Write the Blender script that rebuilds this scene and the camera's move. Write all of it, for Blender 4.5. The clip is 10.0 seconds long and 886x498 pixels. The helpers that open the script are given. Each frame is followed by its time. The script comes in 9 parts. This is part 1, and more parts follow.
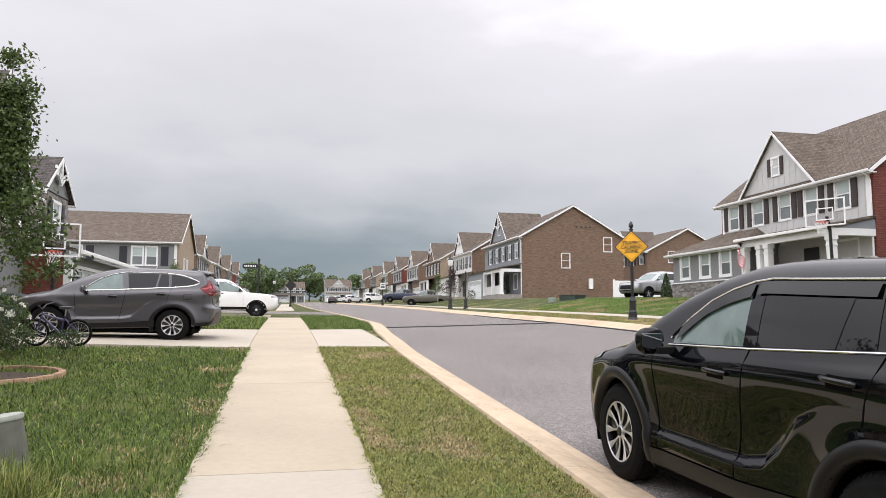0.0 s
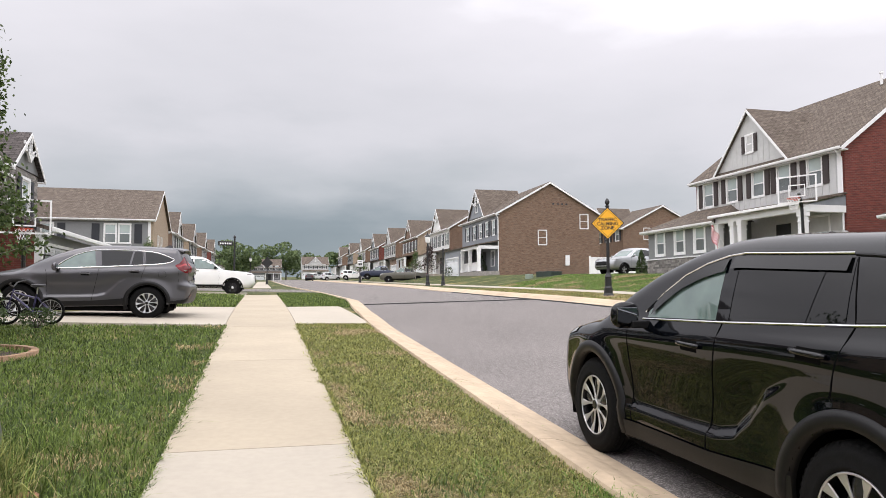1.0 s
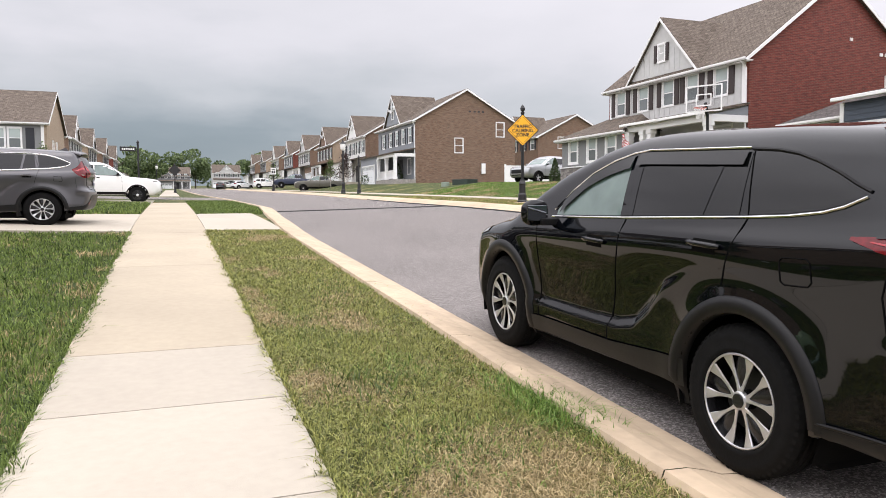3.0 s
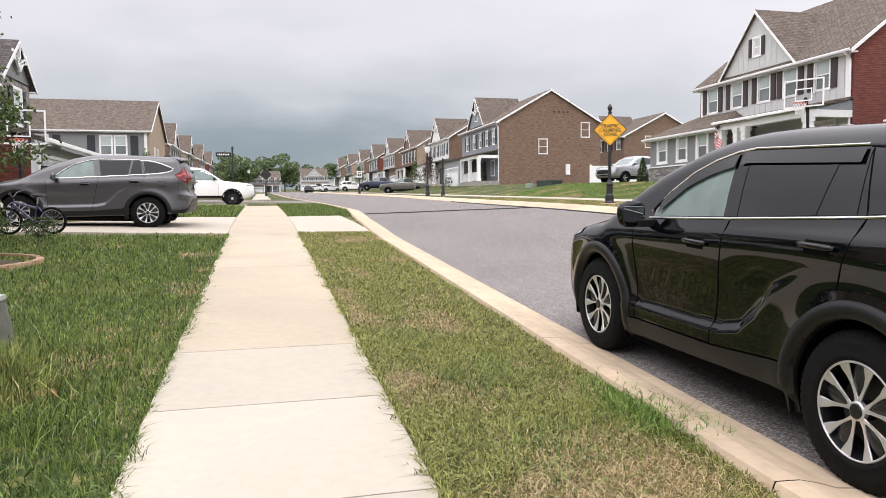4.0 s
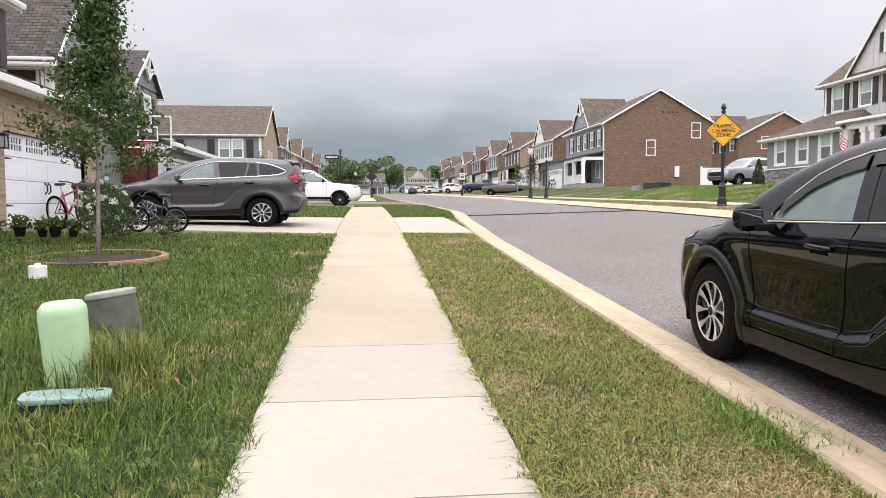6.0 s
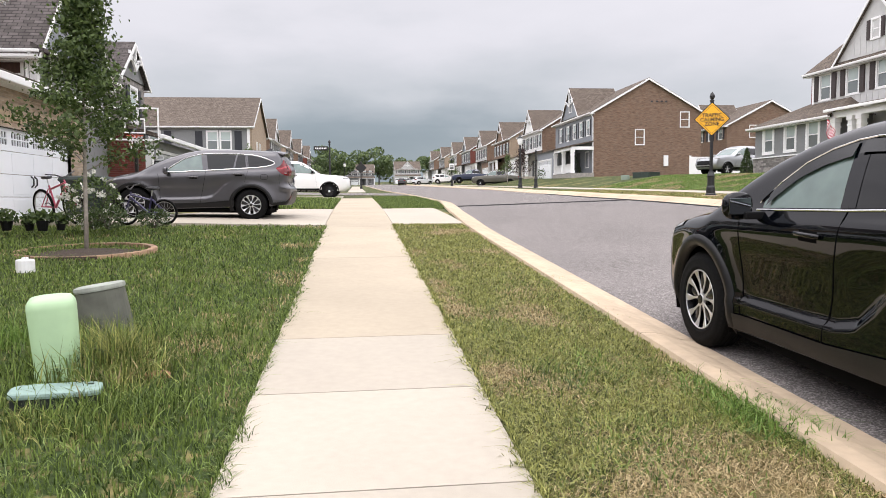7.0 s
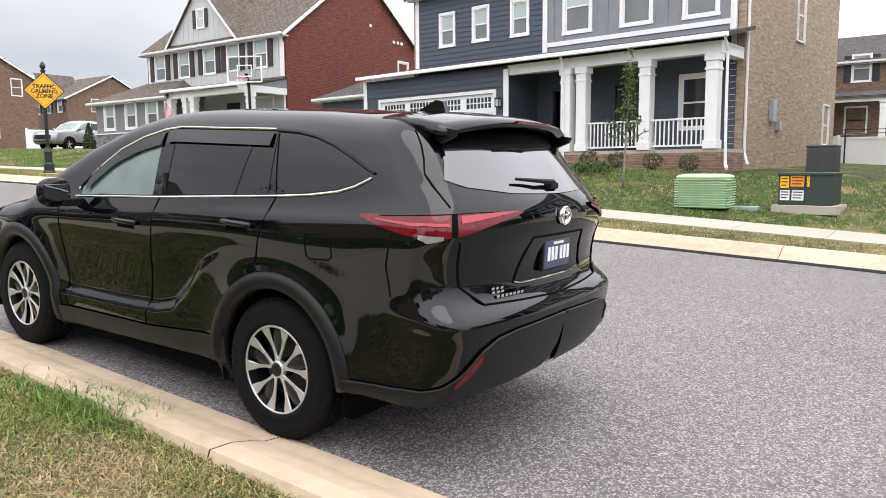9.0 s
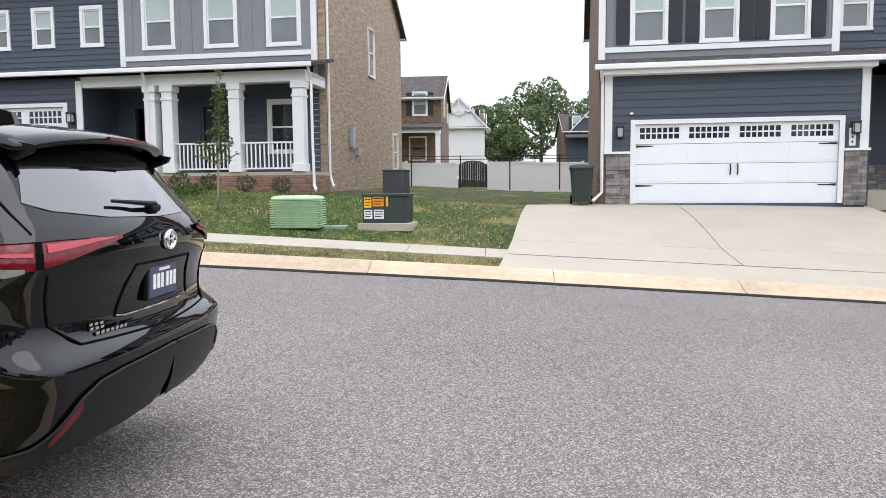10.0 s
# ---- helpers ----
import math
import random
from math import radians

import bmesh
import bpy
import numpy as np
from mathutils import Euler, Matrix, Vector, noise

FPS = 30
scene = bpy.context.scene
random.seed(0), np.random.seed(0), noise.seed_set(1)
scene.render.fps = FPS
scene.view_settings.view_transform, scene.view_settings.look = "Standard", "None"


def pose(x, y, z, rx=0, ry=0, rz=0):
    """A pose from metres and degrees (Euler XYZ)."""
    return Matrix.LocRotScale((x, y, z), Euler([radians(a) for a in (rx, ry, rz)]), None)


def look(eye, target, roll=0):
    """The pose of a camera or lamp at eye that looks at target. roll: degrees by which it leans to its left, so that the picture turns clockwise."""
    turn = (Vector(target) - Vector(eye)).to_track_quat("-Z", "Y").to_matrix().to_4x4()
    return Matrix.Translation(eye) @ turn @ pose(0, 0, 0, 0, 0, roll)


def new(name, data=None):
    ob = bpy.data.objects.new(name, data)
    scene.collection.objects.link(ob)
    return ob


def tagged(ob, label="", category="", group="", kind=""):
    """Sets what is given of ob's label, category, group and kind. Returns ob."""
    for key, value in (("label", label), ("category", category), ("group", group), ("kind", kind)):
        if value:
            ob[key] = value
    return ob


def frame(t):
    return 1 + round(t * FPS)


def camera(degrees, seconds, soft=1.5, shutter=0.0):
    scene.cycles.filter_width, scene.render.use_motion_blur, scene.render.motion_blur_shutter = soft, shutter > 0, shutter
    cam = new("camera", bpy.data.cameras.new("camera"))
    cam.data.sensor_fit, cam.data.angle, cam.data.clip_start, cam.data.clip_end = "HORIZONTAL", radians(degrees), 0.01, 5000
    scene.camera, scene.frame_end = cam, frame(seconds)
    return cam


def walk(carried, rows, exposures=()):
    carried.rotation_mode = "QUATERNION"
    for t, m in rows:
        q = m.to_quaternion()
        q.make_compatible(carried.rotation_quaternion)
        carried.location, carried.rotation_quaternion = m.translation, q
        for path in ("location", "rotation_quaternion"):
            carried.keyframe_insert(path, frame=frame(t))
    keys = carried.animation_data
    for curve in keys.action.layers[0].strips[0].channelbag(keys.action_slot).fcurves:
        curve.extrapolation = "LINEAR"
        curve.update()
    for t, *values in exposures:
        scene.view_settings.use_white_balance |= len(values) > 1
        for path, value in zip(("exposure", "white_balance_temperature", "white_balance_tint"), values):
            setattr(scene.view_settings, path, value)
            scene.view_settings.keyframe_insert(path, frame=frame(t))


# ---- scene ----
cam = camera(62.94, 10.0, soft=0.9)
PATH = [
    (0.0, pose(-0.000, -0.000, 0.000, 95.28, -0.15, -12.27)),
    (0.5, pose(0.004, -0.001, -0.011, 94.74, -0.01, -12.64)),
    (1.0, pose(0.001, 0.002, -0.011, 93.47, 0.09, -14.05)),
    (1.5, pose(0.011, -0.004, -0.035, 91.43, 0.29, -16.77)),
    (2.0, pose(0.042, -0.010, -0.063, 89.07, 0.33, -20.11)),
    (2.2, pose(0.055, -0.016, -0.072, 88.18, 0.30, -21.18)),
    (3.3, pose(0.040, 0.057, -0.098, 85.97, 0.50, -19.69)),
    (3.5, pose(0.013, 0.063, -0.099, 86.04, 0.53, -18.17)),
    (4.0, pose(-0.034, 0.051, -0.093, 86.44, 0.53, -14.09)),
    (4.5, pose(-0.043, 0.056, -0.095, 86.90, 0.43, -10.44)),
    (5.0, pose(-0.042, 0.053, -0.096, 87.03, 0.25, -7.83)),
    (5.5, pose(-0.049, 0.055, -0.097, 86.86, 0.14, -6.01)),
    (7.0, pose(-0.062, 0.059, -0.099, 85.92, 0.55, -6.84)),
    (7.5, pose(-0.037, 0.045, -0.101, 85.11, 0.75, -13.37)),
    (8.0, pose(0.114, 0.010, -0.100, 84.05, 0.80, -24.54)),
    (8.5, pose(0.153, -0.097, -0.065, 83.39, 0.53, -38.89)),
    (9.0, pose(0.128, -0.026, -0.030, 83.59, 0.37, -55.04)),
    (9.5, pose(0.129, 0.062, -0.027, 84.32, 0.28, -71.50)),
    (10.0, pose(0.142, 0.068, -0.039, 85.12, 0.45, -86.47)),
]
EXPOSURES = [(0.0, 0.0, 6500, 15), (1.5, 0.03, 6500, 15), (3.5, 0.15, 6500, 16), (7.5, 0.17, 6500, 16), (8.5, 0.24, 6440, 15), (9.0, 0.28, 6350, 14), (9.5, 0.17, 6200, 13), (10.0, 0.05, 6100, 12)]
walk(cam, PATH, EXPOSURES)

# ---- sky, light ----
world = bpy.data.worlds.new("overcast")
scene.world = world
world.use_nodes = True


def sky_nodes():
    nt = world.node_tree
    nt.nodes.clear()
    N, L = nt.nodes.new, nt.links.new
    out, bg = N("ShaderNodeOutputWorld"), N("ShaderNodeBackground")
    sky = N("ShaderNodeTexSky")
    sky.sky_type, sky.sun_disc = "NISHITA", False
    sky.sun_elevation, sky.sun_rotation = radians(62), radians(200)
    tc, sep = N("ShaderNodeTexCoord"), N("ShaderNodeSeparateXYZ")
    L(tc.outputs["Generated"], sep.inputs[0])
    # height above the horizon: dark rain band low down, bright overhead
    ramp = N("ShaderNodeValToRGB")
    e = ramp.color_ramp.elements
    e[0].position, e[0].color = 0.0, (0.25, 0.31, 0.34, 1)
    e[1].position, e[1].color = 1.0, (2.35, 2.38, 2.44, 1)
    for pos, col in ((0.06, (0.30, 0.36, 0.39)), (0.14, (0.54, 0.58, 0.60)), (0.24, (0.72, 0.735, 0.76)), (0.45, (0.90, 0.90, 0.93)), (0.62, (1.45, 1.45, 1.48))):
        k = e.new(pos)
        k.color = (*col, 1)
    # soft cloud banks shift that band up and down
    mp = N("ShaderNodeMapping")
    mp.inputs["Scale"].default_value = (1.4, 1.4, 4.2)
    L(tc.outputs["Generated"], mp.inputs[0])
    nz = N("ShaderNodeTexNoise")
    nz.inputs["Scale"].default_value, nz.inputs["Detail"].default_value, nz.inputs["Roughness"].default_value = 1.9, 7, 0.5
    L(mp.outputs[0], nz.inputs[0])
    ma = N("ShaderNodeMath")
    ma.operation = "MULTIPLY_ADD"
    L(nz.outputs[0], ma.inputs[0])
    ma.inputs[1].default_value, ma.inputs[2].default_value = 0.36, -0.18
    ad = N("ShaderNodeMath")
    ad.operation = "ADD"
    L(sep.outputs[2], ad.inputs[0])
    L(ma.outputs[0], ad.inputs[1])
    # the far rain lies ahead along the street; round the rest the band is paler
    vm = N("ShaderNodeVectorMath")
    vm.operation = "DOT_PRODUCT"
    L(tc.outputs["Generated"], vm.inputs[0])
    vm.inputs[1].default_value = (0.0, 1.0, 0.0)
    mr = N("ShaderNodeMapRange")
    mr.inputs[1].default_value, mr.inputs[2].default_value, mr.inputs[3].default_value, mr.inputs[4].default_value = 0.30, 0.97, 0.46, 0.0
    L(vm.outputs["Value"], mr.inputs[0])
    ad2 = N("ShaderNodeMath")
    ad2.operation = "ADD"
    L(ad.outputs[0], ad2.inputs[0])
    L(mr.outputs[0], ad2.inputs[1])
    L(ad2.outputs[0], ramp.inputs[0])
    mix = N("ShaderNodeMixRGB")
    mix.inputs[0].default_value = 0.06
    mul = N("ShaderNodeMixRGB")
    mul.blend_type, mul.inputs[0].default_value, mul.inputs[2].default_value = "MULTIPLY", 1.0, (0.1, 0.1, 0.1, 1)
    L(sky.outputs[0], mul.inputs[1])
    L(ramp.outputs[0], mix.inputs[1])
    L(mul.outputs[0], mix.inputs[2])
    L(mix.outputs[0], bg.inputs[0])
    bg.inputs[1].default_value = 1.0
    L(bg.outputs[0], out.inputs[0])


sky_nodes()
sun = new("sun", bpy.data.lights.new("sun", "SUN"))
sun.data.energy, sun.data.angle, sun.data.color = 0.80, radians(40), (1.0, 0.965, 0.91)
sun.matrix_world = look((0, 0, 60), (9, 14, 0))

# ---- materials ----
MATS = {}


def material(name, color, rough=0.6, metal=0.0, var=0.12, scale=8.0, bump=0.0, bscale=60.0, coat=0.0, big=0.0, bigscale=0.6, spec=0.5, random_piece=0.0, build=None):
    """A Principled surface with grain at one scale, stains at another, and fine relief."""
    if name in MATS:
        return MATS[name]
    m = bpy.data.materials.new(name)
    m.use_nodes = True
    nt = m.node_tree
    N, L = nt.nodes.new, nt.links.new
    p = nt.nodes["Principled BSDF"]
    p.inputs["Roughness"].default_value, p.inputs["Metallic"].default_value = rough, metal
    p.inputs["Coat Weight"].default_value = coat
    p.inputs["Coat Roughness"].default_value = 0.03
    p.inputs["Specular IOR Level"].default_value = spec
    tc = N("ShaderNodeTexCoord")
    base = N("ShaderNodeRGB")
    base.outputs[0].default_value = (*color, 1)
    col = base.outputs[0]

    def shade(col, fac_socket, amount):
        mr = N("ShaderNodeMapRange")
        L(fac_socket, mr.inputs[0])
        mr.inputs[1].default_value, mr.inputs[2].default_value = 0.3, 0.7
        mr.inputs[3].default_value, mr.inputs[4].default_value = 1 - amount, 1 + amount
        v = N("ShaderNodeVectorMath")
        v.operation = "SCALE"
        L(col, v.inputs[0])
        L(mr.outputs[0], v.inputs["Scale"])
        return v.outputs[0]

    if var:
        nz = N("ShaderNodeTexNoise")
        nz.inputs["Scale"].default_value, nz.inputs["Detail"].default_value = scale, 5
        L(tc.outputs["Object"], nz.inputs[0])
        col = shade(col, nz.outputs[0], var)
    if big:
        nz2 = N("ShaderNodeTexNoise")
        nz2.inputs["Scale"].default_value, nz2.inputs["Detail"].default_value = bigscale, 4
        L(tc.outputs["Object"], nz2.inputs[0])
        col = shade(col, nz2.outputs[0], big)
    if random_piece:
        oi = N("ShaderNodeObjectInfo")
        mr = N("ShaderNodeMapRange")
        L(oi.outputs["Random"], mr.inputs[0])
        mr.inputs[3].default_value, mr.inputs[4].default_value = 1 - random_piece, 1 + random_piece
        v = N("ShaderNodeVectorMath")
        v.operation = "SCALE"
        L(col, v.inputs[0])
        L(mr.outputs[0], v.inputs["Scale"])
        col = v.outputs[0]
    if build:
        col = build(nt, tc, col, p)
    L(col, p.inputs["Base Color"])
    if bump:
        nb = N("ShaderNodeTexNoise")
        nb.inputs["Scale"].default_value, nb.inputs["Detail"].default_value = bscale, 4
        L(tc.outputs["Object"], nb.inputs[0])
        b = N("ShaderNodeBump")
        b.inputs["Strength"].default_value, b.inputs["Distance"].default_value = min(bump, 1.0), 0.004
        L(nb.outputs[0], b.inputs["Height"])
        L(b.outputs[0], p.inputs["Normal"])
    MATS[name] = m
    return m


def wall_uv(nt, tc):
    """Coordinates along a wall and up it, for walls along either axis of their house."""
    N, L = nt.nodes.new, nt.links.new
    s, c = N("ShaderNodeSeparateXYZ"), N("ShaderNodeCombineXYZ")
    L(tc.outputs["Object"], s.inputs[0])
    a = N("ShaderNodeMath")
    a.operation = "ADD"
    L(s.outputs[0], a.inputs[0])
    L(s.outputs[1], a.inputs[1])
    L(a.outputs[0], c.inputs[0])
    L(s.outputs[2], c.inputs[1])
    return c.outputs[0]


def brick(name, c1, c2, mortar):
    def build(nt, tc, col, p):
        N, L = nt.nodes.new, nt.links.new
        uv = wall_uv(nt, tc)
        b = N("ShaderNodeTexBrick")
        b.inputs["Color1"].default_value, b.inputs["Color2"].default_value, b.inputs["Mortar"].default_value = (*c1, 1), (*c2, 1), (*mortar, 1)
        b.inputs["Scale"].default_value = 1.0
        b.inputs["Brick Width"].default_value, b.inputs["Row Height"].default_value = 0.21, 0.075
        b.inputs["Mortar Size"].default_value, b.inputs["Bias"].default_value = 0.006, -0.1
        L(uv, b.inputs["Vector"])
        # streaks of darker and paler bricks across the wall
        mp = N("ShaderNodeMapping")
        mp.inputs["Scale"].default_value = (2.4, 13.0, 1)
        L(uv, mp.inputs[0])
        nz = N("ShaderNodeTexNoise")
        nz.inputs["Scale"].default_value, nz.inputs["Detail"].default_value = 1.0, 3
        L(mp.outputs[0], nz.inputs[0])
        mr = N("ShaderNodeMapRange")
        mr.inputs[1].default_value, mr.inputs[2].default_value, mr.inputs[3].default_value, mr.inputs[4].default_value = 0.32, 0.68, 0.72, 1.24
        L(nz.outputs[0], mr.inputs[0])
        v = N("ShaderNodeVectorMath")
        v.operation = "SCALE"
        L(b.outputs["Color"], v.inputs[0])
        L(mr.outputs[0], v.inputs["Scale"])
        bp = N("ShaderNodeBump")
        bp.invert = True
        bp.inputs["Strength"].default_value, bp.inputs["Distance"].default_value = 0.6, 0.006
        L(b.outputs["Fac"], bp.inputs["Height"])
        L(bp.outputs[0], p.inputs["Normal"])
        return v.outputs[0]

    return material(name, c1, rough=0.85, var=0.0, build=build)


def shingles(name, c1, c2):
    def build(nt, tc, col, p):
        N, L = nt.nodes.new, nt.links.new
        s, c = N("ShaderNodeSeparateXYZ"), N("ShaderNodeCombineXYZ")
        L(tc.outputs["UV"], s.inputs[0])
        b = N("ShaderNodeTexBrick")
        b.inputs["Color1"].default_value, b.inputs["Color2"].default_value, b.inputs["Mortar"].default_value = (*c1, 1), (*c2, 1), (*[x * 0.45 for x in c1], 1)
        b.inputs["Scale"].default_value = 1.0
        b.inputs["Brick Width"].default_value, b.inputs["Row Height"].default_value = 0.28, 0.14
        b.inputs["Mortar Size"].default_value, b.inputs["Bias"].default_value = 0.012, 0.0
        L(tc.outputs["UV"], b.inputs["Vector"])
        nz = N("ShaderNodeTexNoise")
        nz.inputs["Scale"].default_value, nz.inputs["Detail"].default_value = 3.0, 6
        L(tc.outputs["UV"], nz.inputs[0])
        mr = N("ShaderNodeMapRange")
        mr.inputs[1].default_value, mr.inputs[2].default_value, mr.inputs[3].default_value, mr.inputs[4].default_value = 0.3, 0.7, 0.75, 1.25
        L(nz.outputs[0], mr.inputs[0])
        v = N("ShaderNodeVectorMath")
        v.operation = "SCALE"
        L(b.outputs["Color"], v.inputs[0])
        L(mr.outputs[0], v.inputs["Scale"])
        bp = N("ShaderNodeBump")
        bp.invert = True
        bp.inputs["Strength"].default_value, bp.inputs["Distance"].default_value = 0.7, 0.012
        L(b.outputs["Fac"], bp.inputs["Height"])
        L(bp.outputs[0], p.inputs["Normal"])
        return v.outputs[0]

    return material(name, c1, rough=0.95, var=0.0, spec=0.2, build=build)


def speckle(c_dark, c_light, size, amount):
    """Stones showing in a dark binder."""
    def build(nt, tc, col, p):
        N, L = nt.nodes.new, nt.links.new
        v = N("ShaderNodeTexVoronoi")
        v.inputs["Scale"].default_value = size
        L(tc.outputs["Object"], v.inputs["Vector"])
        s = N("ShaderNodeSeparateXYZ")
        L(v.outputs["Color"], s.inputs[0])
        mr = N("ShaderNodeMapRange")
        mr.inputs[1].default_value, mr.inputs[2].default_value = 1 - amount, 1.0
        L(s.outputs[0], mr.inputs[0])
        mx = N("ShaderNodeMixRGB")
        L(mr.outputs[0], mx.inputs[0])
        L(col, mx.inputs[1])
        mx.inputs[2].default_value = (*c_light, 1)
        bp = N("ShaderNodeBump")
        bp.inputs["Strength"].default_value, bp.inputs["Distance"].default_value = 0.6, 0.006
        L(v.outputs["Distance"], bp.inputs["Height"])
        L(bp.outputs[0], p.inputs["Normal"])
        return mx.outputs[0]

    return build


ASPHALT = material("asphalt", (0.138, 0.126, 0.119), rough=0.95, spec=0.12, var=0.22, scale=22, big=0.14, bigscale=0.35, build=speckle(None, (0.37, 0.34, 0.325), 95, 0.5))
SEAL = material("asphalt_edge", (0.03, 0.03, 0.032), rough=0.9, var=0.2, scale=20, bump=0.6, bscale=40)
CONCRETE = material("concrete", (0.41, 0.368, 0.305), rough=0.9, spec=0.25, var=0.035, scale=14, big=0.045, bigscale=0.8, bump=0.25, bscale=140, random_piece=0.05)
CONCRETE_WARM = material("warm_concrete", (0.41, 0.352, 0.268), rough=0.9, spec=0.25, var=0.04, scale=14, big=0.08, bigscale=0.7, bump=0.25, bscale=140, random_piece=0.04)
CURB = material("curb_concrete", (0.48, 0.375, 0.262), rough=0.85, var=0.10, scale=9, big=0.14, bigscale=1.1, bump=0.35, bscale=90, random_piece=0.05)


def lawn_mix(dry):
    def build(nt, tc, col, p):
        N, L = nt.nodes.new, nt.links.new
        out = col
        for sc, lo, hi in ((0.55, 0.50 - dry, 0.72), (7.0, 0.52, 0.75)):
            nz = N("ShaderNodeTexNoise")
            nz.inputs["Scale"].default_value, nz.inputs["Detail"].default_value = sc, 6
            L(tc.outputs["Object"], nz.inputs[0])
            mr = N("ShaderNodeMapRange")
            mr.inputs[1].default_value, mr.inputs[2].default_value = lo, hi
            L(nz.outputs[0], mr.inputs[0])
            mx = N("ShaderNodeMixRGB")
            L(mr.outputs[0], mx.inputs[0])
            L(out, mx.inputs[1])
            mx.inputs[2].default_value = (0.25, 0.20, 0.085, 1)
            out = mx.outputs[0]
        return out

    return build


# ground under the blades: base colours darkened to paint the shade between them
LAWN = material("lawn", (0.036, 0.056, 0.014), rough=0.9, var=0.35, scale=25, big=0.2, bigscale=0.5, bump=1.0, bscale=70, spec=0.2, build=lawn_mix(-0.05))
VERGE = material("verge_lawn", (0.045, 0.048, 0.016), rough=0.9, var=0.35, scale=25, big=0.2, bigscale=0.7, bump=1.0, bscale=70, spec=0.2, build=lawn_mix(0.06))
WHITE = material("white_trim", (0.80, 0.80, 0.79), rough=0.45, var=0.03, scale=3)
WHITE_DOOR = material("white_garage_paint", (0.80, 0.82, 0.84), rough=0.4, var=0.02, scale=2)
BLACKMETAL = material("black_iron", (0.012, 0.012, 0.013), rough=0.4, metal=0.0, var=0.2, scale=30)
BRICK_BROWN = brick("brown_brick", (0.150, 0.088, 0.056), (0.21, 0.13, 0.086), (0.22, 0.175, 0.135))
BRICK_TAN = brick("tan_brick", (0.30, 0.22, 0.15), (0.40, 0.31, 0.22), (0.36, 0.30, 0.24))
BRICK_RED = brick("red_brick", (0.135, 0.028, 0.020), (0.19, 0.042, 0.028), (0.16, 0.09, 0.07))
SHINGLE = shingles("brown_shingles", (0.115, 0.092, 0.075), (0.165, 0.135, 0.11))
SHINGLE_DARK = shingles("grey_shingles", (0.075, 0.066, 0.062), (0.12, 0.105, 0.10))
SID_NAVY = material("navy_siding", (0.052, 0.068, 0.092), rough=0.55, var=0.06, scale=6, random_piece=0.05)
SID_GREY = material("grey_siding", (0.22, 0.235, 0.255), rough=0.6, var=0.05, scale=5, random_piece=0.03)
SID_LIGHT = material("pale_grey_siding", (0.50, 0.50, 0.49), rough=0.6, var=0.05, scale=5, random_piece=0.03)
SID_WHITE = material("white_siding", (0.74, 0.74, 0.72), rough=0.6, var=0.04, scale=5)
SID_MID = material("mid_grey_siding", (0.20, 0.205, 0.205), rough=0.6, var=0.05, scale=5)
SHUT_BROWN = material("brown_shutter_paint", (0.038, 0.026, 0.024), rough=0.5, var=0.08)
SHUT_NAVY = material("black_shutter_paint", (0.014, 0.016, 0.022), rough=0.5, var=0.08)
STONE = material("ledge_stone", (0.21, 0.195, 0.18), rough=0.85, var=0.3, scale=6, bump=0.8, bscale=25, random_piece=0.4)
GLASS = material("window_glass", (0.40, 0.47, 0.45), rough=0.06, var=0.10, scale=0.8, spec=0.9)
GLASS_DARK = material("dark_window_glass", (0.03, 0.035, 0.04), rough=0.04, var=0.1, scale=0.8, spec=0.8)
DOORDARK = material("dark_door_paint", (0.02, 0.02, 0.022), rough=0.4, var=0.1)

# ---- shapes ----
def interp(x, xs, ys):
    return float(np.interp(x, xs, ys))


def mesh_of(name, bm, mat):
    me = bpy.data.meshes.new(name)
    bm.to_mesh(me)
    bm.free()
    for k in (mat if isinstance(mat, (list, tuple)) else [mat]):
        me.materials.append(k)
    return me


def part(name, bm, mat, parent=None, label="", smooth=False):
    """A bmesh as one mesh object, under a thing or a part."""
    ob = new(name, mesh_of(name, bm, mat))
    if smooth:
        for p in ob.data.polygons:
            p.use_smooth = True
    if parent is not None:
        ob.parent = parent
    if label:
        ob["label"] = label
    return ob


def empty(name, m=None):
    ob = new(name)
    ob.empty_display_size = 0.2
    if m is not None:
        ob.matrix_world = m
    return ob


def box(bm, x0, x1, y0, y1, z0, z1, bevel=0.0):
    v = [bm.verts.new((x, y, z)) for x in (x0, x1) for y in (y0, y1) for z in (z0, z1)]
    fs = [bm.faces.new([v[i] for i in q]) for q in ((0, 1, 3, 2), (4, 6, 7, 5), (0, 4, 5, 1), (2, 3, 7, 6), (0, 2, 6, 4), (1, 5, 7, 3))]
    if bevel:
        es = list({e for f in fs for e in f.edges})
        bmesh.ops.bevel(bm, geom=es, offset=bevel, segments=2, affect="EDGES", profile=0.5)
    return v


def boxm(x0, x1, y0, y1, z0, z1, bevel=0.0):
    bm = bmesh.new()
    box(bm, x0, x1, y0, y1, z0, z1, bevel)
    return bm


def prism(bm, pts, axis, a, b):
    """A polygon in the plane across an axis ('x' or 'y'), pushed from a to b. pts: (u, z)."""
    def at(u, z, d):
        return (d, u, z) if axis == "x" else (u, d, z)
    A = [bm.verts.new(at(u, z, a)) for u, z in pts]
    B = [bm.verts.new(at(u, z, b)) for u, z in pts]
    n = len(pts)
    bm.faces.new(A)
    bm.faces.new(B[::-1])
    for i in range(n):
        bm.faces.new((A[i], B[i], B[(i + 1) % n], A[(i + 1) % n]))
    bmesh.ops.recalc_face_normals(bm, faces=bm.faces)
    return bm


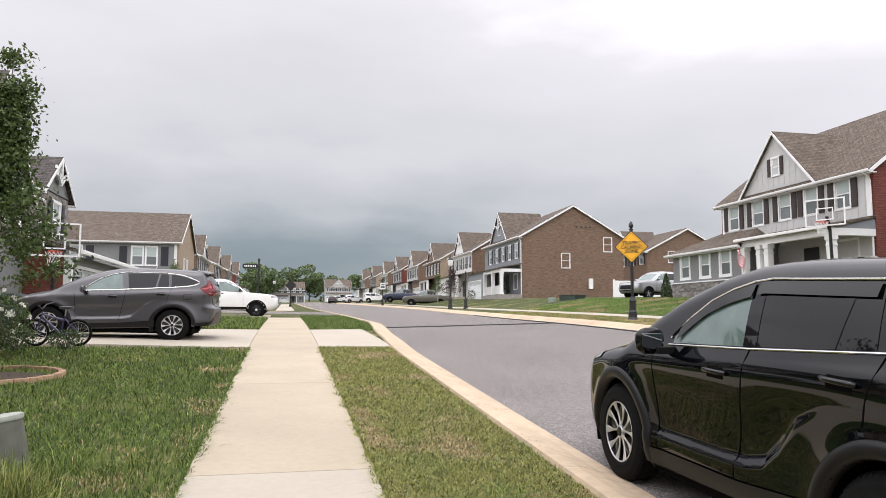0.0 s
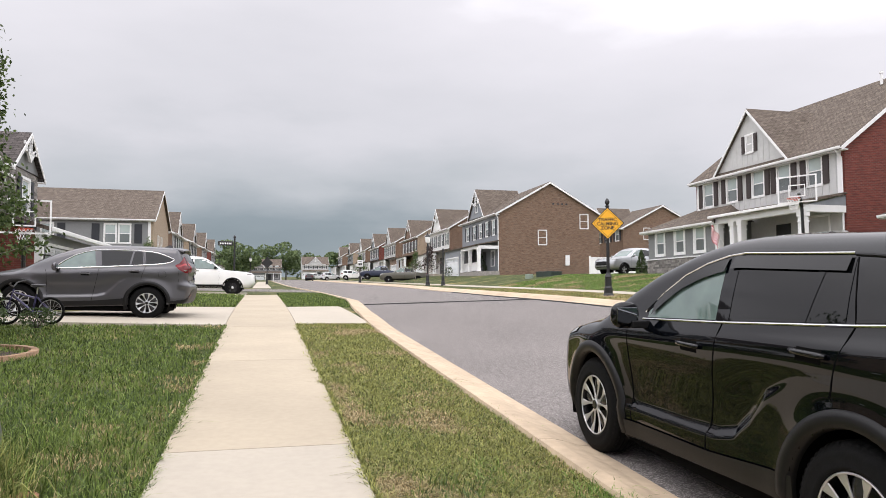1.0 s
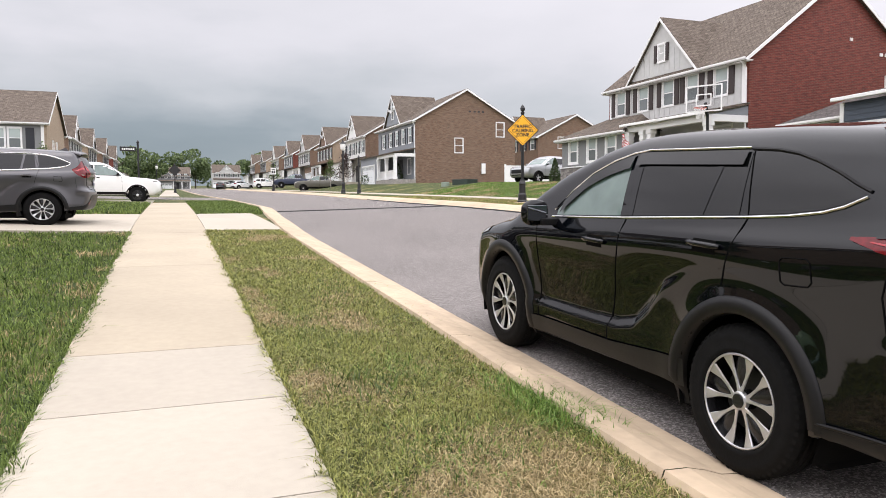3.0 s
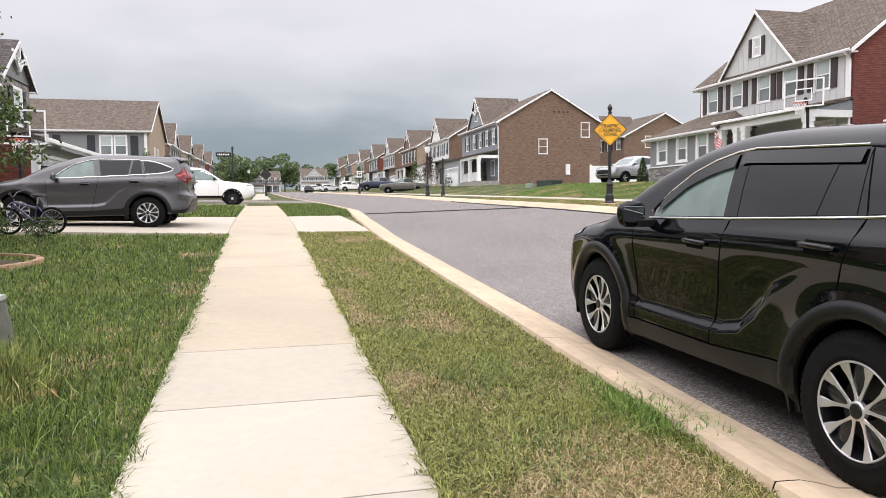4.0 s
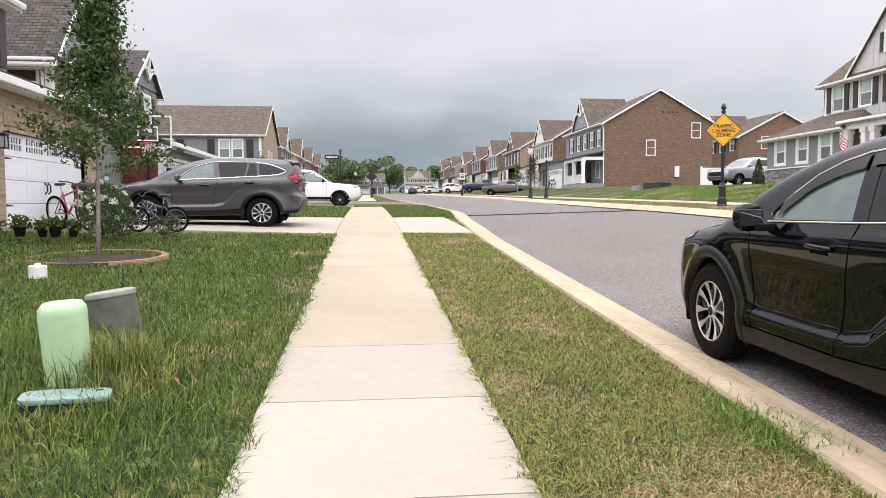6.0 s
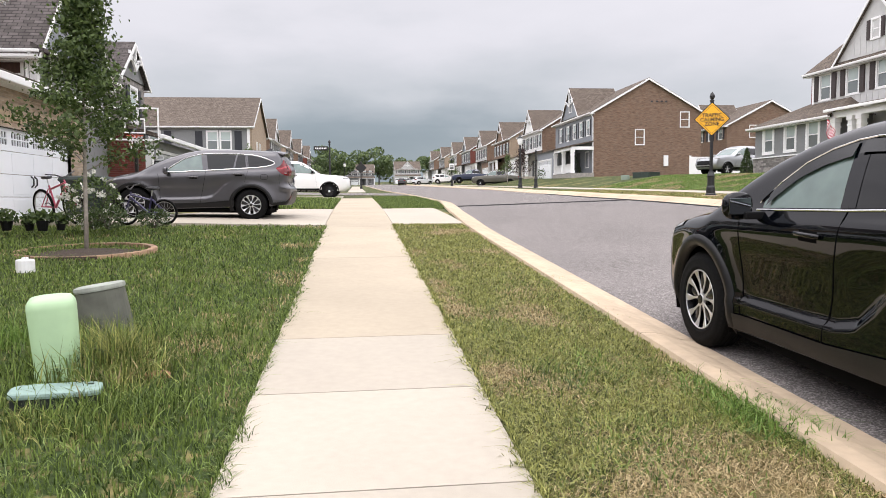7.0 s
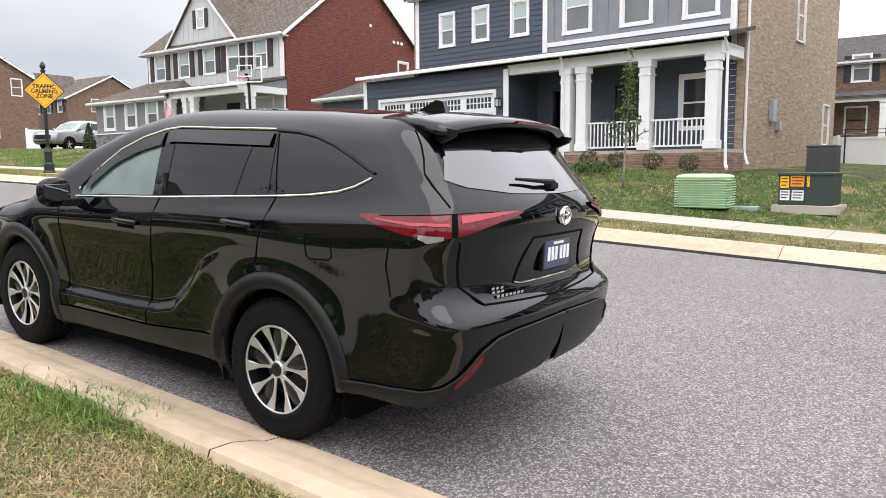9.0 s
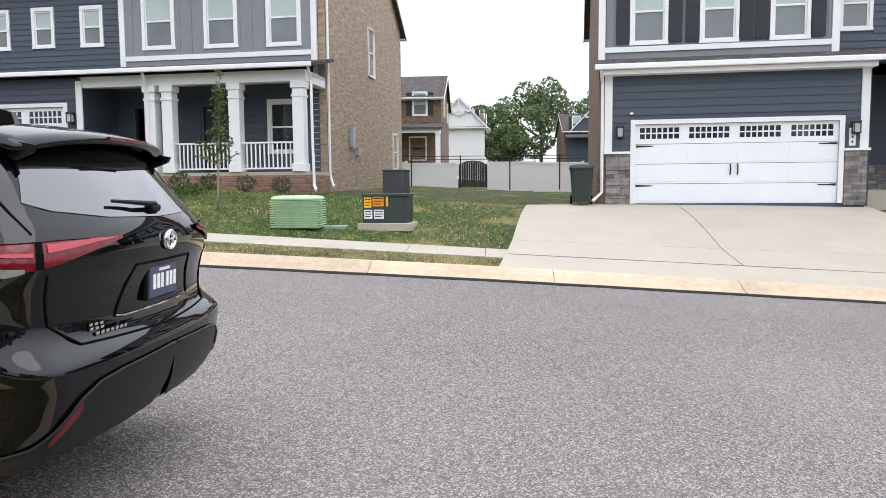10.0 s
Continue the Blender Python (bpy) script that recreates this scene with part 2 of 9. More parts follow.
def lathe(bm, rings, n=16, cx=0.0, cy=0.0):
    """Rings of (radius, height) round an upright axis."""
    rows = []
    for r, z in rings:
        rows.append([bm.verts.new((cx + r * math.cos(2 * math.pi * i / n), cy + r * math.sin(2 * math.pi * i / n), z)) for i in range(n)])
    for a, b in zip(rows, rows[1:]):
        for i in range(n):
            bm.faces.new((a[i], a[(i + 1) % n], b[(i + 1) % n], b[i]))
    bm.faces.new(rows[0][::-1])
    bm.faces.new(rows[-1])
    return bm


def tube(bm, pts, r, n=8, r2=None):
    """A round bar along points."""
    pts = [Vector(p) for p in pts]
    rows = []
    for i, p in enumerate(pts):
        d = (pts[min(i + 1, len(pts) - 1)] - pts[max(i - 1, 0)]).normalized()
        s = d.orthogonal().normalized() if i == 0 else (rows_s - d * rows_s.dot(d)).normalized()
        rows_s = s
        q = d.cross(s)
        rr = r if r2 is None else r + (r2 - r) * i / (len(pts) - 1)
        rows.append([bm.verts.new(p + rr * (math.cos(2 * math.pi * k / n) * s + math.sin(2 * math.pi * k / n) * q)) for k in range(n)])
    for a, b in zip(rows, rows[1:]):
        for k in range(n):
            bm.faces.new((a[k], a[(k + 1) % n], b[(k + 1) % n], b[k]))
    bm.faces.new(rows[0][::-1])
    bm.faces.new(rows[-1])
    return bm


# ---- the lie of the land ----
def along(y):
    """Height of the near pavement: a steady climb that eases past the first driveway."""
    k, m, s = 0.0577, 0.021, 5.0
    if y < 16:
        return -1.67 + k * y
    return -1.67 + k * 16 + m * (y - 16) + (k - m) * s * (1 - math.exp(-(y - 16) / s))


def road_left(y):
    return interp(y, (-80, 16, 22, 30, 45, 70, 200), (2.86, 2.86, 3.2, 3.9, 3.8, 3.0, 2.6))


def road_right(y):
    return interp(y, (-80, 0, 12, 20, 30, 42, 60, 100), (11.75, 11.7, 11.0, 10.1, 9.7, 10.1, 11.2, 11.6))


def road_z(x, y):
    l, r = road_left(y), road_right(y)
    return along(y) + interp(x, (l, r), (-0.05, 0.12))


def land(x, y):
    l, r = road_left(y), road_right(y)
    if l - 0.5 <= x <= r + 0.55:
        return along(y) + interp(x, (l - 0.5, l, r, r + 0.55), (-0.02, -0.06, 0.12, 0.24))
    if x < l:
        return along(y) + interp(x, (-70, -22, -8, -0.75, 0.75, 2.3), (1.2, 0.6, 0.2, 0.0, 0.0, -0.02))
    return along(y) + interp(x, (r + 0.55, 13.6, 15.1, 20, 22, 70), (0.24, 0.30, 0.33, 1.12, 1.2, 2.2))


def sheet(name, xs_of, ys, zf, mat, kind_label, lift=0.0, cat=""):
    """A strip of ground: across it the places xs_of(y), along it ys."""
    bm = bmesh.new()
    rows = [[bm.verts.new((x, y, zf(x, y) + lift)) for x in xs_of(y)] for y in ys]
    for a, b in zip(rows, rows[1:]):
        for i in range(len(a) - 1):
            bm.faces.new((a[i], a[i + 1], b[i + 1], b[i]))
    ob = part(name, bm, mat, smooth=True)
    return tagged(ob, kind_label, cat or name.split("_")[0], kind="structure")


YS = [-60, -40, -25, -18, -12, -9, -7, -5, -3, -1, 0, 1, 2, 3, 4, 5, 6, 7, 8, 9, 10, 11, 12, 13, 14, 15, 16, 17, 18, 19, 20, 21, 22, 24, 26, 28, 30, 33, 36, 40, 45, 50, 56, 63, 70, 80, 90, 105, 120, 140, 165, 200, 260, 400, 900]


def land_xs(y):
    l, r = road_left(y), road_right(y)
    return [-900, -300, -70, -40, -22, -15, -11, -8, -6, -4, -2, -0.75, 0.0, 0.75, 1.6, l - 0.5, l - 0.3, l, l + 0.4, (l + r) / 2, r - 0.4, r, r + 0.25, r + 0.55, 13.0, 13.6, 15.1, 16.5, 18, 20, 22, 26, 32, 45, 70, 300, 900]


def under(x, y):
    l, r = road_left(y), road_right(y)
    return land(x, y) - (0.10 if l - 0.45 < x < r + 0.5 else 0.0)


sheet("ground", land_xs, YS, under, LAWN, "mown green lawn over a gently climbing slope", cat="lawn")
sheet("road", lambda y: [road_left(y) + f * (road_right(y) - road_left(y)) for f in (0, 0.04, 0.2, 0.5, 0.8, 0.96, 1)], [y for y in YS if y < 300], road_z, ASPHALT,
      "worn grey asphalt residential street with exposed stones", cat="road")
sheet("verge_lawn", lambda y: [0.76, 1.2, 1.7, road_left(y) - 0.49], [y for y in YS if -20 < y < 16.6], land, VERGE, "dry patchy grass strip between pavement and kerb", lift=0.01, cat="lawn")
sheet("verge_lawn_far", lambda y: [road_right(y) + 0.56, 12.9, 13.59], [y for y in YS if -0.5 < y < 40], land, VERGE, "dry grass strip beside the far pavement", lift=0.01, cat="lawn")


def slab_run(name, x0, x1, y0, y1, step, mat, label, thick=0.03, zf=None):
    """Cast concrete pavement, one slab a piece, with tooled joints."""
    zf = zf or land
    root = tagged(empty(name), label, "pavement", kind="structure")
    y = y0
    while y < y1 - 0.05:
        ya, yb = y + 0.006, min(y + step, y1) - 0.006
        bm = bmesh.new()
        xs, ys = [x0, (x0 + x1) / 2, x1], [ya, (ya + yb) / 2, yb]
        top = [[bm.verts.new((a, b, zf(a, b) + thick)) for a in xs] for b in ys]
        low = [[bm.verts.new((a, b, zf(a, b) - 0.05)) for a in xs] for b in ys]
        for j in range(2):
            for i in range(2):
                bm.faces.new((top[j][i], top[j][i + 1], top[j + 1][i + 1], top[j + 1][i]))
        for i in range(2):
            bm.faces.new((low[0][i], low[0][i + 1], top[0][i + 1], top[0][i]))
            bm.faces.new((low[2][i + 1], low[2][i], top[2][i], top[2][i + 1]))
            bm.faces.new((low[i + 1][0], low[i][0], top[i][0], top[i + 1][0]))
            bm.faces.new((low[i][2], low[i + 1][2], top[i + 1][2], top[i][2]))
        part("slab", bm, mat, root)
        y += step
    return root


slab_run("pavement", -0.75, 0.75, -8.18, 6.22, 1.44, CONCRETE, "pale concrete pavement of square slabs beside the lawn")
slab_run("pavement_onward", -0.75, 0.75, 6.22, 36.5, 4.9, CONCRETE_WARM, "pale concrete pavement crossing the driveways")
slab_run("pavement_distant", -0.75, 0.75, 60.0, 150.0, 15.0, CONCRETE, "pale concrete pavement running down the street")
slab_run("pavement_opposite", 13.6, 15.1, -9.0, 48.0, 1.52, CONCRETE, "pale concrete pavement on the far side of the street")
slab_run("pavement_opposite_distant", 13.6, 15.1, 48.0, 170.0, 20.0, CONCRETE, "pale concrete pavement on the far side of the street")


def kerb_run(name, edge, side, y0, y1, step, label):
    """Rolled kerb and gutter, one cast length a piece. side: -1 on the left of the road, 1 on the right."""
    root = tagged(empty(name), label, "kerb", kind="structure")
    y = y0
    prof = ((0.52, 0.0), (0.50, 0.05), (0.36, 0.055), (0.24, 0.035), (0.14, 0.008), (0.0, 0.004), (0.0, -0.12))
    while y < y1 - 0.01:
        ya, yb = y + 0.005, min(y + step, y1) - 0.005
        bm = bmesh.new()
        rows = []
        for yy in (ya, (ya + yb) / 2, yb):
            e = edge(yy)
            rows.append([bm.verts.new((e + side * d, yy, land(e + side * d, yy) + h + (0.012 if side < 0 else 0.035))) for d, h in prof])
        for a, b in zip(rows, rows[1:]):
            for i in range(len(prof) - 1):
                q = (a[i], a[i + 1], b[i + 1], b[i])
                bm.faces.new(q if side < 0 else q[::-1])
        part("kerb_length", bm, CURB, root)
        y += step
    return root


kerb_run("kerb_near", road_left, -1, -9.0, 60.0, 3.0, "rolled tan concrete kerb beside the grass strip")
kerb_run("kerb_opposite", road_right, 1, -10.0, 60.0, 3.0, "rolled tan concrete kerb on the far side")
kerb_run("kerb_near_distant", road_left, -1, 60.0, 180.0, 30.0, "rolled concrete kerb far down the street")
kerb_run("kerb_opposite_distant", road_right, 1, 60.0, 180.0, 30.0, "rolled concrete kerb far down the street")


def driveway(name, x0, x1, ya0, yb0, ya1, yb1, z1, label, lift=0.034, n=8):
    """A concrete drive from the kerb (x0) to the garage (x1), with the given sides and the floor z1 at its end."""
    bm = bmesh.new()
    rows = []
    for i in range(n + 1):
        f = i / n
        x, a, b = x0 + (x1 - x0) * f, ya0 + (ya1 - ya0) * f, yb0 + (yb1 - yb0) * f
        s = max(0.0, (abs(x) - abs(x0)) / (abs(x1) - abs(x0))) ** 1.0
        rows.append([bm.verts.new((x, yy, (land(x, yy) + lift) * (1 - f ** 1.5) + (land(x, yy) + lift if z1 is None else z1) * f ** 1.5)) for yy in (a, a + (b - a) * 0.33, a + (b - a) * 0.67, b)])
    faces = []
    for p, q in zip(rows, rows[1:]):
        for i in range(3):
            faces.append(bm.faces.new((p[i], p[i + 1], q[i + 1], q[i])))
    r = bmesh.ops.extrude_face_region(bm, geom=faces)
    for v in [g for g in r["geom"] if isinstance(g, bmesh.types.BMVert)]:
        v.co.z -= 0.3
    bmesh.ops.recalc_face_normals(bm, faces=bm.faces)
    ob = part(name, bm, CONCRETE)
    return tagged(ob, label, "driveway", kind="structure")


driveway("driveway_1", -0.76, -7.6, 16.4, 22.9, 15.6, 21.5, -0.50, "pale concrete driveway under the parked grey car")
driveway("driveway_apron_1", 2.42, 0.76, 16.7, 23.6, 16.5, 22.9, None, "pale concrete apron between kerb and pavement", lift=0.03)
driveway("driveway_3", -0.76, -7.6, 35.6, 42.0, 34.5, 40.0, -0.06, "pale concrete driveway under the white pickup")
sheet("side_street", lambda y: [-80, -40, -20, -8, -2, road_left(y) - 0.3], [46.0, 48.0, 50.0, 53.0, 55.0], land, ASPHALT, "asphalt side street joining from the left", lift=0.015, cat="road")
driveway("driveway_2", 12.24, 20.0, -9.9, -0.1, -9.6, -1.0, -0.53, "pale concrete driveway up to the double garage", lift=0.045)


def joint(name, a, b, z_of, label):
    """A tooled joint of a concrete drive: a thin bar, its dark colour painting the groove's shade."""
    bm = bmesh.new()
    pts = [(a[0] + (b[0] - a[0]) * i / 8, a[1] + (b[1] - a[1]) * i / 8) for i in range(9)]
    tube(bm, [(x, y, z_of(x, y)) for x, y in pts], 0.007, 5)
    return tagged(part(name, bm, material("joint_shadow", (0.16, 0.14, 0.12), rough=0.95, var=0.2)), label, "joint", kind="structure")


def drive_z(x, y):
    f = (x - 12.24) / (20.0 - 12.24)
    return (land(x, y) + 0.045) * (1 - f ** 1.5) - 0.53 * f ** 1.5


joint("joint_1", (13.6, -9.8), (13.6, -0.3), drive_z, "tooled joint across the driveway")
joint("joint_2", (15.1, -9.75), (15.1, -0.5), drive_z, "tooled joint across the driveway")
joint("joint_3", (13.6, -4.6), (19.9, -4.9), drive_z, "tooled joint along the driveway")

# ---- houses ----
def wall_panel(bm, w0, w1, z0, z1, holes, d0, d1, axis="x"):
    """A wall with openings right through it, in one piece. Runs along axis; d0 and d1 are its faces."""
    us = sorted({w0, w1, *[h[0] for h in holes], *[h[1] for h in holes]})
    zs = sorted({z0, z1, *[h[2] for h in holes], *[h[3] for h in holes]})
    us, zs = [u for u in us if w0 <= u <= w1], [z for z in zs if z0 <= z <= z1]
    nu, nz = len(us) - 1, len(zs) - 1
    at = {}

    def v(i, j, k):
        if (i, j, k) not in at:
            d = (d0, d1)[k]
            at[i, j, k] = bm.verts.new((us[i], d, zs[j]) if axis == "x" else (d, us[i], zs[j]))
        return at[i, j, k]

    def solid(i, j):
        if not (0 <= i < nu and 0 <= j < nz):
            return False
        um, zm = (us[i] + us[i + 1]) / 2, (zs[j] + zs[j + 1]) / 2
        return not any(h[0] < um < h[1] and h[2] < zm < h[3] for h in holes)

    made = []
    for i in range(nu):
        for j in range(nz):
            if not solid(i, j):
                continue
            made.append(bm.faces.new((v(i, j, 0), v(i + 1, j, 0), v(i + 1, j + 1, 0), v(i, j + 1, 0))))
            made.append(bm.faces.new((v(i, j + 1, 1), v(i + 1, j + 1, 1), v(i + 1, j, 1), v(i, j, 1))))
            for di, dj, p, q in ((-1, 0, (i, j), (i, j + 1)), (1, 0, (i + 1, j + 1), (i + 1, j)), (0, -1, (i + 1, j), (i, j)), (0, 1, (i, j + 1), (i + 1, j + 1))):
                if not solid(i + di, j + dj):
                    made.append(bm.faces.new((v(*p, 0), v(*q, 0), v(*q, 1), v(*p, 1))))
    bmesh.ops.recalc_face_normals(bm, faces=made)


def turned(ob, parent, m):
    ob.parent = parent
    ob.matrix_local = m
    return ob


def window(parent, x, z, w, h, m, glass=None, sash=True, grid=0, trim=0.09, shutters=None, sh_w=0.36):
    """A sash window in a wall. m carries (along the wall, out of it, up) into the house; x, z: its lower middle."""
    t = trim
    bm = bmesh.new()
    a, b = x - w / 2, x + w / 2
    for q in ((a - t, a, z, z + h), (b, b + t, z, z + h), (a - t, b + t, z + h, z + h + t * 1.2), (a - t * 1.15, b + t * 1.15, z - t * 0.9, z)):
        box(bm, q[0], q[1], -0.035, 0.08, q[2], q[3])
    win = turned(part("window", bm, WHITE), parent, m)
    bm = bmesh.new()
    s = 0.045
    for q in ((a, a + s, z, z + h), (b - s, b, z, z + h), (a + s, b - s, z + h - s, z + h), (a + s, b - s, z, z + s)):
        box(bm, q[0], q[1], 0.01, 0.06, q[2], q[3])
    if sash:
        box(bm, a + s, b - s, 0.0, 0.06, z + h / 2 - 0.025, z + h / 2 + 0.025)
    for g in range(1, grid + 1):
        u = a + s + (w - 2 * s) * g / (grid + 1)
        box(bm, u - 0.012, u + 0.012, 0.02, 0.05, z + s, z + h - s)
    if grid > 1:
        box(bm, a + s, b - s, 0.02, 0.05, z + h * 0.75 - 0.012, z + h * 0.75 + 0.012)
        box(bm, a + s, b - s, 0.02, 0.05, z + h * 0.25 - 0.012, z + h * 0.25 + 0.012)
    turned(part("sash", bm, WHITE), win, Matrix.Identity(4))
    # upper pane pale, lower pane the copy with shade painted into its colour
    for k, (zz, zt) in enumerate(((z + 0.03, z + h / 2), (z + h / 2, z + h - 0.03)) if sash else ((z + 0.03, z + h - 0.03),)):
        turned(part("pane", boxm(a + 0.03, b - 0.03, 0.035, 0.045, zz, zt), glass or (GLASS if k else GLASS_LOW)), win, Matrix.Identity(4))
    if shutters:
        for u in (a - t - sh_w / 2 - 0.02, b + t + sh_w / 2 + 0.02):
            bm = bmesh.new()
            box(bm, u - sh_w / 2, u + sh_w / 2, -0.05, -0.01, z - 0.03, z + h + 0.04)
            box(bm, u - sh_w / 2 + 0.05, u + sh_w / 2 - 0.05, -0.058, -0.05, z + 0.04, z + h * 0.46)
            box(bm, u - sh_w / 2 + 0.05, u + sh_w / 2 - 0.05, -0.058, -0.05, z + h * 0.54, z + h - 0.03)
            turned(part("shutter", bm, shutters), win, Matrix.Identity(4))
    return win


# darker copy of the window glass: shade put into the colour for lower sashes
GLASS_LOW = material("painted_shade_window_glass", (0.15, 0.17, 0.17), rough=0.06, var=0.15, scale=1.2, spec=0.8)
FRONT = Matrix.Identity(4)


def side_m(x, left=True):
    """Carries wall coordinates onto a house's side wall at x; along the wall runs into the depth."""
    return Matrix(((0, 1 if left else -1, 0, x), (1, 0, 0, 0), (0, 0, 1, 0), (0, 0, 0, 1)))


def at_front(y):
    return Matrix.Translation((0, y, 0))


def roof_uv(ob):
    """Shingle coordinates: along the eave, and up the slope."""
    me = ob.data
    uv = me.uv_layers.new(name="slope")
    for p in me.polygons:
        n = p.normal
        u = Vector((-n.y, n.x, 0))
        u = u.normalized() if u.length > 1e-4 else Vector((1, 0, 0))
        v = n.cross(u)
        for li in p.loop_indices:
            c = me.vertices[me.loops[li].vertex_index].co
            uv.data[li].uv = (c.dot(u), c.dot(v))
    return ob


def gable_roof(parent, x0, x1, y0, y1, eave, rise, mat, ridge="x", over=0.35, thick=0.16, trim=True, hip=0.0):
    """A pitched roof over a rectangle, with boards along its edges and gutters at its eaves."""
    bm = bmesh.new()
    if ridge == "x":
        a0, a1, b0, b1 = x0 - over * 0.6, x1 + over * 0.6, y0 - over, y1 + over
        at = lambda a, b, z: (a, b, z)
    else:
        a0, a1, b0, b1 = y0 - over * 0.6, y1 + over * 0.6, x0 - over, x1 + over
        at = lambda a, b, z: (b, a, z)
    bm_mid = (b0 + b1) / 2
    half = (b1 - b0) / 2
    slope = rise / (half - over)
    e = eave - slope * over
    top = eave + rise
    for s, bb in ((-1, b0), (1, b1)):
        q = [at(a0, bb, e), at(a1, bb, e), at(a1 - hip, bm_mid, top), at(a0 + hip, bm_mid, top)]
        up = [Vector(p) + Vector((0, 0, thick)) for p in q]
        lo = [bm.verts.new(p) for p in q]
        hi = [bm.verts.new(p) for p in up]
        bm.faces.new(hi)
        bm.faces.new(lo[::-1])
        for i in range(4):
            bm.faces.new((lo[i], lo[(i + 1) % 4], hi[(i + 1) % 4], hi[i]))
    if hip:
        for aa, ah in ((a0, a0 + hip), (a1, a1 - hip)):
            vs = [bm.verts.new(at(aa, b0, e + thick)), bm.verts.new(at(aa, b1, e + thick)), bm.verts.new(at(ah, bm_mid, top + thick))]
            bm.faces.new(vs)
    bmesh.ops.recalc_face_normals(bm, faces=bm.faces)
    roof = roof_uv(part("roof", bm, mat, parent))
    if trim:
        if not hip:
            for aa, out in ((a0, -0.03), (a1, 0.03)):
                bm = bmesh.new()
                for bb in (b0, b1):
                    lo = [at(aa, bb, e - 0.06), at(aa, bm_mid, top - 0.06), at(aa, bm_mid, top + thick - 0.03), at(aa, bb, e + thick - 0.03)]
                    A = [bm.verts.new(p) for p in lo]
                    dx = at(out, 0, 0)
                    B = [bm.verts.new(Vector(p) + Vector(dx)) for p in lo]
                    bm.faces.new(A)
                    bm.faces.new(B[::-1])
                    for i in range(4):
                        bm.faces.new((A[i], B[i], B[(i + 1) % 4], A[(i + 1) % 4]))
                bmesh.ops.recalc_face_normals(bm, faces=bm.faces)
                turned(part("barge_board", bm, WHITE), roof, Matrix.Identity(4))
        for bb, s in ((b0, -1), (b1, 1)):
            bm = bmesh.new()
            pts = [(0, 0), (0.09, 0), (0.12, 0.05), (0.12, 0.12), (0.10, 0.12), (0.10, 0.05), (0.02, 0.03), (0.0, 0.12)]
            prism(bm, [(bb + s * (u - 0.01), e + 0.02 + v) for u, v in pts], "x" if ridge == "x" else "y", a0, a1)
            turned(part("gutter", bm, WHITE), roof, Matrix.Identity(4))
        # soffit closing the overhang
        if ridge == "x":
            two = ((a0 + 0.02, a1 - 0.02, b0, y0 + 0.02), (a0 + 0.02, a1 - 0.02, y1 - 0.02, b1))
        else:
            two = ((b0, x0 + 0.02, a0 + 0.02, a1 - 0.02), (x1 - 0.02, b1, a0 + 0.02, a1 - 0.02))
        for q in two:
            turned(part("soffit", boxm(*q, e - 0.02, e + 0.03), WHITE), roof, Matrix.Identity(4))
    return roof


def gable_wall(bm, y0, y1, z, rise, x, t):
    prism(bm, [(y0, z), (y1, z), ((y0 + y1) / 2, z + rise)], "x", x, x + t)
    bmesh.ops.remove_doubles(bm, verts=bm.verts, dist=0.001)


def downpipe(parent, pts):
    bm = bmesh.new()
    tube(bm, pts, 0.045, 6)
    return part("downpipe", bm, WHITE, parent)


def boards(parent, x0, x1, z0, z1, holes, y, mat, step=0.18):
    """Lapped boards across a front wall, one object a length, cut at the openings."""
    z = z0
    while z < z1 - 0.03:
        zt = min(z + step, z1)
        cuts = [(h[0], h[1]) for h in holes if h[2] < zt - 0.02 and h[3] > z + 0.02]
        segs, a = [], x0
        for c, d in sorted(cuts):
            if c > a:
                segs.append((a, c))
            a = max(a, d)
        if a < x1:
            segs.append((a, x1))
        for a, b in segs:
            if b - a < 0.04:
                continue
            bm = bmesh.new()
            prism(bm, [(y - 0.028, z), (y, z), (y, zt), (y - 0.008, zt)], "x", a, b)
            part("board", bm, mat, parent)
        z += step


def battens(parent, x0, x1, z0, z1, y, mat, step=0.4, holes=()):
    x = x0 + step / 2
    while x < x1:
        spans, a = [], z0
        for h in sorted([h for h in holes if h[0] < x < h[1]], key=lambda h: h[2]):
            spans.append((a, h[2]))
            a = h[3]
        spans.append((a, z1))
        for a, b in spans:
            if b - a > 0.05:
                part("batten", boxm(x - 0.03, x + 0.03, y - 0.02, y, a, b), mat, parent)
        x += step


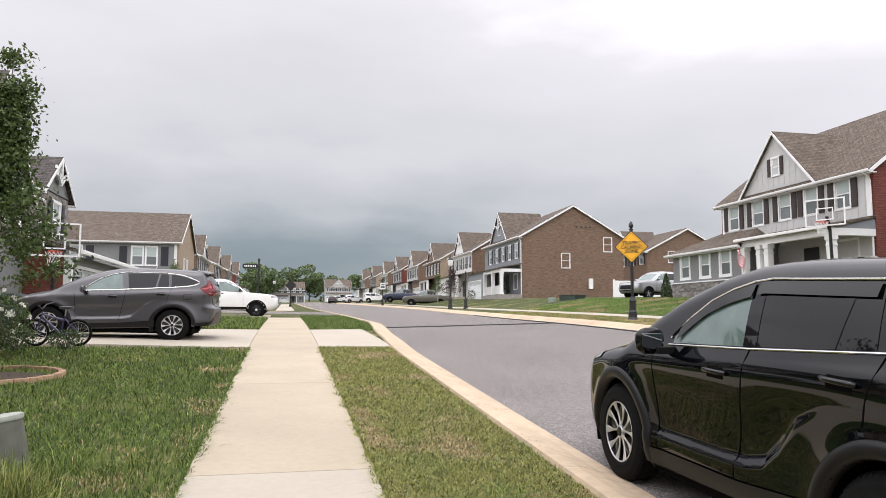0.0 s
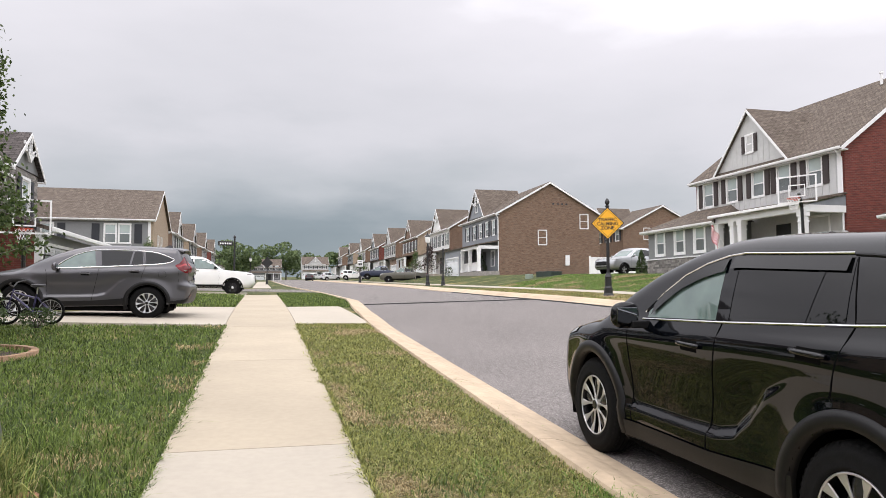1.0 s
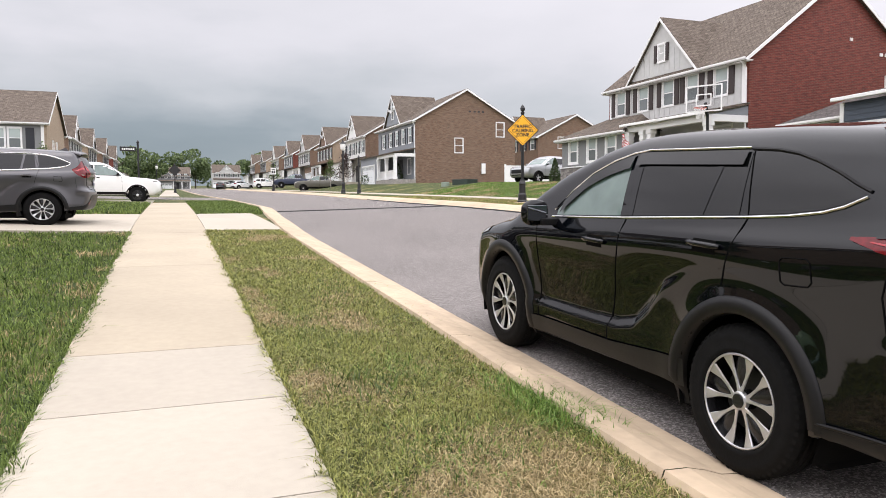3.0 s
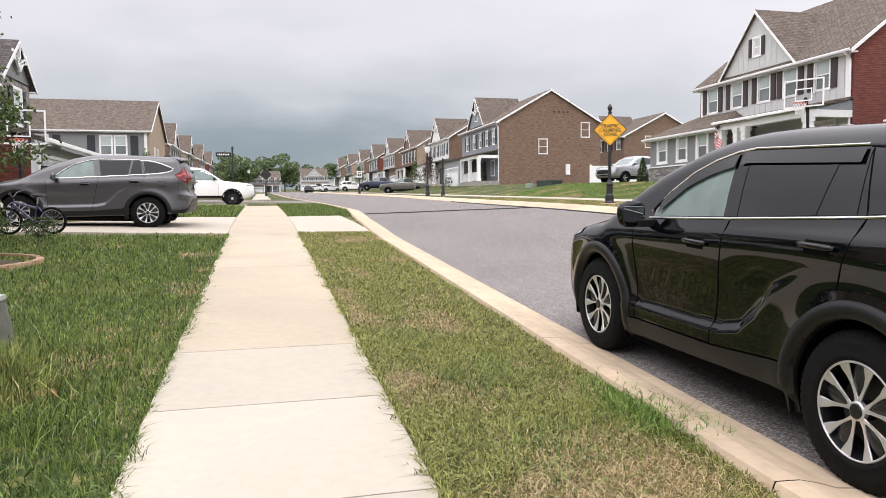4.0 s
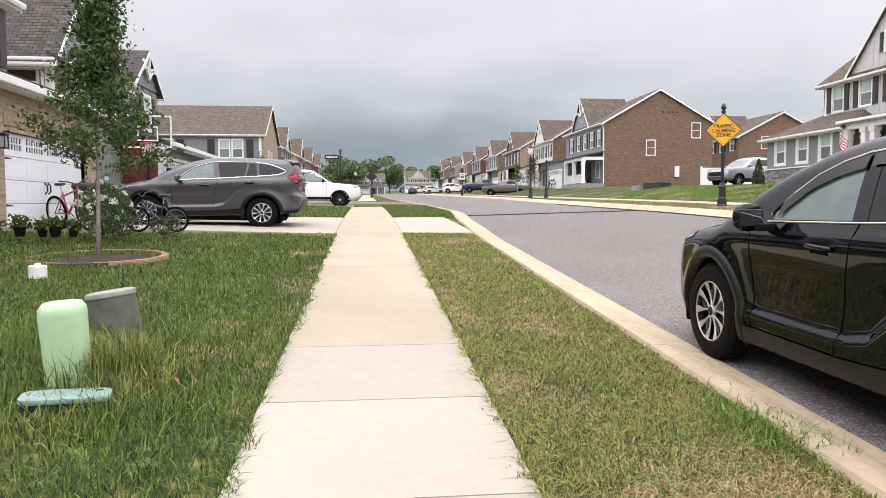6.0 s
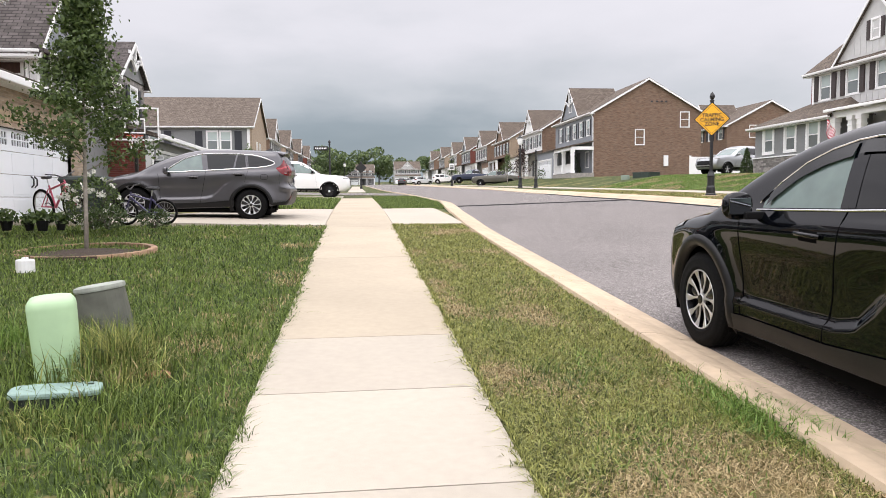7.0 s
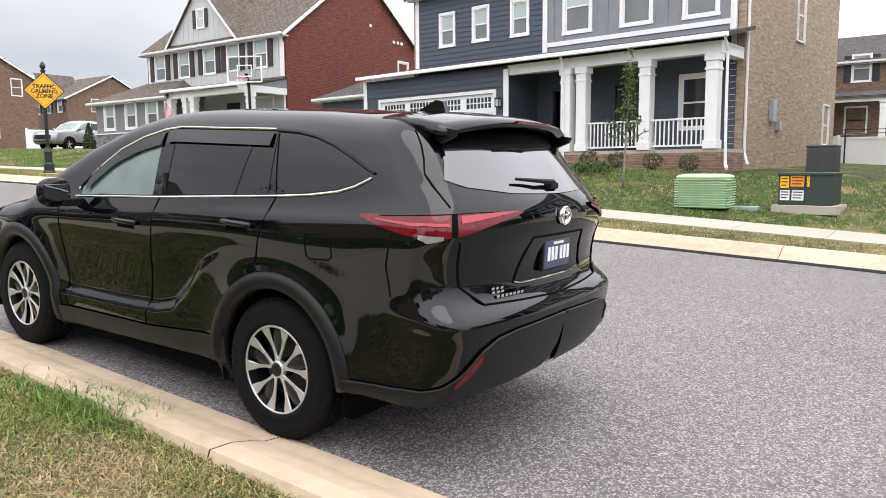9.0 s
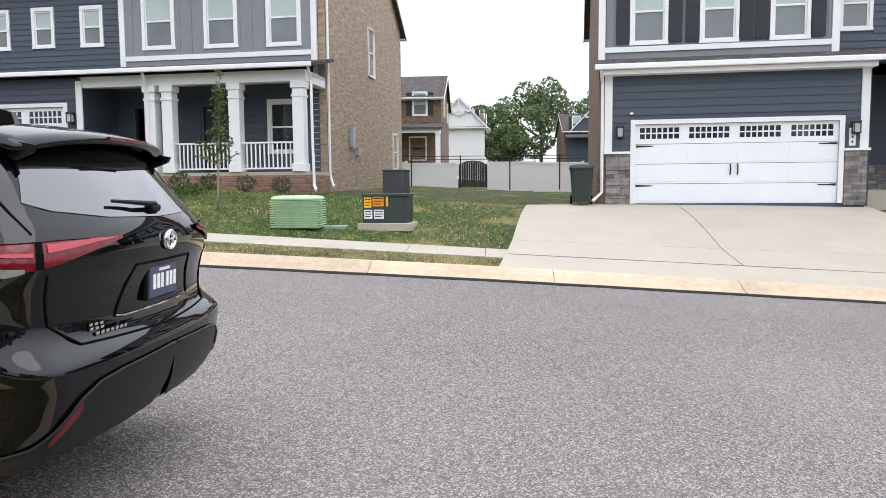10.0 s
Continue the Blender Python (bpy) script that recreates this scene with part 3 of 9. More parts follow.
def garage_door(parent, x, z, w, h, y, rows=4, cols=4, lites=True, label=""):
    """A panelled overhead door with a row of lights, strap hinges and pull handles."""
    t = 0.12
    bm = bmesh.new()
    for q in ((x - w / 2 - t, x - w / 2, z, z + h), (x + w / 2, x + w / 2 + t, z, z + h), (x - w / 2 - t, x + w / 2 + t, z + h, z + h + t)):
        box(bm, q[0], q[1], y - 0.05, y + 0.1, q[2], q[3])
    door = part("garage_door", bm, WHITE, parent, label)
    ph = h / rows
    for r in range(rows):
        za, zb = z + r * ph + 0.006, z + (r + 1) * ph - 0.006
        bm = bmesh.new()
        if r == rows - 1 and lites:
            holes = []
            for c in range(cols):
                cx = x - w / 2 + (c + 0.5) * w / cols
                holes.append((cx - w / cols * 0.40, cx + w / cols * 0.40, za + ph * 0.26, zb - ph * 0.16))
            wall_panel(bm, x - w / 2, x + w / 2, za, zb, holes, y + 0.03, y + 0.07)
            sec = part("door_panel", bm, WHITE_DOOR, door)
            for ho in holes:
                bm = bmesh.new()
                for k in range(1, 7):
                    u = ho[0] + (ho[1] - ho[0]) * k / 7
                    box(bm, u - 0.016, u + 0.016, y + 0.03, y + 0.055, ho[2], ho[3])
                zz = (ho[2] + ho[3]) / 2
                box(bm, ho[0], ho[1], y + 0.03, y + 0.055, zz - 0.016, zz + 0.016)
                part("glazing_bar", bm, WHITE_DOOR, sec)
                part("pane", boxm(ho[0], ho[1], y + 0.055, y + 0.06, ho[2], ho[3]), GLASS_DARK, sec)
        else:
            wall_panel(bm, x - w / 2, x + w / 2, za, zb, [], y + 0.03, y + 0.07)
            for c in range(cols):
                cx = x - w / 2 + (c + 0.5) * w / cols
                box(bm, cx - w / cols * 0.43, cx + w / cols * 0.43, y + 0.024, y + 0.032, za + 0.05, zb - 0.05, 0.006)
            part("door_panel", bm, WHITE_DOOR, door)
    for s in (-1, 1):
        for zz in (z + ph * 0.9, z + h - ph * 1.1):
            bm = bmesh.new()
            a = x + s * (w / 2 - 0.03)
            b = a - s * 0.42
            prism(bm, [(a, zz - 0.03), (b, zz - 0.012), (b - s * 0.03, zz), (b, zz + 0.012), (a, zz + 0.03)], "y", y + 0.018, y + 0.03)
            part("strap_hinge", bm, BLACKMETAL, door, "black iron strap hinge")
        bm = bmesh.new()
        tube(bm, [(x + s * 0.09, y + 0.03, z + h * 0.36), (x + s * 0.09, y - 0.03, z + h * 0.39), (x + s * 0.09, y - 0.03, z + h * 0.46), (x + s * 0.09, y + 0.03, z + h * 0.49)], 0.018, 6)
        part("handle", bm, BLACKMETAL, door, "black iron pull handle")
    return door


def column(parent, x, y, z0, z1, w=0.30):
    bm = bmesh.new()
    box(bm, x - w / 2, x + w / 2, y - w / 2, y + w / 2, z0 + 0.22, z1 - 0.2, 0.01)
    box(bm, x - w / 2 - 0.03, x + w / 2 + 0.03, y - w / 2 - 0.03, y + w / 2 + 0.03, z0, z0 + 0.24, 0.01)
    box(bm, x - w / 2 - 0.025, x + w / 2 + 0.025, y - w / 2 - 0.025, y + w / 2 + 0.025, z1 - 0.45, z1 - 0.38, 0.008)
    box(bm, x - w / 2 - 0.04, x + w / 2 + 0.04, y - w / 2 - 0.04, y + w / 2 + 0.04, z1 - 0.2, z1, 0.01)
    return part("column", bm, WHITE, parent)


def railing(parent, x0, x1, y, z, h=0.88):
    bm = bmesh.new()
    box(bm, x0, x1, y - 0.04, y + 0.04, z + h - 0.05, z + h, 0.008)
    box(bm, x0, x1, y - 0.025, y + 0.025, z + 0.08, z + 0.13)
    rail = part("railing", bm, WHITE, parent)
    n = max(2, int((x1 - x0) / 0.125))
    me = None
    for i in range(1, n):
        x = x0 + (x1 - x0) * i / n
        if me is None:
            me = mesh_of("baluster", boxm(-0.018, 0.018, y - 0.018, y + 0.018, z + 0.13, z + h - 0.05), WHITE)
        ob = new("baluster", me)
        ob.parent = rail
        ob.location.x = x
    return rail


def gable_front(parent, xc, half, z, rise, y, wall_mat, roof_mat, back, brackets=True, win=True, over=0.3):
    """A street gable: its wall, its own roof running back into the main one, boards and a truss ornament."""
    bm = bmesh.new()
    prism(bm, [(xc - half, z), (xc + half, z), (xc, z + rise)], "y", y, y + 0.2)
    part("gable_wall", bm, wall_mat, parent)
    gable_roof(parent, xc - half, xc + half, y, y + back, z, rise, roof_mat, ridge="y", over=over, thick=0.13)
    if brackets:
        bm = bmesh.new()
        zt = z + rise * 0.52
        hw = half * 0.42
        box(bm, xc - hw, xc + hw, y - over * 0.6 - 0.02, y - over * 0.6 + 0.08, zt - 0.06, zt + 0.06)
        box(bm, xc - 0.06, xc + 0.06, y - over * 0.6 - 0.02, y - over * 0.6 + 0.08, zt - 0.4, z + rise - 0.05)
        for s in (-1, 1):
            prism(bm, [(xc + s * 0.04, zt - 0.38), (xc + s * 0.04, zt - 0.24), (xc + s * hw * 1.05, zt + 0.32), (xc + s * hw * 1.05, zt + 0.2)], "y", y - over * 0.6 - 0.02, y - over * 0.6 + 0.06)
        part("truss_ornament", bm, WHITE, parent)


def house_root(name, x, y, z, yaw, label):
    return tagged(empty(name, pose(x, y, z, 0, 0, yaw)), label, "house", "houses along the street")


def plain_shell(root, x0, x1, y0, y1, z0, z1, rise, wall, front, roof, holes=(), t=0.2):
    """Four walls and two gables. The front wall (y0) may differ from the sides."""
    bm = bmesh.new()
    wall_panel(bm, x0 + t, x1 - t, z0, z1, list(holes), y0, y0 + t)
    part("wall", bm, front, root)
    for xx in (x0, x1 - t):
        bm = bmesh.new()
        box(bm, xx, xx + t, y0, y1, z0, z1)
        gable_wall(bm, y0, y1, z1, rise, xx, t)
        part("wall", bm, wall, root)
    bm = bmesh.new()
    box(bm, x0 + t, x1 - t, y1 - t, y1, z0, z1)
    part("wall", bm, wall, root)
    gable_roof(root, x0, x1, y0, y1, z1, rise, roof)


def stone_courses(parent, x0, x1, z0, z1, y, seed=1, d=0.06):
    """Ledge stones laid in uneven rows against a wall, each a piece."""
    rnd = random.Random(seed)
    z = z0
    while z < z1 - 0.03:
        h = min(rnd.choice((0.07, 0.1, 0.13)), z1 - z)
        x = x0
        while x < x1 - 0.02:
            w = min(rnd.uniform(0.16, 0.46), x1 - x)
            if x1 - x - w < 0.08:
                w = x1 - x
            bm = boxm(x + 0.004, x + w - 0.004, y - d - rnd.uniform(0, 0.025), y, z + 0.004, z + h - 0.004)
            part("stone", bm, STONE, parent)
            x += w
        z += h


def wall_lamp(parent, x, y, z):
    bm = bmesh.new()
    box(bm, x - 0.06, x + 0.06, y - 0.02, y, z - 0.02, z + 0.3)
    box(bm, x - 0.09, x + 0.09, y - 0.2, y - 0.02, z, z + 0.03)
    box(bm, x - 0.1, x + 0.1, y - 0.21, y - 0.02, z + 0.26, z + 0.32, 0.02)
    for s in (-1, 1):
        for d in (-0.19, -0.04):
            box(bm, x + s * 0.075 - 0.01, x + s * 0.075 + 0.01, y + d - 0.01, y + d + 0.01, z + 0.03, z + 0.26)
    lamp = part("wall_lantern", bm, BLACKMETAL, parent, "black carriage lantern")
    part("lantern_glass", boxm(x - 0.065, x + 0.065, y - 0.18, y - 0.05, z + 0.03, z + 0.26), GLASS, lamp)


def house_blue():
    r = house_root("house", 21.0, 5.5, -0.15, -96, "navy two-storey house with white porch columns and tan brick side")
    # upper front: grey board-and-batten bay and navy boards
    up = [(-5.32, 4.68), (-3.18, 4.66), (-1.09, 4.63)]
    nv = [(-7.7, 4.86), (-9.47, 4.88), (-11.12, 4.86)]
    d = 1.8
    holes = [(x - 0.47, x + 0.47, z, z + 1.65) for x, z in up] + [(x - 0.33, x + 0.33, z, z + 1.15) for x, z in nv]
    low = [(-1.65, -0.75, 1.3, 2.85), (-3.9, -3.0, 0.62, 2.75), (-6.3, -5.4, 0.62, 2.75)]
    bm = bmesh.new()
    wall_panel(bm, -12.7, 0.0, 0.55, 7.0, holes + low, d, d + 0.2)
    part("wall", bm, SID_NAVY, r)
    boards(r, -12.7, -6.62, 4.0, 7.0, [(h[0] - 0.1, h[1] + 0.1, h[2] - 0.1, h[3] + 0.12) for h in holes], d, SID_NAVY)
    boards(r, -6.9, 0.0, 0.6, 3.4, [(h[0] - 0.1, h[1] + 0.1, h[2] - 0.1, h[3] + 0.12) for h in low], d, SID_NAVY)
    part("bay_wall", boxm(-6.55, -0.12, d - 0.1, d, 4.25, 4.4), WHITE, r)
    bm = bmesh.new()
    wall_panel(bm, -6.55, -0.12, 3.95, 7.0, holes, d - 0.06, d)
    bay = part("bay_wall", bm, SID_GREY, r, "grey board-and-batten bay")
    battens(r, -6.45, -0.2, 4.4, 7.0, d - 0.06, SID_GREY, 0.41, [(h[0] - 0.12, h[1] + 0.12, h[2] - 0.12, h[3] + 0.15) for h in holes])
    for x in (-6.6, -0.12):
        part("corner_board", boxm(x - 0.08, x + 0.1, d - 0.1, d - 0.062, 3.95, 7.0), WHITE, r)
    part("corner_board", boxm(-12.78, -12.6, d - 0.05, d, 3.6, 7.0), WHITE, r)
    for x, z in up:
        window(r, x, z, 0.92, 1.6, at_front(d - 0.06), trim=0.11)
    for x, z in nv:
        window(r, x, z, 0.62, 1.12, at_front(d - 0.02), trim=0.1)
    window(r, -1.2, 1.3, 0.86, 1.5, at_front(d), glass=GLASS_DARK, trim=0.1)
    # front door in the recess
    part("door", boxm(-3.85, -3.05, d + 0.02, d + 0.08, 0.62, 2.72), DOORDARK, r, "dark panelled front door")
    # brick sides, back, roof
    bm = bmesh.new()
    box(bm, 0.0, 0.22, d, d + 10.6, -0.3, 7.0)
    gable_wall(bm, d, d + 10.6, 7.0, 3.6, 0.0, 0.22)
    side = part("wall", bm, BRICK_TAN, r, "tan brick side wall")
    part("wall", boxm(-0.18, -0.02, d - 0.01, d + 0.2, 0.0, 7.0), WHITE, r)
    for yy, zz, hh in ((7.2, 4.35, 1.75), (11.0, 0.9, 1.5)):
        window(r, yy, zz, 0.8, hh, side_m(0.25, False), trim=0.04)
    bm = bmesh.new()
    box(bm, -12.7, 0.0, d + 10.4, d + 10.6, -0.3, 7.0)
    box(bm, -12.9, -12.7, d, d + 10.6, -0.3, 7.0)
    gable_wall(bm, d, d + 10.6, 7.0, 3.6, -12.9, 0.2)
    part("wall", bm, BRICK_TAN, r)
    gable_roof(r, -12.9, 0.22, d, d + 10.6, 7.0, 3.6, SHINGLE_DARK)
    # porch
    part("porch_floor", boxm(-5.0, 0.3, 0.0, d, 0.5, 0.6), CONCRETE, r, "concrete porch floor")
    bm = boxm(-5.0, 0.3, -0.02, 0.18, -0.4, 0.5)
    box(bm, 0.12, 0.3, 0.18, d, -0.4, 0.5)
    part("porch_base", bm, brick("porch_brick", (0.20, 0.11, 0.075), (0.27, 0.16, 0.11), (0.26, 0.21, 0.17)), r, "brown brick porch base")
    for x in (-0.03, -2.0, -4.12, -4.68):
        column(r, x, 0.15, 0.6, 3.2, 0.34)
    railing(r, -1.82, -0.2, 0.12, 0.6)
    railing(r, -3.95, -2.18, 0.12, 0.6)
    part("beam", boxm(-7.0, 0.2, 0.02, 0.3, 3.2, 3.52), WHITE, r, "white porch beam")
    part("beam", boxm(-0.1, 0.2, 0.3, d, 3.2, 3.52), WHITE, r)
    part("porch_ceiling", boxm(-7.0, 0.2, 0.3, d, 3.4, 3.5), WHITE, r)
    bm = bmesh.new()
    prism(bm, [(-0.35, 3.55), (d, 4.0), (d, 4.1), (-0.35, 3.66)], "x", -14.0, 0.5)
    roof_uv(part("porch_roof", bm, SHINGLE_DARK, r))
    part("gutter", boxm(-14.0, 0.52, -0.46, -0.34, 3.53, 3.66, 0.02), WHITE, r)
    downpipe(r, [(0.4, -0.3, 3.55), (0.38, 0.0, 3.2), (0.38, 0.02, 1.6), (0.42, -0.02, 0.2), (0.55, -0.25, 0.05)])
    downpipe(r, [(-4.7, -0.3, 3.55), (-4.72, -0.05, 3.1), (-4.72, -0.07, 0.3), (-4.4, -0.3, 0.1)])
    downpipe(r, [(0.27, d + 0.1, 6.9), (0.27, d + 0.1, 0.5), (0.45, d - 0.1, 0.15)])
    # garage wing
    bm = bmesh.new()
    wall_panel(bm, -13.9, -6.95, -0.3, 3.5, [(-13.05, -7.5, 0.0, 2.65)], 0.0, 0.2)
    box(bm, -7.1, -6.95, 0.2, d, 0.0, 3.4)
    part("garage_wall", bm, SID_NAVY, r)
    boards(r, -13.9, -6.95, 2.85, 3.5, [], 0.0, SID_NAVY)
    garage_door(r, -10.28, 0.0, 5.5, 2.65, 0.02)
    wall_lamp(r, -7.25, 0.0, 2.15)
    part("corner_board", boxm(-13.98, -13.8, -0.04, 0.0, 0.0, 3.5), WHITE, r)
    part("corner_board", boxm(-7.08, -6.88, -0.05, 0.0, 0.0, 3.4), WHITE, r)
    part("low_wing", boxm(-17.3, -13.9, 0.6, 6.0, -0.3, 3.1), SID_NAVY, r)
    gable_roof(r, -17.3, -13.7, 0.6, 6.0, 3.1, 1.1, SHINGLE_DARK, hip=1.6)
    # fittings on the brick side
    for yy, zz, w, h in ((4.2, 1.5, 0.34, 0.7), (4.9, 1.25, 0.26, 0.3)):
        part("meter_box", boxm(0.22, 0.36, yy, yy + w, zz, zz + h, 0.015), material("meter_grey", (0.32, 0.35, 0.38), rough=0.5), r, "grey meter box")


def house_garage():
    r = house_root("house", 20.0, -3.0, -0.52, -96.5, "navy and grey house with white double garage door and stone piers")
    bm = bmesh.new()
    wall_panel(bm, 0.1, 6.55, -0.3, 3.5, [(0.86, 5.9, 0.0, 2.1)], 0.0, 0.2)
    part("wall", bm, SID_NAVY, r)
    boards(r, 0.1, 6.55, 1.35, 3.35, [(0.72, 6.04, 0.0, 2.24)], 0.0, SID_NAVY, 0.2)
    garage_door(r, 3.38, 0.0, 5.04, 2.1, 0.0)
    stone_courses(r, 0.1, 0.73, -0.05, 1.33, 0.0, 3)
    stone_courses(r, 6.03, 6.56, -0.05, 1.33, 0.0, 4)
    part("stone_cap", boxm(0.06, 0.74, -0.12, 0.02, 1.33, 1.39), WHITE, r)
    part("stone_cap", boxm(6.02, 6.62, -0.12, 0.02, 1.33, 1.39), WHITE, r)
    for x in (0.16, 6.48):
        part("corner_board", boxm(x - 0.1, x + 0.1, -0.05, 0.0, 1.39, 3.4), WHITE, r)
    wall_lamp(r, 0.46, -0.03, 1.75)
    wall_lamp(r, 6.25, -0.03, 1.75)
    plate = part("number_plate", boxm(6.12, 6.28, -0.05, -0.03, 1.45, 1.9, 0.01), WHITE, r, "white oval house plaque")
    for i in range(3):
        part("bar", boxm(6.18, 6.22, -0.056, -0.05, 1.52 + i * 0.12, 1.58 + i * 0.12), BLACKMETAL, plate)
    part("camera_eye", boxm(0.72, 0.8, -0.09, -0.02, 2.36, 2.42, 0.01), WHITE, r)
    bm = bmesh.new()
    prism(bm, [(-0.4, 3.5), (0.4, 3.82), (0.4, 3.92), (-0.4, 3.62)], "x", -0.2, 12.6)
    roof_uv(part("porch_roof", bm, SHINGLE_DARK, r))
    part("gutter", boxm(-0.22, 6.8, -0.5, -0.38, 3.5, 3.64, 0.02), WHITE, r)
    part("frieze", boxm(0.0, 6.62, -0.36, 0.0, 3.38, 3.5), WHITE, r)
    downpipe(r, [(-0.06, -0.44, 3.5), (0.0, -0.02, 3.2), (0.0, -0.04, 0.3), (-0.25, -0.25, 0.08)])
    # upper storey
    ups = [(1.2, 4.3), (2.98, 4.29), (4.72, 4.29)]
    holes = [(x - 0.4, x + 0.4, z, z + 1.6) for x, z in ups]
    bm = bmesh.new()
    wall_panel(bm, -0.05, 5.8, 3.6, 6.9, holes, 0.3, 0.5)
    part("wall", bm, SID_GREY, r, "grey board-and-batten wall")
    battens(r, 0.0, 5.75, 4.18, 6.9, 0.3, SID_GREY, 0.42, [(h[0] - 0.1, h[1] + 0.1, h[2] - 0.1, h[3] + 0.1) for h in holes])
    part("belt_board", boxm(-0.05, 5.85, 0.26, 0.3, 4.05, 4.19), WHITE, r)
    for x in (-0.02, 5.82):
        part("corner_board", boxm(x - 0.09, x + 0.09, 0.25, 0.3, 3.8, 6.9), WHITE, r)
    for x, z in ups:
        window(r, x, z, 0.8, 1.6, at_front(0.28), shutters=SHUT_NAVY, sh_w=0.34)
    bm = bmesh.new()
    wall_panel(bm, 5.9, 12.0, 3.6, 6.9, [(6.05, 6.7, 4.5, 5.75), (8.4, 9.05, 4.5, 5.75)], 0.6, 0.8)
    part("wall", bm, SID_NAVY, r)
    boards(r, 5.92, 12.0, 3.8, 6.9, [(5.95, 6.8, 4.4, 5.85), (8.3, 9.15, 4.4, 5.85)], 0.6, SID_NAVY)
    for x in (6.37, 8.72):
        window(r, x, 4.5, 0.65, 1.25, at_front(0.58))
    # recessed entry and rest of the shell
    bm = boxm(6.55, 12.0, 2.2, 2.4, -0.3, 3.5)
    box(bm, 6.55, 6.7, 0.2, 2.2, -0.3, 3.5)
    part("wall", bm, SID_NAVY, r)
    stone_courses(r, 6.75, 8.2, 0.3, 1.0, 2.2, 8)
    part("porch_floor", boxm(6.6, 12.0, 0.2, 2.2, -0.2, 0.32), CONCRETE, r)
    column(r, 8.6, 0.3, 0.32, 3.4, 0.3)
    bm = boxm(-0.1, 0.1, 0.3, 12.0, -0.3, 6.9)
    gable_wall(bm, 0.3, 12.0, 6.9, 3.8, -0.1, 0.2)
    box(bm, -0.1, 0.1, 0.0, 0.3, -0.3, 3.5)
    part("wall", bm, BRICK_BROWN, r, "brown brick side wall")
    bm = boxm(11.9, 12.1, 0.3, 12.0, -0.3, 6.9)
    gable_wall(bm, 0.3, 12.0, 6.9, 3.8, 11.9, 0.2)
    box(bm, 0.1, 11.9, 11.8, 12.0, -0.3, 6.9)
    part("wall", bm, BRICK_BROWN, r)
    gable_roof(r, -0.1, 12.1, 0.3, 12.0, 6.9, 3.8, SHINGLE_DARK)


def house_red():
    r = house_root("house", 24.6, 26.3, 0.9, -90, "pale grey two-storey house with brown shutters and red brick side")
    ws = [(-9.72, 3.95), (-7.6, 3.97), (-5.47, 4.0), (-3.6, 4.0), (-1.57, 4.0)]
    holes = [(x - 0.42, x + 0.42, z, z + 1.32) for x, z in ws]
    bm = bmesh.new()
    wall_panel(bm, -10.7, 0.0, -0.3, 5.55, holes, 0.0, 0.2)
    part("wall", bm, SID_LIGHT, r)
    battens(r, -10.6, -0.1, 3.3, 5.5, 0.0, SID_LIGHT, 0.42, [(h[0] - 0.5, h[1] + 0.5, h[2] - 0.1, h[3] + 0.1) for h in holes])
    for x, z in ws:
        window(r, x, z, 0.84, 1.3, FRONT, shutters=SHUT_BROWN, sh_w=0.36)
    for x in (-10.68, -0.08):
        part("corner_board", boxm(x - 0.1, x + 0.1, -0.04, 0.0, 3.2, 5.5), WHITE, r)
    bm = boxm(-0.0, 0.22, 0.0, 10.5, -0.5, 5.55)
    gable_wall(bm, 0.0, 10.5, 5.55, 3.95, 0.0, 0.22)
    part("wall", bm, BRICK_RED, r, "dark red brick side wall")
    for yy, zz in ((6.0, 6.6), (8.0, 6.0), (8.35, 6.0), (8.7, 6.0)):
        part("vent", boxm(0.22, 0.27, yy, yy + 0.2, zz, zz + 0.16, 0.02), WHITE, r, "white wall vent")
    window(r, 8.9, 3.6, 0.8, 1.4, side_m(0.25, False))
    bm = boxm(-10.9, -10.7, 0.0, 10.5, -0.5, 5.55)
    box(bm, -10.7, 0.0, 10.3, 10.5, -0.5, 5.55)
    part("wall", bm, BRICK_RED, r)
    gable_roof(r, -10.9, 0.22, 0.0, 10.5, 5.55, 3.95, SHINGLE)
    gable_front(r, -5.88, 2.7, 5.65, 2.85, -0.12, SID_LIGHT, SHINGLE, 4.6, brackets=False)
    battens(r, -7.6, -4.2, 5.75, 6.9, -0.12, SID_LIGHT, 0.42)
    window(r, -5.88, 6.35, 0.5, 0.85, at_front(-0.14), grid=1, shutters=SHUT_BROWN, sh_w=0.24)
    downpipe(r, [(0.1, -0.4, 5.3), (0.12, -0.1, 5.0), (0.12, -0.08, 0.2)])
    bm = bmesh.new()
    lathe(bm, [(0.06, 9.2), (0.06, 9.75), (0.09, 9.75), (0.09, 9.85)], 8, -2.2, 4.6)
    part("vent_pipe", bm, WHITE, r)
    # porch and wing
    bm = bmesh.new()
    prism(bm, [(-2.4, 2.85), (0.0, 3.35), (0.0, 3.45), (-2.4, 2.96)], "x", -6.2, 0.3)
    roof_uv(part("porch_roof", bm, SHINGLE, r))
    part("gutter", boxm(-6.2, 0.32, -2.52, -2.4, 2.84, 2.97, 0.02), WHITE, r)
    part("beam", boxm(-6.0, 0.2, -2.2, -1.9, 2.55, 2.85), WHITE, r)
    part("beam", boxm(-0.1, 0.2, -1.9, 0.0, 2.55, 2.85), WHITE, r)
    bm = bmesh.new()
    prism(bm, [(-2.0, 2.85), (0.0, 2.85), (0.0, 3.3)], "x", 0.1, 0.2)
    part("porch_gable", bm, SID_GREY, r)
    for x in (-5.9, -4.7, -4.1, 0.0):
        column(r, x, -2.05, 0.4, 2.55, 0.3)
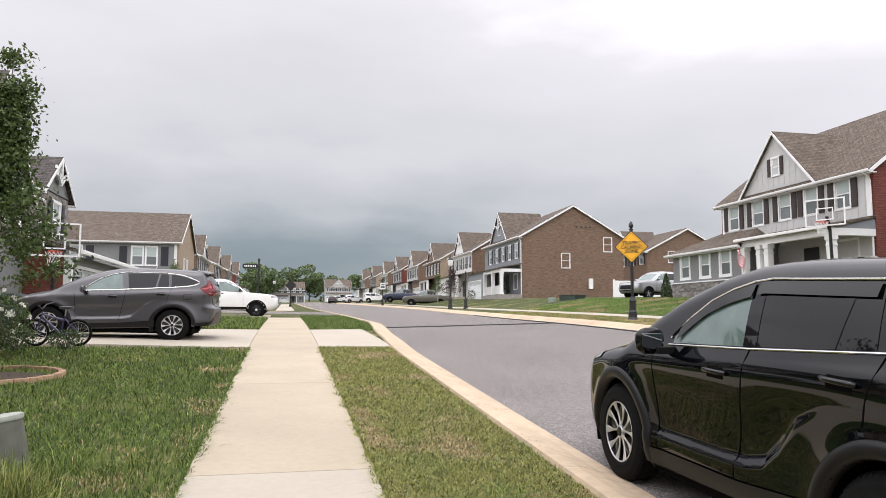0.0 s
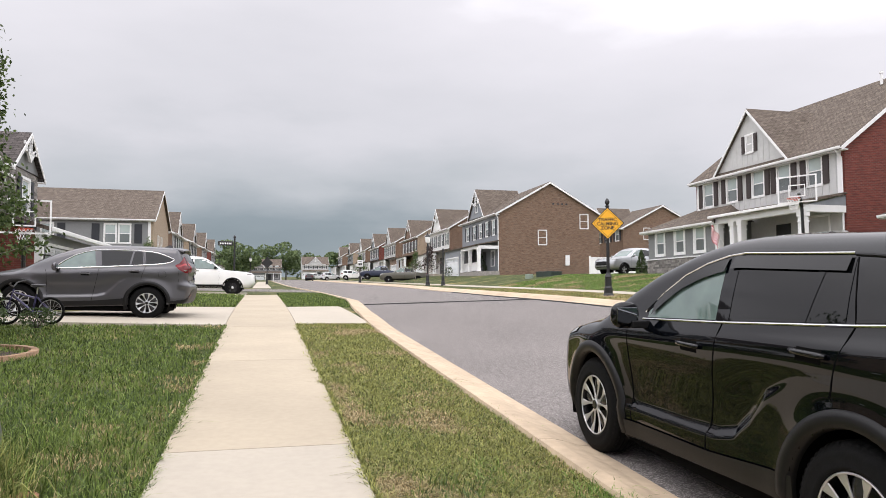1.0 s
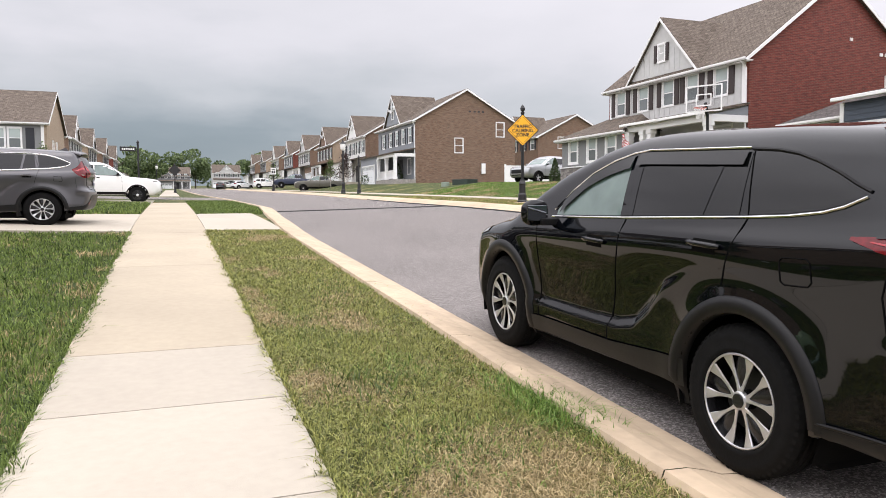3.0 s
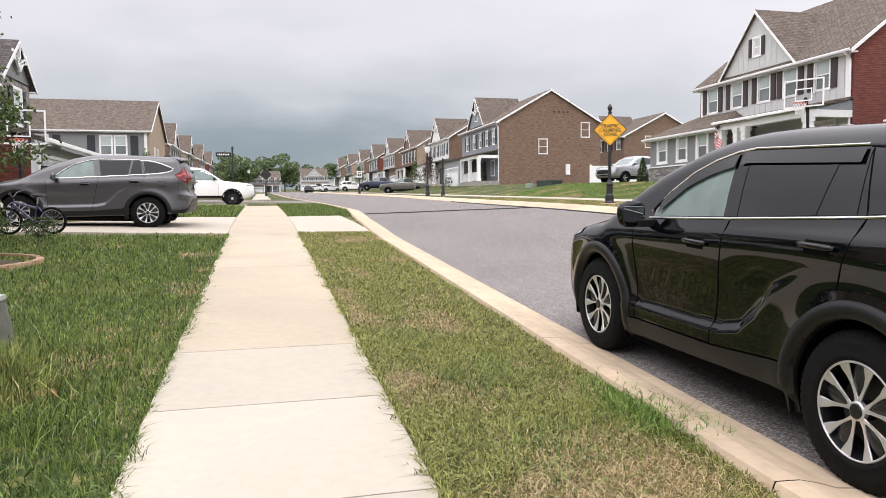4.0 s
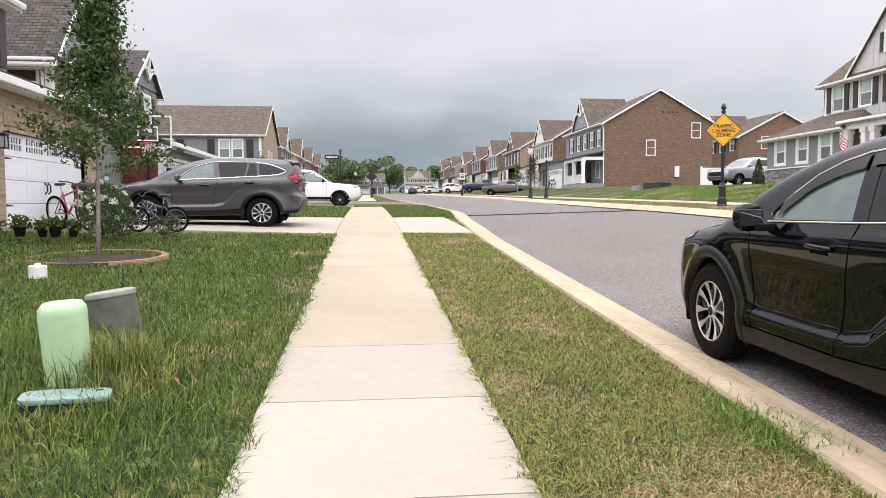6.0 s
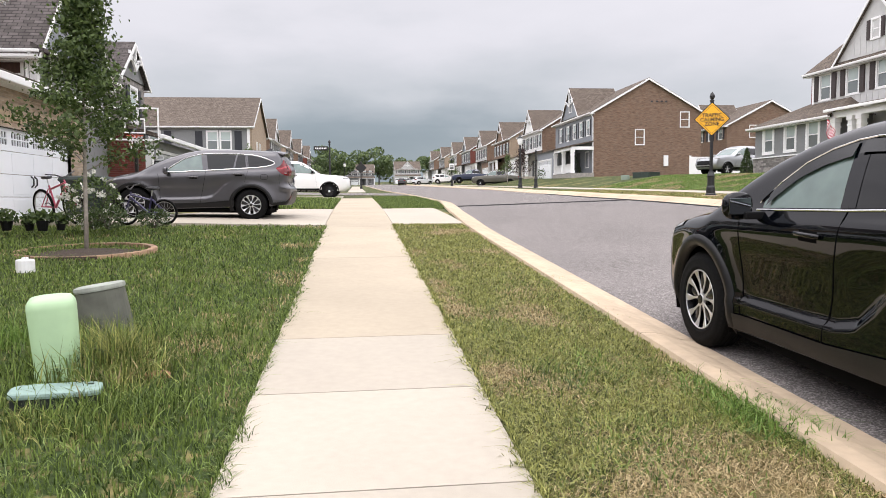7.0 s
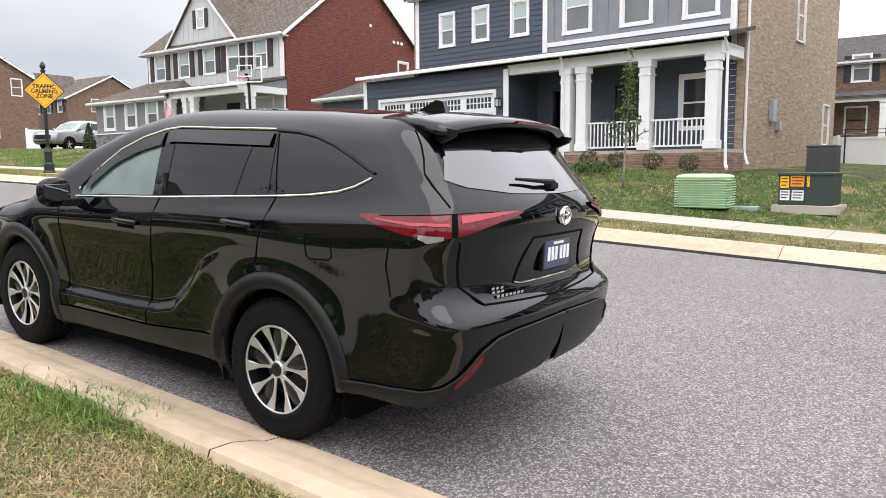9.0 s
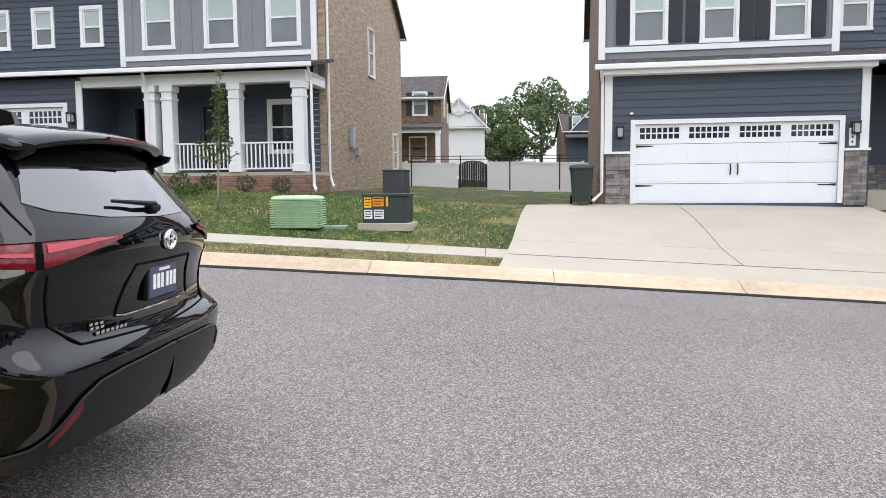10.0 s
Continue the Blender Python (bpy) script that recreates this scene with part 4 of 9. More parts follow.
    part("porch_floor", boxm(-6.0, 0.3, -2.3, 0.0, -0.4, 0.4), CONCRETE, r)
    part("door", boxm(-4.2, -3.2, -0.03, 0.0, 0.4, 2.4), DOORDARK, r, "dark front door")
    window(r, -1.6, 1.2, 1.6, 1.3, FRONT, sash=False)
    wh = [(-11.57, 1.3), (-9.55, 1.3), (-7.65, 1.3)]
    bm = bmesh.new()
    wall_panel(bm, -12.9, -6.1, -0.5, 2.75, [(x - 0.42, x + 0.42, z, z + 1.3) for x, z in wh], -2.0, -1.8)
    box(bm, -6.3, -6.1, -1.8, 0.0, -0.5, 2.75)
    box(bm, -12.9, -12.7, -1.8, 6.0, -0.5, 2.75)
    part("wing_wall", bm, SID_MID, r)
    boards(r, -12.9, -6.1, 1.05, 2.75, [(x - 0.55, x + 0.55, z - 0.12, z + 1.45) for x, z in wh], -2.0, SID_MID)
    stone_courses(r, -12.95, -6.1, -0.3, 1.0, -2.0, 5, 0.08)
    part("stone_cap", boxm(-13.0, -6.05, -2.13, -1.98, 1.0, 1.06), WHITE, r)
    for x, z in wh:
        window(r, x, z, 0.84, 1.3, at_front(-2.02), trim=0.14)
    gable_roof(r, -12.9, -6.1, -2.0, 5.0, 2.75, 1.6, SHINGLE, hip=3.0, over=0.4)


def house_brown():
    r = house_root("house", 22.0, 66.0, 1.75, -90, "brown brick house with a white railed porch")
    bm = boxm(0.0, 0.2, 0.0, 10.5, -0.8, 5.95)
    gable_wall(bm, 0.0, 10.5, 5.95, 3.0, 0.0, 0.2)
    part("wall", bm, BRICK_BROWN, r)
    for yy, zz in ((4.45, 2.9), (8.85, 4.55)):
        window(r, yy, zz, 0.85, 1.4, side_m(0.23, False), trim=0.05)
    for i, yy in enumerate((5.5, 6.0, 6.45, 6.9)):
        part("vent", boxm(0.2, 0.25, yy, yy + 0.2, 6.85, 7.0), DOORDARK, r)
    ws = [-1.4, -3.6, -5.8, -8.0, -10.6]
    holes = [(x - 0.42, x + 0.42, 3.9, 5.3) for x in ws]
    bm = bmesh.new()
    wall_panel(bm, -12.8, 0.0, -0.8, 5.95, holes, 0.0, 0.2)
    part("wall", bm, SID_GREY, r)
    for x in ws:
        window(r, x, 3.9, 0.84, 1.4, FRONT, shutters=SHUT_NAVY)
    bm = boxm(-12.8, 0.0, 10.3, 10.5, -0.8, 5.95)
    box(bm, -12.8, -12.6, 0.2, 10.3, -0.8, 5.95)
    gable_wall(bm, 0.0, 10.5, 5.95, 3.0, -12.8, 0.2)
    part("wall", bm, BRICK_BROWN, r)
    gable_roof(r, -12.8, 0.2, 0.0, 10.5, 5.95, 3.0, SHINGLE)
    gable_front(r, -6.7, 2.8, 6.1, 2.9, -0.15, SID_GREY, SHINGLE, 4.4)
    window(r, -6.7, 6.7, 0.7, 1.2, at_front(-0.16))
    bm = bmesh.new()
    prism(bm, [(-2.3, 2.75), (0.0, 3.2), (0.0, 3.3), (-2.3, 2.86)], "x", -12.6, 0.3)
    roof_uv(part("porch_roof", bm, SHINGLE, r))
    part("beam", boxm(-6.0, 0.2, -2.1, -1.85, 2.45, 2.75), WHITE, r)
    part("beam", boxm(-0.05, 0.2, -1.85, 0.0, 2.45, 2.75), WHITE, r)
    for x in (0.0, -2.9, -5.8):
        column(r, x, -1.97, 0.3, 2.45, 0.3)
    railing(r, -2.75, -0.15, -1.97, 0.3)
    railing(r, -5.6, -3.05, -1.97, 0.3)
    bm = boxm(-6.0, 0.3, -2.2, 0.0, -0.8, 0.3)
    part("porch_floor", bm, STONE, r)
    part("door", boxm(-4.9, -3.9, -0.03, 0.0, 0.3, 2.4), DOORDARK, r)
    window(r, -1.7, 0.9, 1.0, 1.4, FRONT)
    bm = bmesh.new()
    wall_panel(bm, -12.6, -6.2, -0.8, 2.8, [(-11.9, -6.9, -0.4, 1.9)], -2.1, -1.9)
    part("garage_wall", bm, SID_GREY, r)
    garage_door(r, -9.4, -0.4, 5.0, 2.3, -2.1)
    downpipe(r, [(0.25, -0.3, 5.7), (0.25, -0.1, 5.4), (0.25, -0.08, 0.0)])
    part("meter_box", boxm(0.2, 0.4, 6.8, 7.2, 0.9, 1.9), WHITE, r)


def house_street(x, y, z, yaw, wall, front, roof, w=12.0, dep=10.0, h=5.8, rise=3.0, gable=-6.0, label="", shut=SHUT_NAVY, garage=True, porch=True):
    """A two-storey neighbour with a street gable, porch and garage."""
    r = house_root("house", x, y, z, yaw, label)
    xs = [-w + 1.4 + i * (w - 2.8) / 4 for i in range(5)]
    plain_shell(r, -w, 0.0, 0.0, dep, -0.8, h, rise, wall, front, roof, [(a - 0.42, a + 0.42, 3.8, 5.2) for a in xs])
    for a in xs:
        window(r, a, 3.8, 0.84, 1.4, FRONT, shutters=shut)
    gable_front(r, gable, 2.6, h + 0.1, 2.7, -0.15, front, roof, 4.0)
    if porch:
        bm = bmesh.new()
        prism(bm, [(-2.2, 2.7), (0.0, 3.2), (0.0, 3.3), (-2.2, 2.82)], "x", -w, 0.2)
        roof_uv(part("porch_roof", bm, roof, r))
        for a in (-0.1, -w * 0.24, -w * 0.48):
            column(r, a, -1.9, 0.2, 2.6, 0.3)
        part("beam", boxm(-w * 0.5, 0.1, -2.05, -1.8, 2.5, 2.75), WHITE, r)
        part("porch_floor", boxm(-w * 0.5, 0.1, -2.1, 0.0, -0.8, 0.2), CONCRETE, r)
        part("door", boxm(-w * 0.4, -w * 0.4 + 0.95, -0.03, 0.0, 0.2, 2.3), DOORDARK, r)
        window(r, -w * 0.13, 0.9, 1.0, 1.4, FRONT)
    if garage:
        g = -w * 0.74
        bm = bmesh.new()
        wall_panel(bm, -w, -w * 0.5, -0.8, 2.75, [(g - 2.4, g + 2.4, -0.4, 1.8)], -2.0, -1.8)
        box(bm, -w, -w + 0.2, -1.8, 0.0, -0.8, 2.75)
        box(bm, -w * 0.5 - 0.2, -w * 0.5, -1.8, 0.0, -0.8, 2.75)
        part("garage_wall", bm, front, r)
        garage_door(r, g, -0.4, 4.8, 2.2, -2.0)
    for yy in (3.0, 7.0):
        window(r, yy, 3.9, 0.8, 1.3, side_m(0.03, False), trim=0.05)
    return r


house_blue()
house_garage()
house_red()
house_brown()


def house_left_near():
    """The near neighbour: brick over a white garage door, its upper storey set back."""
    r = house_root("house", -7.5, 16.0, -0.5, 90, "tan brick house with a white panelled garage door")
    bm = bmesh.new()
    wall_panel(bm, -1.0, 5.3, -0.4, 2.95, [(0.0, 4.3, 0.0, 2.0)], 0.0, 0.2)
    box(bm, -1.0, -0.8, 0.2, 8.0, -0.4, 2.95)
    box(bm, 5.1, 5.3, 0.2, 8.0, -0.4, 2.95)
    part("wall", bm, BRICK_TAN, r)
    bm = bmesh.new()
    x = 0.0
    while x < 4.3:
        box(bm, x + 0.005, x + 0.068, -0.025, 0.0, 2.12, 2.36)
        x += 0.075
    part("soldier_course", bm, material("soldier_brick", (0.36, 0.27, 0.18), rough=0.85, var=0.25, scale=7), r, "soldier course of tan bricks")
    garage_door(r, 2.15, 0.0, 4.3, 2.0, 0.06)
    part("frieze", boxm(-1.1, 5.4, -0.3, 0.0, 2.85, 2.95), WHITE, r)
    part("gutter", boxm(-1.2, 5.5, -0.46, -0.3, 2.86, 3.03, 0.02), WHITE, r)
    bm = bmesh.new()
    prism(bm, [(-0.35, 3.0), (3.2, 3.25), (3.2, 3.35), (-0.35, 3.1)], "x", -1.2, 5.5)
    roof_uv(part("garage_roof", bm, SHINGLE, r))
    bm = bmesh.new()
    wall_panel(bm, -9.0, 1.5, -0.4, 5.1, [(0.1, 1.0, 3.55, 4.75)], 0.6, 0.8)
    box(bm, 1.3, 1.5, 0.8, 9.0, 2.9, 5.1)
    part("wall", bm, BRICK_TAN, r)
    window(r, 0.55, 3.55, 0.9, 1.2, at_front(0.6), shutters=SHUT_BROWN)
    gable_roof(r, -9.0, 1.5, 0.6, 9.0, 5.1, 3.4, SHINGLE, over=0.3)
    wall_lamp(r, -0.3, 0.0, 1.6)


def house_left_stone():
    """The next house: red brick garage wing, stone gable, grey gable behind."""
    r = house_root("house", -7.5, 27.9, -0.05, 90, "grey gabled house with dark stone and a red brick garage wing")
    # garage wing towards the street
    bm = bmesh.new()
    wall_panel(bm, 0.0, 11.6, -0.6, 2.2, [(0.8, 5.6, -0.3, 1.75), (6.4, 10.9, -0.3, 1.75)], 0.0, 0.2)
    part("garage_wall", bm, SID_MID, r)
    garage_door(r, 3.2, -0.3, 4.8, 2.05, 0.04)
    garage_door(r, 8.65, -0.3, 4.5, 2.05, 0.04)
    wall_lamp(r, 0.4, 0.0, 1.1)
    bm = boxm(-0.0, 0.2, 0.2, 9.0, -0.6, 2.2)
    box(bm, 11.4, 11.6, 0.2, 9.0, -0.6, 2.2)
    part("wall", bm, BRICK_RED, r, "dark red brick garage side")
    part("wall", boxm(-0.02, 0.22, -0.02, 0.2, -0.6, 2.2), WHITE, r)
    bm = bmesh.new()
    prism(bm, [(-0.4, 2.2), (4.5, 3.7), (4.5, 3.84), (-0.4, 2.34)], "x", -0.3, 11.9)
    roof_uv(part("garage_roof", bm, SHINGLE, r))
    part("gutter", boxm(-0.3, 11.9, -0.54, -0.4, 2.18, 2.34, 0.02), WHITE, r)
    bm = bmesh.new()
    prism(bm, [(0.2, 2.2), (4.5, 2.2), (4.5, 3.7)], "x", -0.02, 0.18)
    part("wall", bm, BRICK_RED, r)
    downpipe(r, [(-0.2, -0.45, 2.2), (-0.12, -0.1, 1.9), (-0.12, 0.0, -0.3)])
    # stone bay with its own gable
    part("stone_bay", boxm(1.2, 4.6, 1.5, 5.0, 2.0, 4.8), STONE, r, "dark ledge-stone bay")
    stone_courses(r, 1.2, 4.6, 2.9, 4.75, 1.5, 9)
    gable_front(r, 2.9, 1.7, 4.8, 1.35, 1.4, SID_MID, SHINGLE_DARK, 5.0)
    window(r, 2.9, 3.1, 0.9, 1.3, at_front(1.38), shutters=SHUT_NAVY)
    # main block: gable to the street, brick towards its neighbour
    part("wall", boxm(-5.9, -0.3, 1.65, 11.0, -0.6, 4.25), material("dark_brick_wall", (0.07, 0.036, 0.028), rough=0.85, var=0.25, scale=9, bump=0.5, bscale=30), r, "dark red brown brick wall")
    part("front_wall", boxm(-5.95, -0.25, 1.45, 1.65, -0.6, 4.25), SID_MID, r, "grey lap siding front")
    boards(r, -5.95, -0.25, 2.6, 4.25, [], 1.45, SID_MID, 0.18)
    part("corner_board", boxm(-5.99, -5.82, 1.40, 1.46, -0.6, 4.2), WHITE, r)
    part("corner_board", boxm(-5.99, -5.95, 1.46, 1.60, -0.6, 4.2), WHITE, r)
    gable_front(r, -3.1, 2.85, 4.25, 3.4, 1.4, SID_GREY, SHINGLE_DARK, 9.8, over=0.32)
    bm = bmesh.new()
    prism(bm, [(0.95, 4.12), (1.45, 4.38), (1.45, 4.25), (0.95, 4.02)], "x", -6.2, 0.0)
    roof_uv(part("pent_roof", bm, SHINGLE_DARK, r))
    part("gutter", boxm(-6.2, 0.0, 0.88, 0.95, 4.04, 4.13, 0.02), WHITE, r)
    part("gutter", boxm(-6.34, -6.26, 1.2, 11.0, 4.07, 4.16, 0.02), WHITE, r)
    window(r, -4.6, 2.9, 0.75, 1.15, at_front(1.44), shutters=SHUT_NAVY, sh_w=0.42)
    window(r, -3.1, 5.0, 0.6, 0.9, at_front(1.38))
    window(r, 2.25, 3.05, 0.85, 0.95, side_m(-5.93, True), trim=0.07)
    downpipe(r, [(-6.28, 1.45, 4.1), (-6.0, 1.66, 3.8), (-6.0, 1.66, 0.0)])
    # rear wing
    part("wall", boxm(-0.3, 6.4, 5.2, 12.0, -0.6, 4.4), BRICK_RED, r)
    gable_roof(r, -0.3, 6.4, 5.2, 12.0, 4.4, 2.4, SHINGLE_DARK, over=0.35)


house_left_near()
house_left_stone()
for i, (yy, wl, fr, lab) in enumerate(((82.0, BRICK_BROWN, BRICK_TAN, "brick house with a brown roof down the street"),
                                       (100.0, BRICK_BROWN, SID_LIGHT, "pale house with a brown roof down the street"), (120.0, BRICK_TAN, SID_GREY, "grey house with a brown roof down the street"),
                                       (142.0, BRICK_BROWN, SID_MID, "grey house with a brown roof far down the street"), (166.0, BRICK_RED, SID_LIGHT, "pale house far down the street"))):
    house_street(-10.0, yy, along(yy) + 0.25, 90, wl, fr, SHINGLE, w=12.5, h=5.5, rise=2.2, gable=-7.0, label=lab)
for i, (yy, wl, fr, rf, lab) in enumerate(((84.5, BRICK_BROWN, SID_WHITE, SHINGLE, "white house with brown brick sides and front gable"), (103.0, BRICK_TAN, BRICK_BROWN, SHINGLE, "brown brick house with a white porch"),
                                           (121.0, BRICK_BROWN, SID_LIGHT, SHINGLE, "pale house with a front gable down the street"), (139.0, BRICK_RED, SID_GREY, SHINGLE, "grey house with a front gable down the street"),
                                           (158.0, BRICK_BROWN, SID_WHITE, SHINGLE, "white house far down the street"), (180.0, BRICK_TAN, SID_MID, SHINGLE, "grey house far down the street"), (205.0, BRICK_BROWN, SID_LIGHT, SHINGLE, "pale house far down the street"))):
    house_street(22.0, yy, along(yy) + 1.2, -90, wl, fr, rf, w=12.0, h=5.8, rise=3.0, gable=-6.0, label=lab)


def house_corner():
    """The house on the corner of the side street, turned to face it."""
    r = house_root("house", -9.0, 64.0, 0.75, 0, "grey sided corner house with black shutters and tan brick side")
    ws = [(-2.0, 0.84), (-3.1, 0.84), (-7.8, 0.84), (-12.5, 0.84)]
    bm = bmesh.new()
    wall_panel(bm, -15.8, 0.0, -0.8, 5.4, [(x - w / 2, x + w / 2, 3.4, 4.9) for x, w in ws], 0.0, 0.2)
    part("wall", bm, SID_MID, r)
    boards(r, -15.8, 0.0, 2.6, 5.4, [(x - 0.6, x + 0.6, 3.3, 5.05) for x, w in ws], 0.0, SID_MID, 0.2)
    for x, w in ws:
        window(r, x, 3.4, w, 1.5, FRONT)
    for x in (-0.95, -4.2, -6.75, -8.85):
        part("shutter", boxm(x - 0.3, x + 0.3, -0.06, -0.03, 3.35, 4.95), SHUT_NAVY, r)
    for xx in (-16.0, 0.0):
        bm = boxm(xx, xx + 0.2, 0.0, 10.0, -0.8, 5.4)
        gable_wall(bm, 0.0, 10.0, 5.4, 2.9, xx, 0.2)
        part("wall", bm, BRICK_TAN, r)
    part("wall", boxm(-15.8, 0.0, 9.8, 10.0, -0.8, 5.4), BRICK_TAN, r)
    for yy in (3.0, 5.0):
        window(r, yy, 2.8, 0.7, 1.4, side_m(0.22, False), trim=0.04)
    part("corner_board", boxm(-0.2, 0.02, -0.05, 0.0, -0.5, 5.3), WHITE, r)
    gable_roof(r, -16.0, 0.2, 0.0, 10.0, 5.4, 2.9, SHINGLE)
    part("wing", boxm(-14.0, -6.5, -5.0, 0.0, -0.8, 2.7), SID_WHITE, r, "white sided garage wing")
    gable_roof(r, -14.0, -6.5, -5.0, 0.0, 2.7, 2.6, SHINGLE, ridge="y")
    bm = bmesh.new()
    prism(bm, [(-14.0, 2.7), (-6.5, 2.7), (-10.25, 5.3)], "y", -5.0, -4.8)
    part("gable_wall", bm, SID_WHITE, r)
    bm = bmesh.new()
    lathe(bm, [(0.05, 7.8), (0.05, 8.6)], 8, -12.0, 4.0)
    part("vent_pipe", bm, WHITE, r)


house_corner()

# ---- vehicles ----
from mathutils.bvhtree import BVHTree

RUBBER = material("tyre_rubber", (0.0055, 0.0055, 0.0055), spec=0.15, rough=0.85, var=0.2, scale=30, bump=0.4, bscale=80)
PLASTIC = material("black_plastic", (0.006, 0.006, 0.0065), spec=0.2, rough=0.55, var=0.12, scale=40, bump=0.2, bscale=200)
DARKWELL = material("wheel_well", (0.003, 0.003, 0.003), rough=0.95, var=0.1, spec=0.1)
ALLOY = material("machined_alloy", (0.62, 0.62, 0.63), rough=0.32, metal=0.75, var=0.05)
ALLOY_DARK = material("dark_alloy", (0.010, 0.010, 0.011), rough=0.25, metal=0.0, var=0.05, spec=0.5)
CHROME = material("chrome", (0.75, 0.75, 0.76), rough=0.08, metal=1.0, var=0.0)
CARGLASS = material("tinted_car_glass", (0.003, 0.0034, 0.0038), rough=0.02, var=0.0, spec=0.45)
REARGLASS = material("mirrored_privacy_glass", (0.004, 0.0045, 0.005), rough=0.02, var=0.0, spec=1.0)
REARGLASS.node_tree.nodes["Principled BSDF"].inputs["IOR"].default_value = 1.8
CARGLASS_CLEAR = material("green_car_glass", (0.10, 0.15, 0.135), rough=0.03, var=0.25, scale=3.0, spec=0.9, coat=0.4)
REDLAMP = material("red_lamp_lens", (0.125, 0.002, 0.005), rough=0.12, var=0.35, scale=40, coat=0.25, spec=0.3)
CLEARLAMP = material("clear_lamp_lens", (0.22, 0.21, 0.20), rough=0.12, var=0.2, scale=40, coat=0.8)


def paint(name, color, metal=0.0, rough=0.3):
    return material(name, color, rough=rough, metal=metal, var=0.02, scale=3, coat=0.75, spec=0.0 if max(color) < 0.01 else 0.4)


def car_shell(spec):
    """The outer skin, built of level slices from the sill to the roof. spec: rows of (z, rear x, front x, half width, rear rounding, front rounding)."""
    na, ns = 9, 44
    bm = bmesh.new()
    rings = []
    rows = spec["slices"]
    zs = []
    for a, b in zip(rows, rows[1:]):
        k = max(1, int(round((b[0] - a[0]) / 0.035)))
        for i in range(k):
            f = i / k
            zs.append([a[j] + (b[j] - a[j]) * f for j in range(6)])
    zs.append(list(rows[-1]))
    # soften the changes between rows
    arr = np.array(zs)
    sm = arr.copy()
    for _ in range(2):
        sm[1:-1] = (sm[:-2] + 2 * sm[1:-1] + sm[2:]) / 4
    flare = spec.get("flare", 0.022)
    for z, xr, xf, w, lr, lf in sm:
        pts = []
        n = 3.2
        for i in range(na):
            a = math.pi / 2 * i / (na - 1)
            pts.append((xr + lr - lr * math.cos(a) ** (2 / n), w * math.sin(a) ** (2 / n)))
        for i in range(1, ns):
            x = xr + lr + (xf - lf - xr - lr) * i / ns
            y = w
            for hx in (0.0, spec["base"]):
                d = math.hypot(x - hx, z - 0.38)
                y += flare * math.exp(-((d - 0.40) / 0.13) ** 2) * (1 if z < 1.0 else 0)
            if "scoop" in spec:
                y += spec["scoop"](x, z)
            pts.append((x, y))
        for i in range(na):
            a = math.pi / 2 * (1 - i / (na - 1))
            pts.append((xf - lf + lf * math.cos(a) ** (2 / n), w * math.sin(a) ** (2 / n)))
        ring = [bm.verts.new((x, y, z + spec.get("crown", 0) * 0)) for x, y in pts] + [bm.verts.new((x, -y, z)) for x, y in pts[-2:0:-1]]
        rings.append(ring)
    m = len(rings[0])
    for a, b in zip(rings, rings[1:]):
        for i in range(m):
            bm.faces.new((a[i], a[(i + 1) % m], b[(i + 1) % m], b[i]))
    # crowned roof
    last = rings[-1]
    for f in (0.7, 0.35):
        ring = []
        cx = sum(v.co.x for v in last) / m
        for v in rings[-1]:
            ring.append(v)
        nxt = [bm.verts.new((cx + (v.co.x - cx) * (0.86 if f == 0.7 else 0.45), v.co.y * (0.8 if f == 0.7 else 0.4), sm[-1][0] + (0.022 if f == 0.7 else 0.036))) for v in rings[-1 if f == 0.7 else -2]]
        prev = rings[-1]
        for i in range(m):
            bm.faces.new((prev[i], prev[(i + 1) % m], nxt[(i + 1) % m], nxt[i]))
        rings.append(nxt)
    bm.faces.new(rings[-1])
    bm.faces.new(rings[0][::-1])
    bmesh.ops.recalc_face_normals(bm, faces=bm.faces)
    tree = BVHTree.FromBMesh(bm)
    # wheel openings
    dead = []
    for f in bm.faces:
        c = f.calc_center_median()
        if abs(c.y) > 0.5 and any(math.hypot(c.x - hx, c.z - spec["hub"]) < spec["arch"] for hx in (0.0, spec["base"])):
            dead.append(f)
    bmesh.ops.delete(bm, geom=dead, context="FACES")
    return bm, tree


def on_side(tree, x, z, side=1, off=0.004):
    hit, n, _, _ = tree.ray_cast(Vector((x, side * 2.0, z)), Vector((0, -side, 0)))
    if hit is None:
        hit, n, _, _ = tree.find_nearest(Vector((x, side * 0.9, z)))
    if n.y * side < 0:
        n = -n
    return hit + n * off


def on_rear(tree, y, z, off=0.004, s=-1):
    hit, n, _, _ = tree.ray_cast(Vector((s * 3.0 + (0 if s < 0 else 4.0), y, z)), Vector((-s, 0, 0)))
    if hit is None:
        hit, n, _, _ = tree.find_nearest(Vector((-1.0 if s < 0 else 3.8, y, z)))
    if n.x * s < 0:
        n = -n
    return hit + n * off


def quilt(place, u0, u1, lo, hi, nu=14, nv=5, thick=0.0):
    """A curved panel: place(u, v) lays it on the skin, between the curves lo(u) and hi(u)."""
    bm = bmesh.new()
    rows = []
    for i in range(nu + 1):
        u = u0 + (u1 - u0) * i / nu
        a, b = lo(u), hi(u)
        rows.append([bm.verts.new(place(u, a + (b - a) * j / nv)) for j in range(nv + 1)])
    for p, q in zip(rows, rows[1:]):
        for j in range(nv):
            bm.faces.new((p[j], q[j], q[j + 1], p[j + 1]))
    bmesh.ops.remove_doubles(bm, verts=bm.verts, dist=0.0005)
    bmesh.ops.recalc_face_normals(bm, faces=bm.faces)
    return bm


